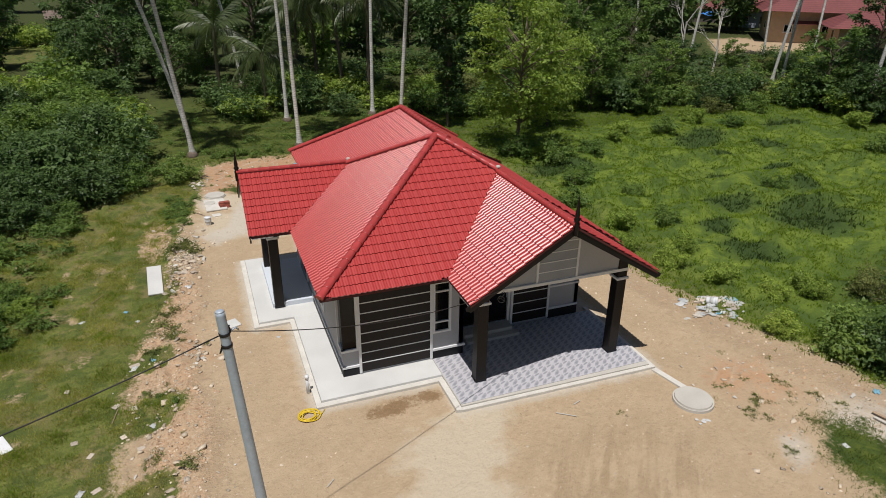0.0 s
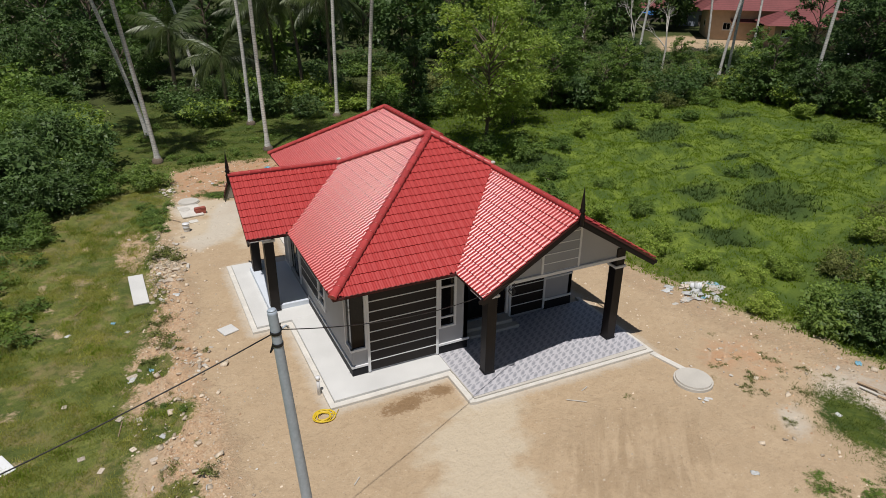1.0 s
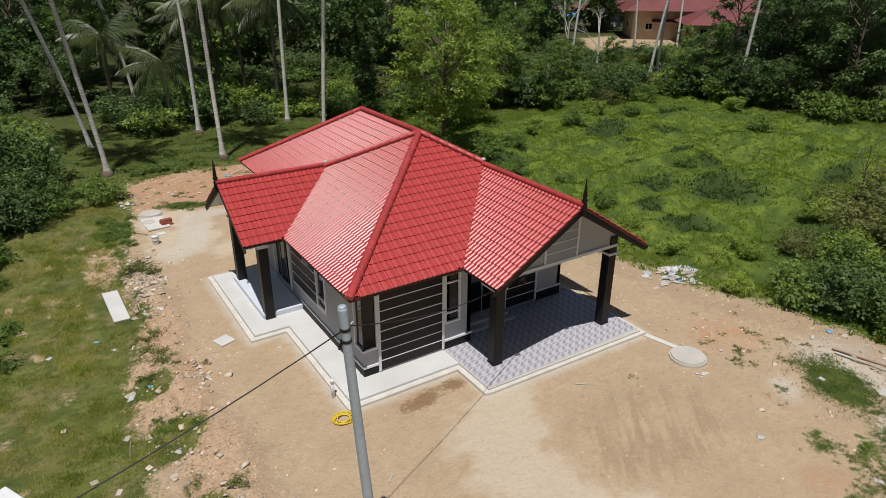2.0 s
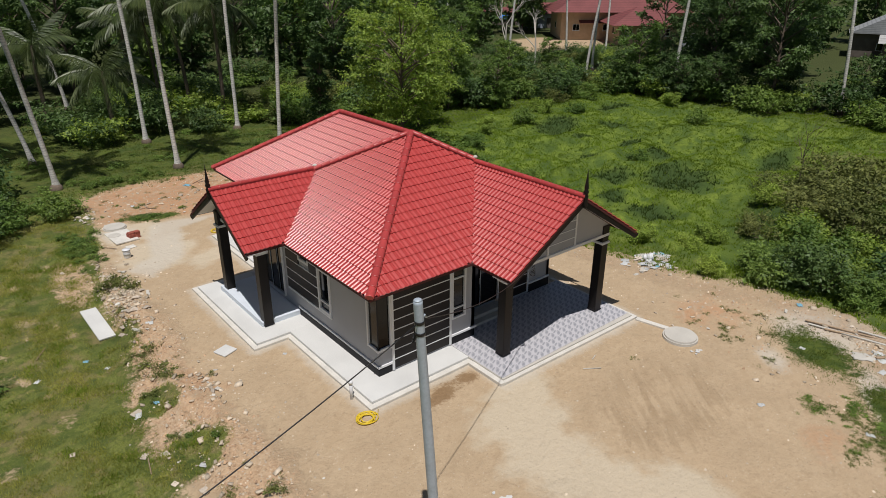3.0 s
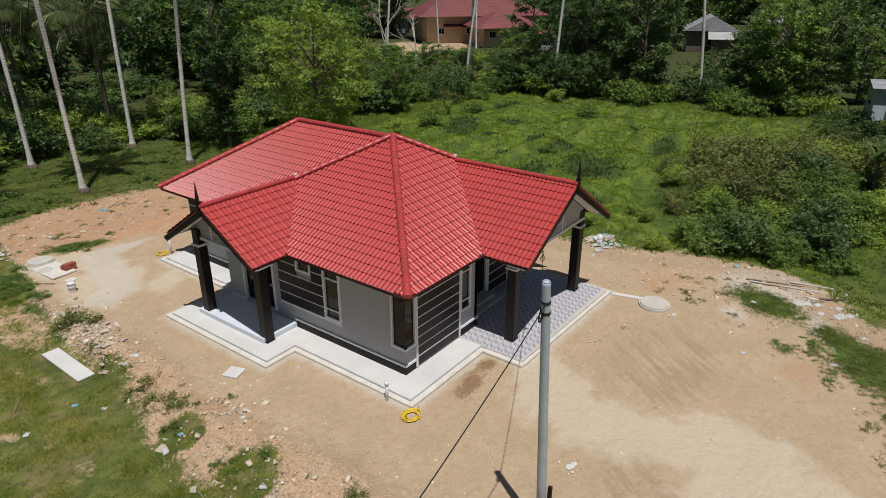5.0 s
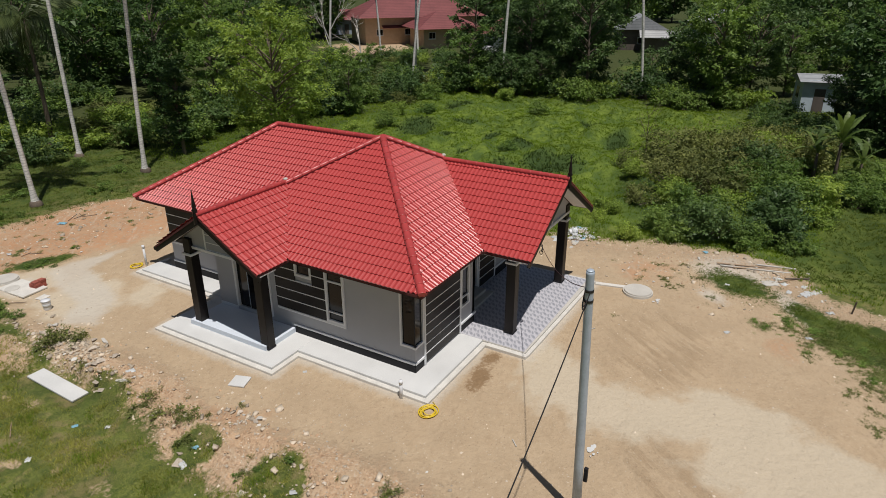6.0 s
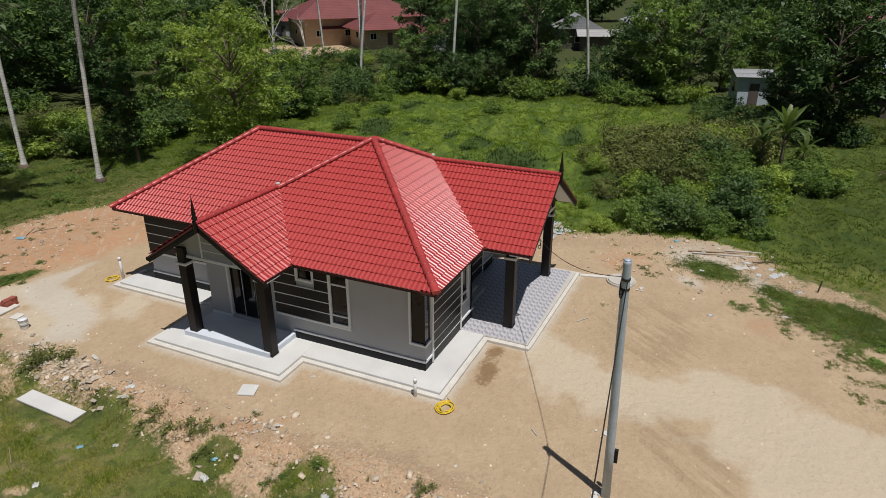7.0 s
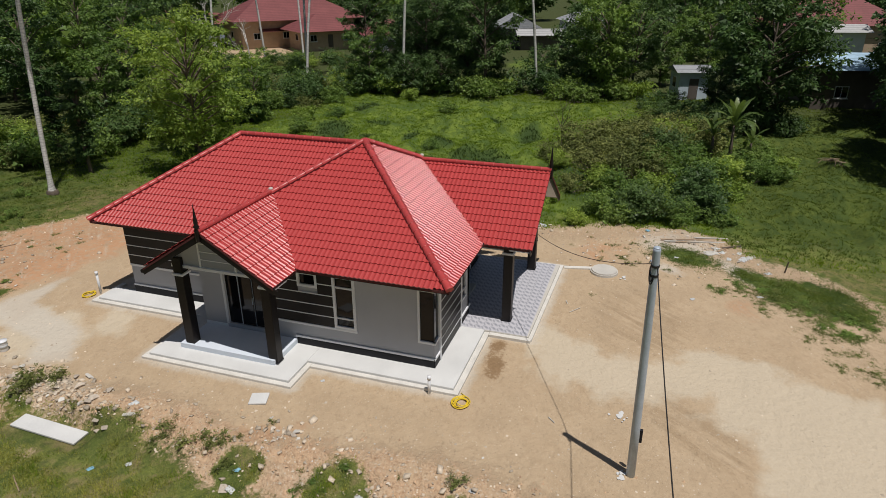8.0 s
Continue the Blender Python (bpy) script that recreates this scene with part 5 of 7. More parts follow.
# broken tiles and boards in the grass
for x, y, w, d, yaw, tilt in ((-2.97, 20.6, 0.42, 0.36, 25, 5), (-2.93, 18.25, 0.30, 0.26, 8, 6), (-3.4, 18.45, 0.3, 0.2, 50, 8), (-2.05, 25.75, 0.34, 0.3, 70, 12), (-1.9, 25.95, 0.3, 0.22, 20, 14), (-2.1, 25.45, 0.26, 0.22, 40, 9),
                              (-4.4, 17.2, 0.24, 0.2, 10, 5), (-3.9, 16.4, 0.28, 0.16, 65, 6), (-3.1, 16.9, 0.2, 0.2, 30, 8), (-2.6, 16.2, 0.26, 0.2, 12, 8), (-4.9, 19.8, 0.22, 0.18, 80, 5), (-3.6, 14.9, 0.3, 0.18, 35, 7)):
    slab_thing("broken_tile", x, y, w * 0.8, d * 0.8, 0.025, yaw, STONE, "broken pale cement tile lying in rough grass", "tile", tilt)


def gravel():
    """Crumbs of stone and clods over the sand."""
    g = np.random.RandomState(3)
    n = 17000
    x, y = g.uniform(-5, 18.5, n), g.uniform(3, 42, n)
    d = inside(x, y, YARD)
    bank = np.exp(-((x + 1.9) / 0.8) ** 2) * (y > 9) * (y < 31)
    keep = (d > -0.5) & (LAWNS(x, y) < -0.2) & (g.rand(n) < np.clip(1.1 - d / 5 + bank, 0.10, 1) * 0.62 + 0.38 * bank) & ~((x > 1) & (x < 13.1) & (y > 14) & (y < 31.7))
    x, y = x[keep], y[keep]
    n = len(x)
    s = 0.012 + 0.036 * g.rand(n) ** 3
    base = np.array([(-1, -0.7, 0), (1, -0.8, 0), (0.8, 0.8, 0), (-0.9, 0.7, 0), (0.1, 0, 1.2)])
    fac = np.array([(0, 1, 4), (1, 2, 4), (2, 3, 4), (3, 0, 4)])
    a = g.uniform(0, 6.28, n)
    V = base[None] * s[:, None, None] * g.uniform(0.6, 1.4, (n, 5, 1))
    R = np.stack([np.cos(a)[:, None] * V[..., 0] - np.sin(a)[:, None] * V[..., 1], np.sin(a)[:, None] * V[..., 0] + np.cos(a)[:, None] * V[..., 1], V[..., 2]], -1)
    R += np.stack([x, y, ground_z(x, y) - 0.003], -1)[:, None]
    F = (fac[None] + 5 * np.arange(n)[:, None, None]).reshape(-1, 3)
    tagged(raw("gravel", R.reshape(-1, 3), F, STONE_REST), "scattered small stones and clods on sand", "gravel", kind="stuff")


gravel()


def rubble():
    """Knuckle-sized lumps of stone and mortar along both edges of the plot and on the clay."""
    g = np.random.RandomState(17)
    cube = np.array([(u, v, w) for w in (-1, 1) for v in (-1, 1) for u in (-1, 1)], float) * 0.8
    fac = np.array([(0, 2, 3, 1), (4, 5, 7, 6), (0, 1, 5, 4), (2, 6, 7, 3), (0, 4, 6, 2), (1, 3, 7, 5)])
    groups = ((260, -1.75, 0.60, 20.0, 6.0), (420, -1.35, 0.42, 28.0, 1.3), (70, -1.15, 0.30, 19.9, 0.7), (40, -1.6, 0.5, 14.5, 2.2), (220, 17.1, 0.8, 8.0, 1.3), (160, 15.6, 1.2, 8.6, 2.4), (150, 4.5, 2.6, 38.4, 1.4), (50, 17.6, 0.7, 16.2, 0.5))
    x = np.concatenate([g.normal(cx, sx, n) for n, cx, sx, cy, sy in groups])
    y = np.concatenate([g.normal(cy, sy, n) for n, cx, sx, cy, sy in groups])
    keep = (inside(x, y, YARD) > -0.7) & (y > 7) & ~((np.abs(x + 2.54) < 0.5) & (np.abs(y - 27.15) < 1.4)) & (LAWNS(x, y) < -0.2)
    x, y = x[keep], y[keep]
    n = len(x)
    s = 0.022 + 0.075 * g.rand(n) ** 3
    V = cube[None] * g.uniform(0.45, 1.3, (n, 8, 3)) * (s[:, None] * g.uniform(0.6, 1.5, (n, 3)))[:, None]
    V[..., 2] *= 0.6
    a = g.uniform(0, 6.28, n)[:, None]
    V = np.stack([np.cos(a) * V[..., 0] - np.sin(a) * V[..., 1], np.sin(a) * V[..., 0] + np.cos(a) * V[..., 1], V[..., 2] + 0.3 * V[..., 0]], -1)
    V += np.stack([x, y, ground_z(x, y) + 0.2 * s], -1)[:, None]
    F = (fac[None] + 8 * np.arange(n)[:, None, None]).reshape(-1, 4)
    tagged(raw("rubble", V.reshape(-1, 3), F, STONE_REST), "loose rubble of stone and mortar lumps", "rubble", kind="stuff")


rubble()


def clods():
    """Broken earth along the western bank and the eastern edge."""
    g = np.random.RandomState(8)
    n = 6400
    west = g.rand(n) < 0.72
    x = np.where(west, -2.0 + 0.66 * g.randn(n), 16.2 + 1.3 * g.randn(n))
    y = np.where(west, g.uniform(9, 31, n), 9.0 + 2.6 * g.randn(n))
    keep = (lumps(x, y, 1.6, 51) > -0.1) & (depth(x, y) > -0.25) & (LAWNS(x, y) < -0.25)
    x, y = x[keep], y[keep]
    n = len(x)
    s = 0.010 + 0.040 * g.rand(n) ** 4
    base = np.array([(-1, -0.7, 0), (1, -0.8, 0), (0.8, 0.8, 0), (-0.9, 0.7, 0), (0.3, 0.2, 1.3), (-0.4, -0.2, 1.1)])
    fac = np.array([(0, 1, 5), (1, 4, 5), (1, 2, 4), (2, 3, 4), (3, 5, 4), (3, 0, 5)])
    a = g.uniform(0, 6.28, n)
    V = base[None] * s[:, None, None] * g.uniform(0.6, 1.4, (n, 6, 1))
    R = np.stack([np.cos(a)[:, None] * V[..., 0] - np.sin(a)[:, None] * V[..., 1], np.sin(a)[:, None] * V[..., 0] + np.cos(a)[:, None] * V[..., 1], V[..., 2]], -1)
    R += np.stack([x, y, ground_z(x, y) - 0.004], -1)[:, None]
    tagged(raw("clods", R.reshape(-1, 3), (fac[None] + 6 * np.arange(n)[:, None, None]).reshape(-1, 3), CLOD), "crumbling lumps of brown earth", "earth", kind="stuff")


clods()


def mortar(x, y, r, seed):
    """A flat splash of spilt mortar with crumbs round it."""
    g = np.random.RandomState(seed)
    t = thing("mortar_splash", "spilt white mortar dried on the sand", "mortar", (x, y, gz(x, y)), "mortar spills")
    for k in range(9):
        a, q = g.uniform(0, 6.28), r * g.rand() ** 0.7
        n = 9
        ang = np.linspace(0, 2 * np.pi, n, endpoint=False)
        w = r * g.uniform(0.12, 0.45) * (1 - 0.5 * q / r)
        bm = bmesh.new()
        prism(bm, [(q * math.cos(a) + w * g.uniform(0.6, 1.2) * math.cos(b), q * math.sin(a) + w * g.uniform(0.5, 1.0) * math.sin(b), 0.004 + 0.002 * k) for b in ang], (0, 0, 0.012))
        part("crust", bm, CONCRETE, t)


mortar(2.85, 10.85, 0.34, 1)
mortar(0.30, 10.62, 0.26, 2)
mortar(7.4, 15.0, 0.2, 3)
mortar(12.6, 11.4, 0.22, 4)


def crumpled(name, x, y, size, mat, label, category, seed, group=""):
    """A torn, folded sheet of plastic or paper."""
    g = np.random.RandomState(seed)
    n = 7
    u, v = np.meshgrid(np.linspace(-1, 1, n), np.linspace(-0.7, 0.7, n))
    X = u + 0.18 * g.randn(n, n) * 0.6
    Y = v + 0.18 * g.randn(n, n) * 0.6
    Z = np.abs(0.16 * g.randn(n, n)) + 0.03
    a = g.uniform(0, 6.28)
    P = np.stack([X * np.cos(a) - Y * np.sin(a), X * np.sin(a) + Y * np.cos(a), Z], -1).reshape(-1, 3) * size
    idx = np.arange(n * n).reshape(n, n)
    F = np.stack([idx[:-1, :-1], idx[:-1, 1:], idx[1:, 1:], idx[1:, :-1]], -1).reshape(-1, 4)
    ob = raw(name, P, F, mat)
    ob.location = (x, y, gz(x, y))
    sol = ob.modifiers.new("thickness", "SOLIDIFY")
    sol.thickness = 0.006
    return tagged(ob, label, category, group)


for k, (x, y, s, mt, what) in enumerate([
        (-3.04, 23.7, 0.13, PALE, "pale"), (-3.5, 24.6, 0.14, BLUE, "blue"), (-2.4, 20.6, 0.13, BLUE, "blue"), (-3.0, 20.4, 0.2, PALE, "pale"),
        (-5.0, 24.4, 0.15, PALE, "pale"), (-2.3, 17.0, 0.16, PALE, "pale"), (-1.4, 14.2, 0.13, PALE, "pale"), (-2.0, 12.6, 0.12, PALE, "pale"),
        (11.4, 8.6, 0.15, PALE, "pale"), (15.6, 9.2, 0.13, PALE, "pale"), (14.9, 5.4, 0.2, PALE, "pale"), (12.4, 6.0, 0.16, PALE, "pale"),
        (18.6, 10.6, 0.2, BLUE, "blue"), (17.2, 7.4, 0.24, PALE, "pale"), (-1.2, 25.1, 0.2, PALE, "pale"), (2.0, 38.6, 0.2, PALE, "pale"), (5.6, 40.4, 0.3, BLUE, "blue"),
        (-2.9, 13.4, 0.13, PALE, "pale"), (-4.0, 15.0, 0.16, PALE, "pale"), (1.7, 20.15, 0.1, PALE, "pale")]):
    crumpled("plastic_scrap", x, y, s * 0.7, mt, what + " crumpled scrap of plastic on the ground", "litter", k, "litter about the yard")

# rubbish heap at the meadow's edge
for k in range(64):
    a = grs.uniform(0, 6.28)
    r = grs.random() ** 0.6
    x, y = 17.5 + 1.5 * r * math.cos(a), 16.6 + 0.9 * r * math.sin(a)
    mt = (PALE, KERB, PALE, STONE, KERB, PALE, STONE)[k % 7] if k % 20 else BLUE
    ob = crumpled("plastic_sheet", x, y, 0.06 + 0.12 * grs.random(), mt, (("pale", "grey", "pale", "brown", "grey", "white", "brown")[k % 7] if k % 20 else "blue") + " torn plastic sheet on a rubbish heap", "litter", 40 + k, "rubbish heap")
    ob.location.z += 0.08 * (1 - r)
    ob.scale = (1.3, 1.0, 0.5)


def plank(x, y, length, yaw, mat, label, w=0.09, h=0.04):
    bm = bevelled(box(bmesh.new(), -length / 2, length / 2, -w / 2, w / 2, 0, h), 0.005)
    ob = part("plank", bm, mat)
    ob.matrix_world = pose(x, y, gz(x, y) + 0.015, grs.uniform(-3, 3), 0, yaw)
    tagged(ob, label, "plank", "timber left in the yard")


for x, y, l, w, mt in ((18.0, 8.35, 3.3, -74, WOOD), (17.72, 8.3, 3.0, -77, KERB), (17.85, 8.1, 2.4, -70, WOOD), (17.3, 7.0, 1.2, -35, WOOD), (17.5, 6.7, 1.0, -60, DARK_BARK), (18.3, 7.6, 1.6, -78, KERB)):
    plank(x, y, l, w, mt, "long weathered plank lying at the yard edge", 0.09, 0.04)
for x, y, z in ((16.6, 7.65, 0.32), (16.9, 7.2, 0.2), (16.2, 6.3, 0.22), (16.6, 5.9, 0.2), (16.1, 6.9, 0.14), (16.4, 6.1, 0.15), (16.9, 6.4, 0.14)):
    crumpled("plastic_sheet", x, y, z, PALE if x != 16.6 else KERB, "torn pale sheet lying among rubble", "litter", int(x * 100 + y * 10), "rubbish heap").scale = (1.2, 1.0, 0.45)
for x, y, l, w in ((2.0, 12.75, 0.30, 45), (9.0, 13.0, 0.6, -35), (9.6, 13.4, 0.3, 20), (-3.4, 18.0, 0.7, 80), (-2.6, 14.2, 0.8, 85),
                   (-4.6, 26.0, 0.8, 60), (-4.4, 13.8, 0.6, 40)):
    plank(x, y, l, w, KERB if x > -1 else WOOD, "thin pale stick lying on the ground", 0.03, 0.02)
for x, y, l, w in ((6.4, 40.8, 1.1, 35), (6.7, 40.6, 0.8, 10), (7.0, 40.3, 0.8, -30), (6.9, 40.9, 0.5, 70), (2.4, 37.9, 0.5, 10), (2.7, 37.6, 0.6, -50), (-0.6, 33.4, 1.1, -52)):
    plank(x, y, l, w, DARK_BARK, "dry broken branch lying on clay", 0.022, 0.022)

# ---- plants ----
def leaf_cloud(centres, radii, count, size, seed, droop=0.25, flat=1.0, aspect=0.55, per=13):
    """Leaves in sprays at the twig ends of overlapping clumps: arrays of verts and triangles, one to a leaf."""
    g = np.random.RandomState(seed)
    C, R = np.asarray(centres, float), np.asarray(radii, float)
    w = R ** 2
    sprays = max(4, count // per)
    pick = g.choice(len(C), sprays, p=w / w.sum())
    d = g.randn(sprays, 3)
    d /= np.linalg.norm(d, axis=1)[:, None]
    d[:, 2] = np.where(g.rand(sprays) < 0.65, np.abs(d[:, 2]), d[:, 2])
    rad = R[pick] * (0.45 + 0.62 * g.rand(sprays) ** 0.6) * (1 + 0.3 * np.sin(d[:, 0] * 5 + d[:, 1] * 4 + pick))
    T = C[pick] + d * rad[:, None] * np.array((1, 1, flat))
    k = np.repeat(np.arange(sprays), per)
    n = len(k)
    spread = size * g.uniform(0.7, 1.3, sprays)[k][:, None]
    P = T[k] + g.randn(n, 3) * spread * (0.66, 0.66, 0.34)
    face = d * 0.9 + np.array((0, 0, 0.6)) + 0.3 * g.randn(sprays, 3)
    axis = (P - T[k]) / spread + 0.35 * d[k] + 0.35 * g.randn(n, 3) + np.array((0, 0, -droop))
    axis /= np.linalg.norm(axis, axis=1)[:, None]
    nrm = face[k] + 0.24 * g.randn(n, 3)
    side = np.cross(axis, nrm)
    side /= np.linalg.norm(side, axis=1)[:, None] + 1e-6
    s = size * g.uniform(0.6, 1.3, n)[:, None]
    tip = P + axis * s - np.array((0, 0, 0.12)) * s
    l, r = P + side * s * aspect * 0.62, P - side * s * aspect * 0.62
    return np.stack([l, tip, r], 1).reshape(-1, 3), np.arange(3 * n).reshape(-1, 3)


def limbs(points_list, mat, name, parent, stump=False):
    """Several tapered limbs joined into one mesh; with a stump they all grow out of one root."""
    VV, FF, n = [], [], 0
    for pts, radii in points_list:
        V, F = tube(pts, radii, 5, caps=False)
        VV.append(V)
        FF.append(F + n)
        n += len(V)
    if stump:
        VV.append(np.array([(0.01, 0.0, -0.12), (-0.01, 0.0, -0.12)]))
        ring = 0
        for V in VV[:-1]:
            FF.append(np.array([(n, ring + j, ring + (j + 1) % 5, n + 1) for j in range(5)]))
            ring += len(V)
    return raw(name, np.vstack(VV), np.vstack(FF), mat, parent, smooth=True)


def make_tree(name, label, height, spread, mat, bark, seed, leaves=3200, leaf_size=0.34, low=0.3, clumps=20, flat=0.75, trunk=0.16, group="trees round the plot"):
    """A trunk with limbs, and a crown of leaf clumps at the limbs' ends."""
    g = np.random.RandomState(seed)
    t = thing(name, label, "tree", group=group)
    bend = g.uniform(-0.05, 0.05, 2) * height
    zs = np.linspace(-0.2, height * 0.85, 7)
    trunk_pts = np.stack([bend[0] * (zs / height) ** 2 + 0.06 * np.sin(zs * 1.3), bend[1] * (zs / height) ** 2 + 0.06 * np.cos(zs * 1.1), zs], -1)
    wood = [(trunk_pts, np.linspace(trunk, trunk * 0.3, 7))]
    C, R = [], []
    for k in range(clumps):
        f = low + (1 - low) * (k + g.rand()) / clumps
        a = k * 2.4 + g.uniform(-0.5, 0.5)
        reach = spread * (0.35 + 0.65 * math.sin(math.pi * min(1, 0.25 + 0.75 * (1 - (f - low) / (1 - low))))) * g.uniform(0.35, 1.0)
        root = np.array([np.interp(f * height * 0.75, zs, trunk_pts[:, i]) for i in range(3)])
        end = np.array((root[0] + reach * math.cos(a), root[1] + reach * math.sin(a), f * height + g.uniform(-0.3, 0.3)))
        mid = (root + end) / 2 + np.array((0, 0, 0.12 * reach))
        wood.append((np.array([root, mid, end]), np.array([trunk * 0.38, trunk * 0.24, trunk * 0.06])))
        C.append(end)
        R.append(spread * g.uniform(0.17, 0.31))
        C.append((mid + end) / 2 + g.uniform(-0.3, 0.3, 3))
        R.append(spread * g.uniform(0.12, 0.22))
    limbs(wood, bark, "trunk", t)
    V, F = leaf_cloud(C, R, leaves, leaf_size, seed + 1, flat=flat)
    # oversized inner leaves, added to block light and darken the crown's inside
    V2, F2 = leaf_cloud(C, np.array(R) * 0.55, leaves // 6, leaf_size * 1.3, seed + 2, flat=flat, aspect=0.75)
    raw("crown", np.vstack([V, V2]), np.vstack([F, F2 + len(V)]), mat, t)
    return t


def make_bush(name, label, height, spread, mat, seed, leaves=1500, leaf_size=0.22, clumps=12, group="bushes round the plot", aspect=0.55):
    g = np.random.RandomState(seed)
    t = thing(name, label, "bush", group=group)
    C, R, wood = [], [], []
    for k in range(clumps):
        a, r = g.uniform(0, 6.28), spread * g.rand() ** 0.6 * 0.75
        h = height * (0.35 + 0.55 * g.rand()) * (1 - 0.4 * (r / spread))
        c = np.array((r * math.cos(a), r * math.sin(a), h))
        C.append(c)
        R.append(height * g.uniform(0.25, 0.42))
        C.append(c * (0.8, 0.8, 0.45))
        R.append(height * g.uniform(0.22, 0.36))
        wood.append((np.array([(0.15 * c[0], 0.15 * c[1], -0.1), c * (0.7, 0.7, 0.5), c]), np.array([0.03, 0.018, 0.006])))
    if spread > 1:
        limbs(wood, DARK_BARK, "woody_base", t, stump=True)
    V, F = leaf_cloud(C, R, leaves, leaf_size, seed + 1, aspect=aspect)
    # bigger leaves added inside to keep light out of the bush
    V2, F2 = leaf_cloud(C, np.array(R) * 0.55, leaves // 6, leaf_size * 1.3, seed + 2, aspect=0.75)
    V, F = np.vstack([V, V2]), np.vstack([F, F2 + len(V)])
    V[:, 2] = np.maximum(V[:, 2], 0.0)
    raw("foliage", V, F, mat, t)
    return t


def frond(length, droop, seed, leaflets=44):
    """One palm frond: a bowed rib with hanging leaflets on both sides."""
    g = np.random.RandomState(seed)
    t = np.linspace(0, 1, 9)
    rib = np.stack([length * t * (1 - 0.18 * droop * t), 0 * t, length * (0.34 * t - droop * 0.75 * t ** 2)], -1)
    V, F = tube(rib, np.linspace(0.035, 0.008, 9), 4, caps=False)
    F = np.concatenate([F[:, (0, 1, 2)], F[:, (0, 2, 3)]])
    vs, fs, n = [V], [F], len(V)
    for k in range(leaflets):
        f = 0.12 + 0.87 * k / leaflets
        root = np.array([np.interp(f, t, rib[:, i]) for i in range(3)])
        ll = length * 0.22 * (0.55 + 0.9 * math.sin(math.pi * min(1, f * 0.9 + 0.08))) * g.uniform(0.85, 1.1)
        for s in (-1, 1):
            out = np.array((0.5 + 0.3 * f, s * (0.75 - 0.25 * f), -0.45 - 0.5 * g.rand()))
            out /= np.linalg.norm(out)
            m = root + out * ll * 0.5
            tip = root + out * ll * 0.95 + np.array((0, 0, -0.16 * ll))
            w = np.array((0.028, 0, 0.0))
            vs.append(np.array([root - w * 0.6, root + w * 0.6, m + w, m - w, tip]))
            fs.append(np.array([(0, 1, 2), (0, 2, 3), (3, 2, 4)]) + n)
            n += 5
    return np.vstack(vs), np.vstack(fs)


FRONDS = [frond(3.6, d, s) for s, d in enumerate((0.35, 0.65, 0.95, 1.25))]


def palm_trunk(lean, height, r0, seed):
    """A slender trunk with leaf-scar rings."""
    g = np.random.RandomState(seed)
    n = int(height / 0.3)
    t = np.linspace(0, 1, n)
    wob = 0.10 * np.sin(t * 5 + g.uniform(0, 6))
    P = np.stack([lean[0] * (0.35 * t + 0.65 * t ** 1.6) + wob * 0.6, lean[1] * (0.35 * t + 0.65 * t ** 1.6) + wob * 0.4, height * t - 0.1], -1)
    R = r0 * (0.72 + 0.85 * np.exp(-t * height / 0.42) - 0.18 * t) * (1 + 0.035 * (np.arange(n) % 2))
    return P, R


def palm(name, label, x, y, lean, height, r0, seed, crown=True, size=1.0, bark=None):
    t = thing(name, label, "palm", (x, y, gz(x, y)), "coconut palms behind the house")
    P, R = palm_trunk(lean, height, r0, seed)
    V, F = tube(P, R, 9, caps=False)
    raw("trunk", V, F, bark or BARK, t, smooth=True)
    tube_part("root_boss", [(0, 0, -0.15), (0, 0, 0.05), (0, 0, 0.18), (0.01, 0, 0.30)], [r0 * 1.9, r0 * 1.75, r0 * 1.62, r0 * 1.1], DARK_BARK, t, 9, "dark swollen root base")
    if crown:
        g = random.Random(seed)
        nf = 20
        for k in range(nf):
            V, F = FRONDS[k % 4] if k > 4 else FRONDS[k % 2]
            ob = raw("frond", V * size, F, FROND, t) if (k, size) not in PALM_CACHE else new("frond", PALM_CACHE[k, size])
            if (k, size) not in PALM_CACHE:
                PALM_CACHE[k, size] = ob.data
            ob.parent = t
            ob.matrix_local = pose(*P[-1], 0, -(58 - 84 * (k / nf)) + g.uniform(-8, 8) + 18, k * 137.5 + g.uniform(-12, 12))
    return t


PALM_CACHE = {}
PALE_PALM = "tall coconut palm with pale ringed trunk"
palm("coconut_palm", PALE_PALM + " at the clay edge", -0.57, 44.2, (-1.6, 0.1), 15.5, 0.20, 1)
palm("coconut_palm", PALE_PALM, -0.8, 49.9, (-3.9, 0.1), 16.5, 0.19, 2)
palm("coconut_palm", PALE_PALM + " at the clay edge", 6.45, 44.3, (-0.3, 0.1), 16.0, 0.20, 3)
palm("coconut_palm", PALE_PALM, 6.68, 51.6, (-0.3, 0.1), 17.0, 0.20, 4)
palm("coconut_palm", PALE_PALM, 13.6, 51.7, (0.5, -0.2), 17.0, 0.20, 5)
palm("coconut_palm", PALE_PALM, 13.98, 45.0, (1.0, -0.5), 16.5, 0.20, 6)
palm("coconut_palm", PALE_PALM, 4.5, 66.0, (-3.4, 0.5), 17.0, 0.2, 7)
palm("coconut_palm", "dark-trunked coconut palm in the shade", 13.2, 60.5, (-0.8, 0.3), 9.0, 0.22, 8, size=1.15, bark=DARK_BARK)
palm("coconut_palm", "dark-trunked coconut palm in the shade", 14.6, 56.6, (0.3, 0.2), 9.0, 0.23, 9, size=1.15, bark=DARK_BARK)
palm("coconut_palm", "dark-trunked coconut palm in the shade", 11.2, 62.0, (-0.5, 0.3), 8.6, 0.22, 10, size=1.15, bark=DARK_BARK)
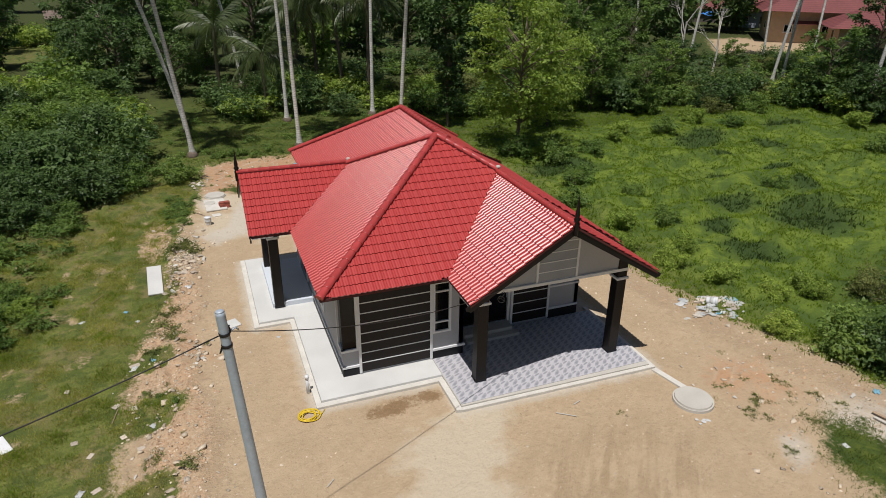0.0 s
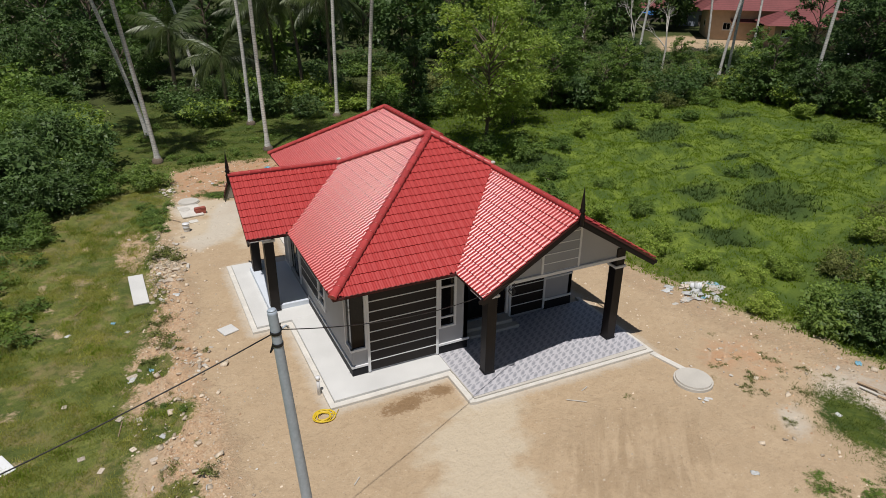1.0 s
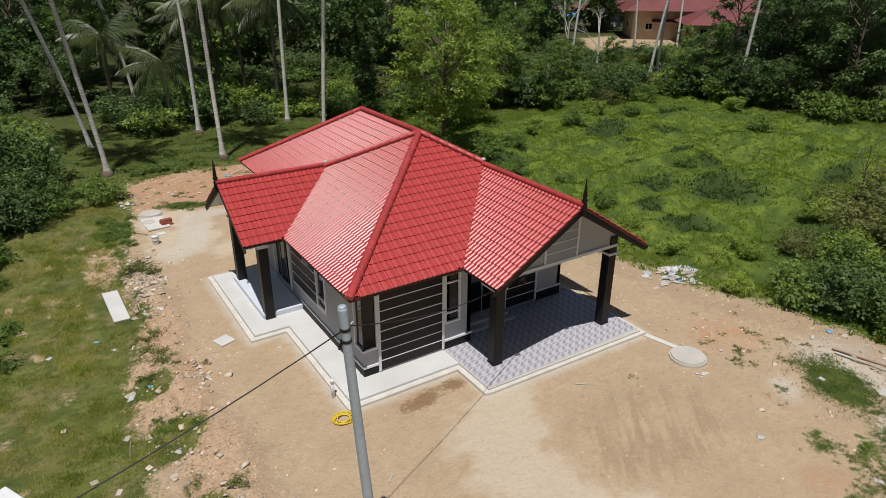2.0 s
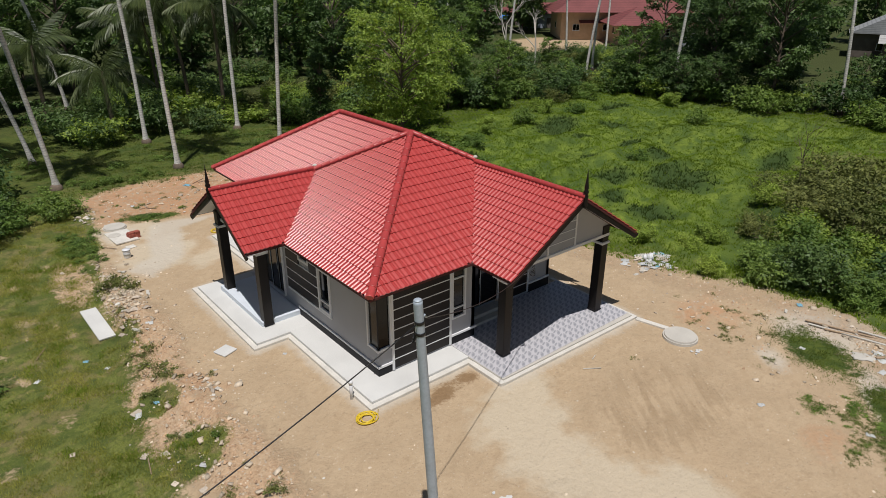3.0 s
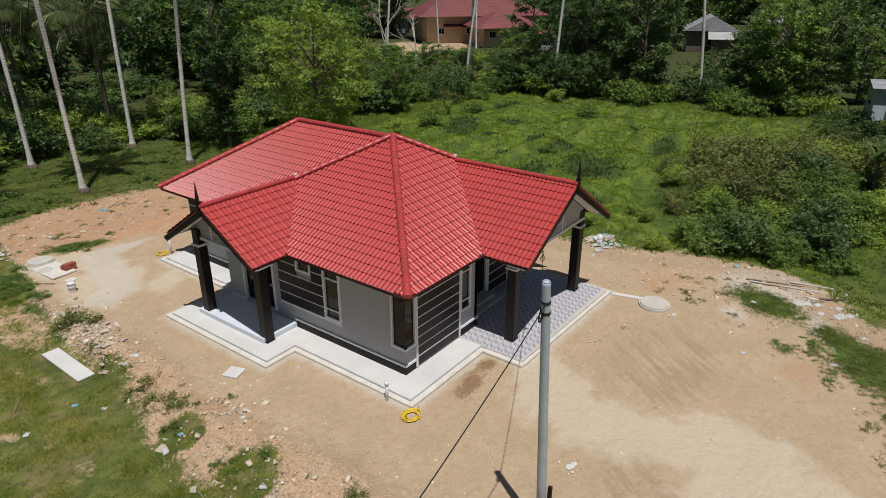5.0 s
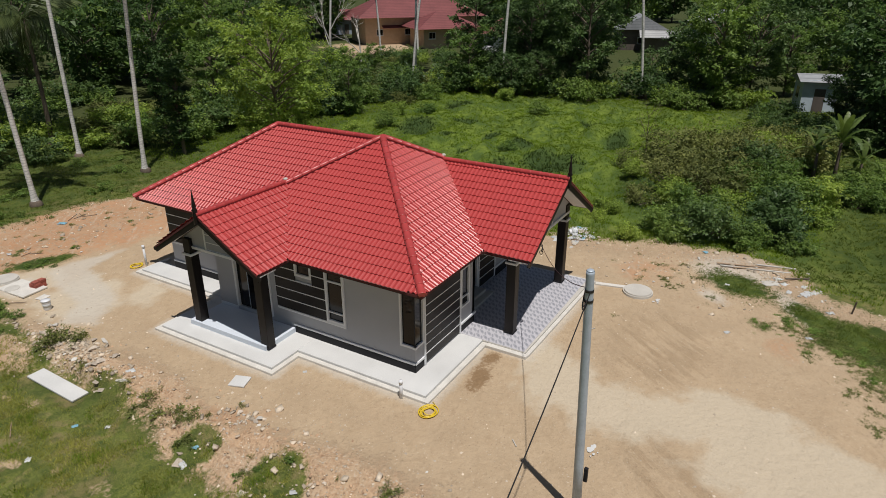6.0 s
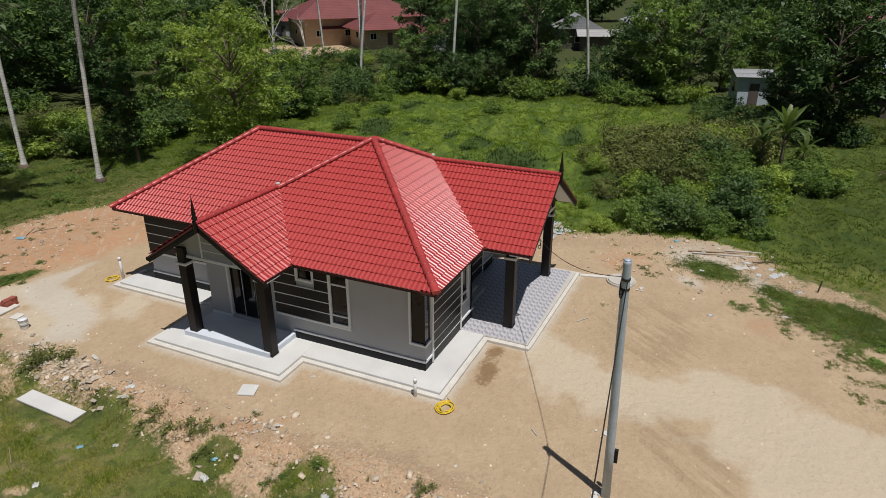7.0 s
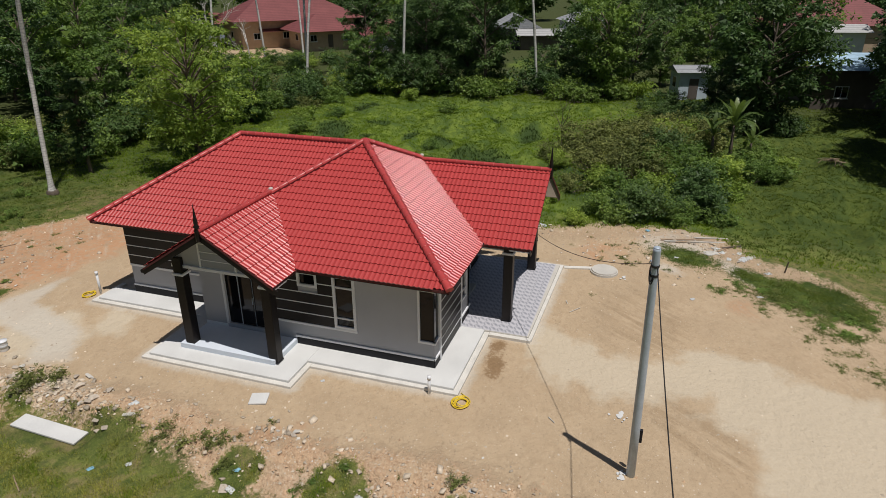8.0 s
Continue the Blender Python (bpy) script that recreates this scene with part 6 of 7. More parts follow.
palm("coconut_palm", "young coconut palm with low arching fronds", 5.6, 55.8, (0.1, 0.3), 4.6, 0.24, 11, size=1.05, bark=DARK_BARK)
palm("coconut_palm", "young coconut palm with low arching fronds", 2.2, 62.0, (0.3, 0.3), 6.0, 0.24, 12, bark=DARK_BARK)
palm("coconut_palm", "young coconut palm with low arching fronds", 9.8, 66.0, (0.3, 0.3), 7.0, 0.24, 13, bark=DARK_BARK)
for x, y, lx, ly, h, s in ((56.6, 51.6, 1.6, -1.8, 17, 20), (51.6, 37.1, 0.4, -0.9, 17, 21), (55.9, 23.4, -0.4, 1.9, 17, 22), (60.1, 53.5, 0.4, -0.4, 16, 23),
                           (66.4, 88.3, -0.8, 1.0, 18, 24), (57.5, 65.4, 1.5, -0.6, 17, 25), (59.9, 91.8, 0.5, 0.5, 17, 26), (70.0, 66.0, -0.8, 0.6, 15, 27), (74.0, 62.0, 0.6, 0.6, 15, 28)):
    palm("coconut_palm", PALE_PALM + " beyond the meadow", x, y, (lx, ly), h, 0.21, s)

# kinds of tree and bush, each shaped once
TREES = [
    make_tree("broadleaf_tree", "tall dark-leaved broadleaf tree in the wood", 10.5, 3.6, LEAF_DARK, DARK_BARK, 1, 7000, 0.238, 0.14, 28),
    make_tree("broadleaf_tree", "mid-green broadleaf tree with dense crown", 8.5, 3.2, LEAF_MID, DARK_BARK, 2, 6600, 0.226, 0.10, 26),
    make_tree("broadleaf_tree", "dark slender tree with narrow crown", 6.5, 0.8, LEAF_DARK, DARK_BARK, 3, 4000, 0.185, 0.18, 26),
    make_tree("broadleaf_tree", "mid-green tree with loose open crown", 11.5, 3.9, LEAF_MID, DARK_BARK, 4, 6200, 0.244, 0.25, 26),
    make_tree("broadleaf_tree", "broad dark tree with low crown", 7.0, 3.6, LEAF_DARK, DARK_BARK, 5, 6600, 0.238, 0.05, 28),
    make_tree("broadleaf_tree", "fresh yellow-green tree with airy spreading crown", 9.8, 4.4, LEAF_LIGHT, DARK_BARK, 6, 14000, 0.176, 0.20, 44, trunk=0.15),
    make_tree("broadleaf_tree", "dark broadleaf tree in the far wood", 12.0, 5.0, LEAF_DARK, DARK_BARK, 7, 1500, 0.70, 0.10, 22),
    make_tree("broadleaf_tree", "mid-green broadleaf tree in the far wood", 11.0, 4.6, LEAF_MID, DARK_BARK, 8, 1450, 0.68, 0.08, 22),
]
BUSHES = [
    make_bush("bush", "dense mid-green bush with small leaves", 1.8, 1.7, LEAF_MID, 1, 3200, 0.124, 14),
    make_bush("bush", "dense dark green bush with small leaves", 2.2, 2.0, LEAF_DARK, 2, 3200, 0.138, 14),
    make_bush("bush", "yellow-green leafy bush in full sun", 1.6, 1.5, LEAF_LIGHT, 3, 3000, 0.120, 13),
    make_bush("bush", "brownish straggling shrub with thin twigs", 1.6, 1.9, LEAF_BROWN, 4, 2900, 0.106, 13),
    make_bush("weed_clump", "low green weed clump growing in sand", 0.5, 0.55, LEAF_MID, 5, 480, 0.084, 12, "weeds about the yard", 0.26),
    make_bush("weed_clump", "low dull brown-green weed clump in sand", 0.4, 0.6, LEAF_BROWN, 6, 440, 0.078, 12, "weeds about the yard", 0.24),
    make_bush("bush", "mid-green undergrowth bush below the trees", 1.9, 1.8, LEAF_MID, 7, 1500, 0.172, 13),
    make_bush("bush", "dark green undergrowth bush below the trees", 2.3, 2.1, LEAF_DARK, 8, 1500, 0.188, 13),
    make_bush("bush", "yellow-green undergrowth bush below the trees", 1.7, 1.6, LEAF_LIGHT, 9, 1450, 0.164, 13),
]
PLACED = set()
gp = random.Random(21)


def put(kind, x, y, s=1.0, tall=1.0):
    """Sets the first specimen of a kind in place, and copies of it after that."""
    m = pose(x, y, gz(x, y) - 0.05, 0, 0, gp.uniform(0, 360))
    if kind.name not in PLACED:
        PLACED.add(kind.name)
        kind.scale = (s, s, s * tall)
        kind.matrix_basis = m @ Matrix.Diagonal((s, s, s * tall, 1))
        return kind
    keep = kind.scale.copy()
    kind.scale = (s, s, s * tall)
    ob = copy_thing(kind, m)
    kind.scale = keep
    return ob


REST = {}


def put_rest(kind, x, y, s=1.0, tall=1.0, name="undergrowth"):
    """Growth that nobody could count: the leaves of a bush added to one joined mesh for its leaf colour."""
    leaves = next(c for c in kind.children if c.name.startswith("foliage")).data
    V = np.empty(len(leaves.vertices) * 3, np.float32)
    leaves.vertices.foreach_get("co", V)
    a = gp.uniform(0, 6.283)
    V = V.reshape(-1, 3) * (s, s, s * tall) @ np.array(((math.cos(a), math.sin(a), 0), (-math.sin(a), math.cos(a), 0), (0, 0, 1)))
    F = np.empty(len(leaves.polygons) * 3, np.int32)
    leaves.polygons.foreach_get("vertices", F)
    REST.setdefault((name, leaves.materials[0].name), [leaves.materials[0], []])[1].append((V + (x, y, gz(x, y) - 0.05), F.reshape(-1, 3)))


# the big pale tree behind the house, and a narrow dark one by it
put(TREES[5], 20.8, 39.4, 1.0)
put(TREES[5], 25.6, 43.8, 0.72)
put(TREES[2], 18.2, 46.4, 1.0)
put(TREES[2], 21.5, 52.5, 0.9)

# wood on the west side: dark trees at the back, a field of shrubs before them
for x, y, k, s in ((-7.8, 78.0, 0, 1.15), (-3.6, 71.0, 0, 1.1), (-11.5, 86.0, 0, 1.0), (-6.2, 67.0, 4, 0.95), (0.3, 69.0, 1, 0.95), (1.8, 78.0, 0, 1.1), (-1.6, 63.0, 4, 0.75), (-19.0, 84.0, 0, 1.0), (-23.5, 97.0, 0, 1.0),
                   (-23.0, 41.0, 4, 0.8), (-29.0, 58.0, 0, 1.0), (-34.0, 66.0, 0, 1.0), (-9.6, 71.0, 4, 0.8)):
    put(TREES[k], x, y, s)
for _ in range(76):
    x, y = gp.uniform(-17, -3.4), gp.uniform(38.5, 62)
    if x > -4.0 - 0.10 * abs(y - 46):
        continue
    put_rest(BUSHES[gp.choice((0, 2, 1, 0, 1, 0))], x, y, gp.choice((0.6, 0.8, 1.0, 1.2, 1.5)) * gp.uniform(0.8, 1.2), gp.uniform(0.7, 1.1))
for _ in range(30):
    put_rest(BUSHES[gp.choice((6, 8, 7, 6))], gp.uniform(-27, -8), gp.uniform(62, 118), gp.uniform(1.0, 2.2), gp.uniform(0.6, 1.0))
for x, y, k, s in ((-9.5, 37.0, 1, 1.1), (-8.0, 36.4, 1, 1.1), (-6.4, 37.2, 1, 1.1), (-5.0, 37.3, 1, 0.9), (-4.0, 38.6, 0, 0.9), (-4.8, 40.6, 1, 1.1), (-4.6, 43.0, 0, 1.1), (-4.4, 46.0, 2, 1.0), (-1.3, 39.3, 0, 0.78), (-2.2, 40.6, 0, 0.5),
                   (-7.2, 39.4, 1, 1.3), (-9.2, 40.4, 1, 1.3), (-11.4, 39.2, 1, 1.3), (-6.0, 42.0, 2, 1.2), (-13.0, 37.0, 1, 1.3), (-6.9, 34.8, 0, 0.7), (-8.6, 34.2, 1, 0.8),
                   (-7.2, 25.6, 2, 0.5), (-7.9, 27.0, 0, 0.55), (-8.4, 24.4, 0, 0.7), (-9.6, 26.2, 0, 0.9), (-11.0, 29.8, 1, 1.1), (-11.2, 33.0, 1, 1.1), (-10.4, 35.2, 1, 1.0), (-9.4, 22.0, 2, 0.7)):
    put(BUSHES[k], x, y, s)
put(TREES[4], -10.9, 27.4, 0.7)
for _ in range(46):
    x, y = gp.uniform(-11, -6.2), gp.uniform(22, 36.5)
    if x < -6.2 - 0.9 * math.sin(y * 0.9):
        put(BUSHES[gp.choice((4, 4, 5))], x, y, gp.uniform(0.9, 1.9), gp.uniform(0.6, 0.9))
for _ in range(30):
    put(BUSHES[4], gp.gauss(-1.75, 0.5), gp.gauss(34.4, 1.2), gp.uniform(0.4, 0.9), 0.7)
for _ in range(16):
    put(BUSHES[4], gp.uniform(0.4, 5.0), gp.gauss(43.6, 0.35), gp.uniform(0.6, 1.0))
for _ in range(9):
    put(BUSHES[4], gp.gauss(-2.4, 0.5), gp.gauss(18.2, 0.5), gp.uniform(0.25, 0.45), 0.5)

for _ in range(26):
    put_rest(BUSHES[gp.choice((6, 7, 6, 8, 3))], gp.uniform(59, 76), gp.uniform(55, 64), gp.uniform(0.6, 1.0))

# wood behind the house, to the north and north-east
for x, y, k, s in ((7.0, 75, 0, 1.1), (28.0, 54, 1, 0.8), (30.0, 64, 0, 1.0), (33.0, 56, 1, 0.9), (36.0, 52, 1, 0.8),
                   (38.0, 60, 3, 0.9), (40.0, 48, 1, 0.6), (44.0, 54, 4, 0.62), (46.0, 62, 1, 0.9), (12.0, 80, 0, 1.1), (26.0, 80, 0, 1.1), (4.0, 84, 3, 1.1), (36.0, 74, 0, 1.1), (44.0, 72, 3, 1.0),
                   (52.0, 74, 0, 1.0), (31.5, 47.0, 1, 0.7), (18, 90, 0, 1.2), (32, 92, 0, 1.2), (46, 90, 0, 1.2), (58, 84, 0, 1.0), (52.0, 60.0, 4, 0.5), (35.0, 44.5, 1, 0.55)):
    put(TREES[k], x, y, s)
for _ in range(30):
    put_rest(BUSHES[gp.choice((8, 6, 6, 7, 7, 3))], gp.uniform(8, 27), gp.uniform(54, 72), gp.uniform(0.8, 1.5), gp.uniform(0.6, 1.0))
# wood east of the meadow, with gaps through which the houses show
for x, y, k, s in ((54.5, 28.8, 0, 1.15), (57.0, 31.4, 0, 1.05), (54.8, 16.3, 1, 1.2), (57.0, 18.6, 4, 0.95), (57.5, 13.6, 0, 0.9), (44.4, 2.6, 4, 1.4), (53.0, 5.6, 4, 0.62), (48.4, 3.2, 0, 1.25), (49.2, 1.2, 3, 1.1),
                   (57.5, 36.4, 0, 0.9), (50.6, 40.6, 1, 0.78), (53.6, 40.0, 4, 0.7), (50.6, 35.6, 4, 0.62), (52.4, 33.0, 4, 0.6), (66.0, 48.0, 0, 1.0), (58.5, 35.5, 0, 1.0), (54.0, 45.0, 4, 0.5), (56.0, 57.0, 1, 0.45),
                   (53.0, -9.6, 0, 1.1), (60.0, -14.0, 0, 1.2), (50.0, -12.0, 0, 1.1), (44.5, -10.0, 0, 0.95), (45.0, -8.2, 0, 1.15), (48.6, -8.8, 0, 1.15), (36.0, -7.2, 0, 1.05), (40.0, -11.5, 0, 1.0), (32.5, -6.4, 0, 1.0), (39.0, -7.0, 4, 1.0), (38.0, -8.8, 0, 1.1), (25.0, -9.0, 0, 0.9), (62.0, 24.0, 4, 0.6),
                   (62.0, 40.0, 4, 1.2), (70.0, 42.0, 0, 0.9), (78.0, 46.0, 7, 0.8), (74.0, 36.0, 4, 1.2), (66.0, 19.0, 4, 1.2), (72.0, 16.0, 1, 1.1), (64.0, 11.0, 1, 0.9), (70.0, 6.0, 1, 1.0), (78.0, 2.0, 6, 0.9), (72.0, -18.0, 6, 1.0),
                   (84.0, 14.0, 6, 0.9), (96.0, 20.0, 7, 0.9), (108.0, 47.0, 6, 0.9), (98.0, 50.0, 6, 0.9), (108.0, 60.0, 7, 1.0), (104.0, 78.0, 6, 1.0), (96.0, 98.0, 7, 1.0), (58.0, 88.0, 6, 0.8), (62.0, 76.0, 6, 0.8), (80.0, 96.0, 6, 0.9),
                   (116.0, 10.0, 6, 1.1), (104.0, 2.0, 7, 1.0), (92.0, -20.0, 6, 1.1), (126.0, -8.0, 6, 1.2), (126.0, 26.0, 7, 1.2), (122.0, 44.0, 6, 1.2), (118.0, 76.0, 6, 1.2), (120.0, 100.0, 7, 1.2), (90.0, 8.0, 6, 0.8),
                   (8.0, 80.0, 6, 0.9), (-2.0, 84.0, 6, 0.9), (20.0, 78.0, 6, 0.9), (40.0, 82.0, 6, 0.9), (52.0, 82.0, 7, 0.9), (34.0, 68.0, 7, 0.8), (46.0, 68.0, 6, 0.7), (28.0, 72.0, 6, 0.8), (14.0, 74.0, 7, 0.8)):
    put(TREES[k], x, y, s)
for k in range(48):
    a = gp.uniform(-0.3, 1.15)
    r = gp.uniform(112, 200)
    put(TREES[gp.choice((6, 6, 7))], -5 + r * math.cos(a), 10 + r * math.sin(a), gp.uniform(1.0, 1.5))
for k in range(32):
    a = gp.uniform(1.1, 2.2)
    r = gp.uniform(85, 170)
    x, y = r * math.cos(a), r * math.sin(a)
    if abs(x + 0.158 * y) > 9 or y > 135:
        put(TREES[gp.choice((6, 6, 7))], x, y, gp.uniform(1.0, 1.5))

# undergrowth along the wood's edge
for _ in range(74):
    t = gp.random()
    x, y = 17 + 34 * t, 52 - 8 * t + gp.uniform(-3, 9)
    put(BUSHES[gp.choice((6, 7, 7, 8, 6, 3))], x, y, gp.uniform(0.6, 1.4))
for _ in range(64):
    t = gp.random()
    x, y = 50 + 6 * gp.random() + 3 * t, 46 - 44 * t
    if 4.5 < y < 11.5:
        x -= 5.5
    if y < 13:
        x -= 2.0
    put(BUSHES[gp.choice((6, 7)) if y < 13 else gp.choice((6, 7, 7, 8, 6, 7))], x, y, gp.uniform(0.7, 1.5) if y > 13 else gp.uniform(0.4, 0.75))
for _ in range(44):
    put_rest(BUSHES[gp.choice((4, 5, 4))], gp.uniform(-2, 15), gp.uniform(43.5, 54), gp.uniform(0.6, 1.4), gp.uniform(0.5, 0.9))
for _ in range(26):
    put_rest(BUSHES[gp.choice((6, 7, 8, 7))], gp.uniform(1, 17), gp.uniform(52, 66), gp.uniform(0.6, 1.3))
for x, y, k, s in ((52.5, 45.0, 3, 1.3), (49.5, 46.0, 3, 1.1), (55.0, 43.0, 3, 1.2), (50.5, 42.0, 0, 0.8), (43.2, 29.3, 0, 0.75), (47.8, 35.0, 2, 0.8), (31.3, 26.8, 0, 0.5),
                   (33.0, 39.0, 0, 0.7), (30.0, 40.5, 2, 0.7), (28.0, 38.5, 2, 0.55), (37.0, 41.0, 2, 0.9), (39.5, 39.0, 0, 0.7), (41.0, 43.0, 3, 0.9), (44.0, 42.0, 0, 1.0),
                   (22.0, 36.0, 0, 0.9), (20.0, 38.0, 0, 0.8), (25.0, 36.5, 0, 0.7), (56.0, 33.0, 0, 0.6)):
    put(BUSHES[k], x, y, s)
# thicket between yard and meadow on the east
for x, y, k, s in ((18.6, 14.2, 2, 0.5), (19.8, 12.6, 0, 0.8), (20.6, 11.0, 1, 0.9), (21.6, 13.0, 0, 0.8), (22.6, 10.4, 2, 1.0), (20.4, 9.2, 0, 0.7), (21.8, 8.2, 1, 0.9), (23.4, 12.0, 0, 1.0), (23.6, 8.0, 1, 1.1),
                   (25.0, 10.0, 2, 1.1), (25.6, 13.4, 2, 0.95), (27.0, 11.4, 3, 1.3), (28.4, 14.0, 3, 1.2), (30.0, 12.4, 3, 1.6), (31.4, 15.4, 3, 1.3), (33.0, 13.4, 3, 1.7), (31.6, 17.6, 3, 0.9), (34.8, 15.6, 3, 1.3), (35.4, 10.6, 3, 1.5), (28.8, 16.6, 2, 0.7), (29.6, 4.6, 0, 0.8), (30.4, 5.8, 2, 0.7), (31.0, 3.4, 0, 0.9), (32.6, 2.6, 2, 0.7), (31.8, 5.2, 0, 0.8), (35.6, 7.6, 3, 1.25), (37.4, 7.2, 3, 1.4), (38.6, 9.0, 3, 1.3), (34.4, 9.2, 3, 1.2), (33.6, 4.0, 0, 0.8), (29.0, 10.0, 0, 1.2), (31.0, 9.0, 0, 1.1),
                   (27.0, 8.0, 0, 1.2), (29.0, 6.6, 2, 1.1), (33.0, 10.4, 1, 1.1), (35.0, 12.0, 3, 1.2), (34.6, 8.4, 0, 1.1), (36.8, 9.6, 2, 1.2), (37.0, 14.0, 3, 1.1), (24.4, 15.4, 3, 0.7), (22.4, 16.4, 2, 0.55), (20.6, 16.6, 2, 0.45),
                   (19.6, 18.4, 2, 0.54), (18.6, 20.4, 2, 0.54), (17.8, 22.6, 2, 0.54), (20.4, 21.4, 2, 0.48), (19.2, 25.0, 2, 0.61), (21.8, 24.6, 0, 0.48), (18.6, 28.4, 0, 0.61), (20.6, 31.0, 0, 0.61), (23.0, 29.0, 0, 0.41),
                   (41.4, 8.0, 1, 0.9), (42.4, 4.0, 1, 0.9), (43.0, 6.0, 1, 1.0), (42.6, 1.0, 1, 0.9), (32.0, 5.0, 0, 0.9), (25.0, 6.4, 2, 0.8), (21.0, 7.0, 0, 0.6), (45.0, 8.0, 1, 1.0), (48.0, 10.0, 1, 1.0), (41.0, 12.0, 3, 1.1)):
    put(BUSHES[k], x, y, 1.07 * s)
# weeds in the yard and along its edges
for _ in range(8):
    x, y = gp.gauss(-2.0, 0.6), gp.gauss(gp.choice((16, 19.5, 22.8, 25.5)), 0.7)
    if not (-3.3 < x < -1.9 and 25.6 < y < 28.7):
        put(BUSHES[5], x, y, gp.uniform(0.3, 0.8), gp.uniform(0.5, 1.0))
for _ in range(30):
    put(BUSHES[5], gp.uniform(13.0, 18.0), gp.uniform(4.5, 13.5), gp.uniform(0.2, 0.5), 0.7)
for _ in range(34):
    put_rest(BUSHES[5], gp.uniform(5.5, 13.5), gp.choice((gp.uniform(4, 13.8), gp.uniform(5, 12))), gp.uniform(0.12, 0.25), 0.5, "weeds")
for _ in range(26):
    put(BUSHES[gp.choice((4, 4, 5))], *gp.choice(((gp.uniform(1, 12), gp.uniform(41.6, 43.2)), (gp.gauss(2.4, 0.8), gp.gauss(36.4, 0.3)))), gp.uniform(0.3, 0.6), 0.6)
for _ in range(80):
    f = gp.random()
    put_rest(BUSHES[5], 12.4 - 5.0 * f + gp.gauss(0, 0.7), 5.0 - 2.6 * f + gp.gauss(0, 0.7), gp.uniform(0.3, 0.8), 0.35, "weeds")
for _ in range(22):
    f = gp.random()
    put_rest(BUSHES[gp.choice((5, 5, 4))], 12.4 - 3.0 * f + gp.gauss(0, 0.9), 3.4 - 1.8 * f + gp.gauss(0, 0.6), gp.uniform(0.3, 0.8), 0.4, "weeds")
for _ in range(30):
    put(BUSHES[5], gp.gauss(14.6, 1.3), gp.gauss(11.4, 1.3), gp.uniform(0.12, 0.42), 0.6)
for _ in range(64):
    f = gp.random()
    put_rest(BUSHES[gp.choice((5, 5, 4))], 13.4 - 3.4 * f + gp.gauss(0, 0.6), 7.4 - 4.6 * f + gp.gauss(0, 0.6), gp.uniform(0.3, 0.85), 0.35, "weeds")
for _ in range(56):
    put(BUSHES[gp.choice((5, 5, 4))], gp.uniform(0.0, 9.5), gp.uniform(36.2, 41.6), gp.uniform(0.15, 0.55), 0.6)
for _ in range(12):
    put(BUSHES[5], gp.gauss(-1.5, 0.45), gp.uniform(14, 29), gp.uniform(0.15, 0.4), gp.uniform(0.6, 1.1))
for x, y, s in ((-1.9, 22.0, 1.0), (-1.7, 21.6, 0.8), (-1.78, 24.6, 0.5), (-2.4, 18.6, 0.4), (-2.0, 18.9, 0.35), (-1.15, 28.5, 1.1), (-1.3, 28.9, 1.5), (-1.45, 29.3, 1.0), (-2.5, 20.9, 0.7), (-1.9, 22.6, 0.8), (-1.6, 23.4, 0.7)):
    put(BUSHES[5], x, y, s)


for (name, _), (mat, heap) in REST.items():
    at, vs, fs = 0, [], []
    for V, F in heap:
        vs.append(V)
        fs.append(F + at)
        at += len(V)
    tagged(raw(name, np.vstack(vs), np.vstack(fs), mat), "dense tangled green undergrowth below the trees" if name == "undergrowth" else "thin straggling weeds on trodden sand", name, kind="stuff")


def bare_tree(x, y, height, seed, mat=GREY_BARK, girth=0.13):
    """A dead, bleached tree of forking branches."""
    g = np.random.RandomState(seed)
    t = thing("dead_tree", "bare dead tree with thin forking branches", "tree", (x, y, gz(x, y)))
    wood = []

    def grow(p, d, length, r, depth):
        q = p + d * length
        m = (p + q) / 2 + g.uniform(-0.1, 0.1, 3) * length * 0.5
        wood.append((np.array([p, m, q]), np.array([r, r * 0.85, r * 0.6])))
        if depth:
            for _ in range(3 if depth > 1 else 2):
                e = d + g.uniform(-0.8, 0.8, 3) + np.array((0, 0, 0.1))
                e /= np.linalg.norm(e)
                grow(p + (q - p) * g.uniform(0.55, 1.0), e, length * g.uniform(0.45, 0.75), r * 0.5, depth - 1)

    grow(np.array((0, 0, -0.1)), np.array((0.05, 0.05, 1.0)), height * 0.55, girth, 4)
    limbs(wood, mat, "bare_crown", t)


def twig_heap(x, y, r, count, seed):
    g = np.random.RandomState(seed)
    t = thing("brushwood_heap", "small heap of cut brown twigs on the lawn", "brushwood", (x, y, gz(x, y)))
    for k in range(count):
        a, q, h = g.uniform(0, 6.28), r * g.rand(), 0.03 + 0.25 * g.rand()
        c, u = np.array((q * math.cos(a), q * math.sin(a), h * (1 - q / r))), g.uniform(0, 6.28)
        e = np.array((math.cos(u), math.sin(u), g.uniform(-0.05, 0.15))) * g.uniform(0.3, 0.7)
        tube_part("twig", [c - e, c + (0, 0, 0.04), c + e], [0.022, 0.018, 0.01], WOOD, t, 5)


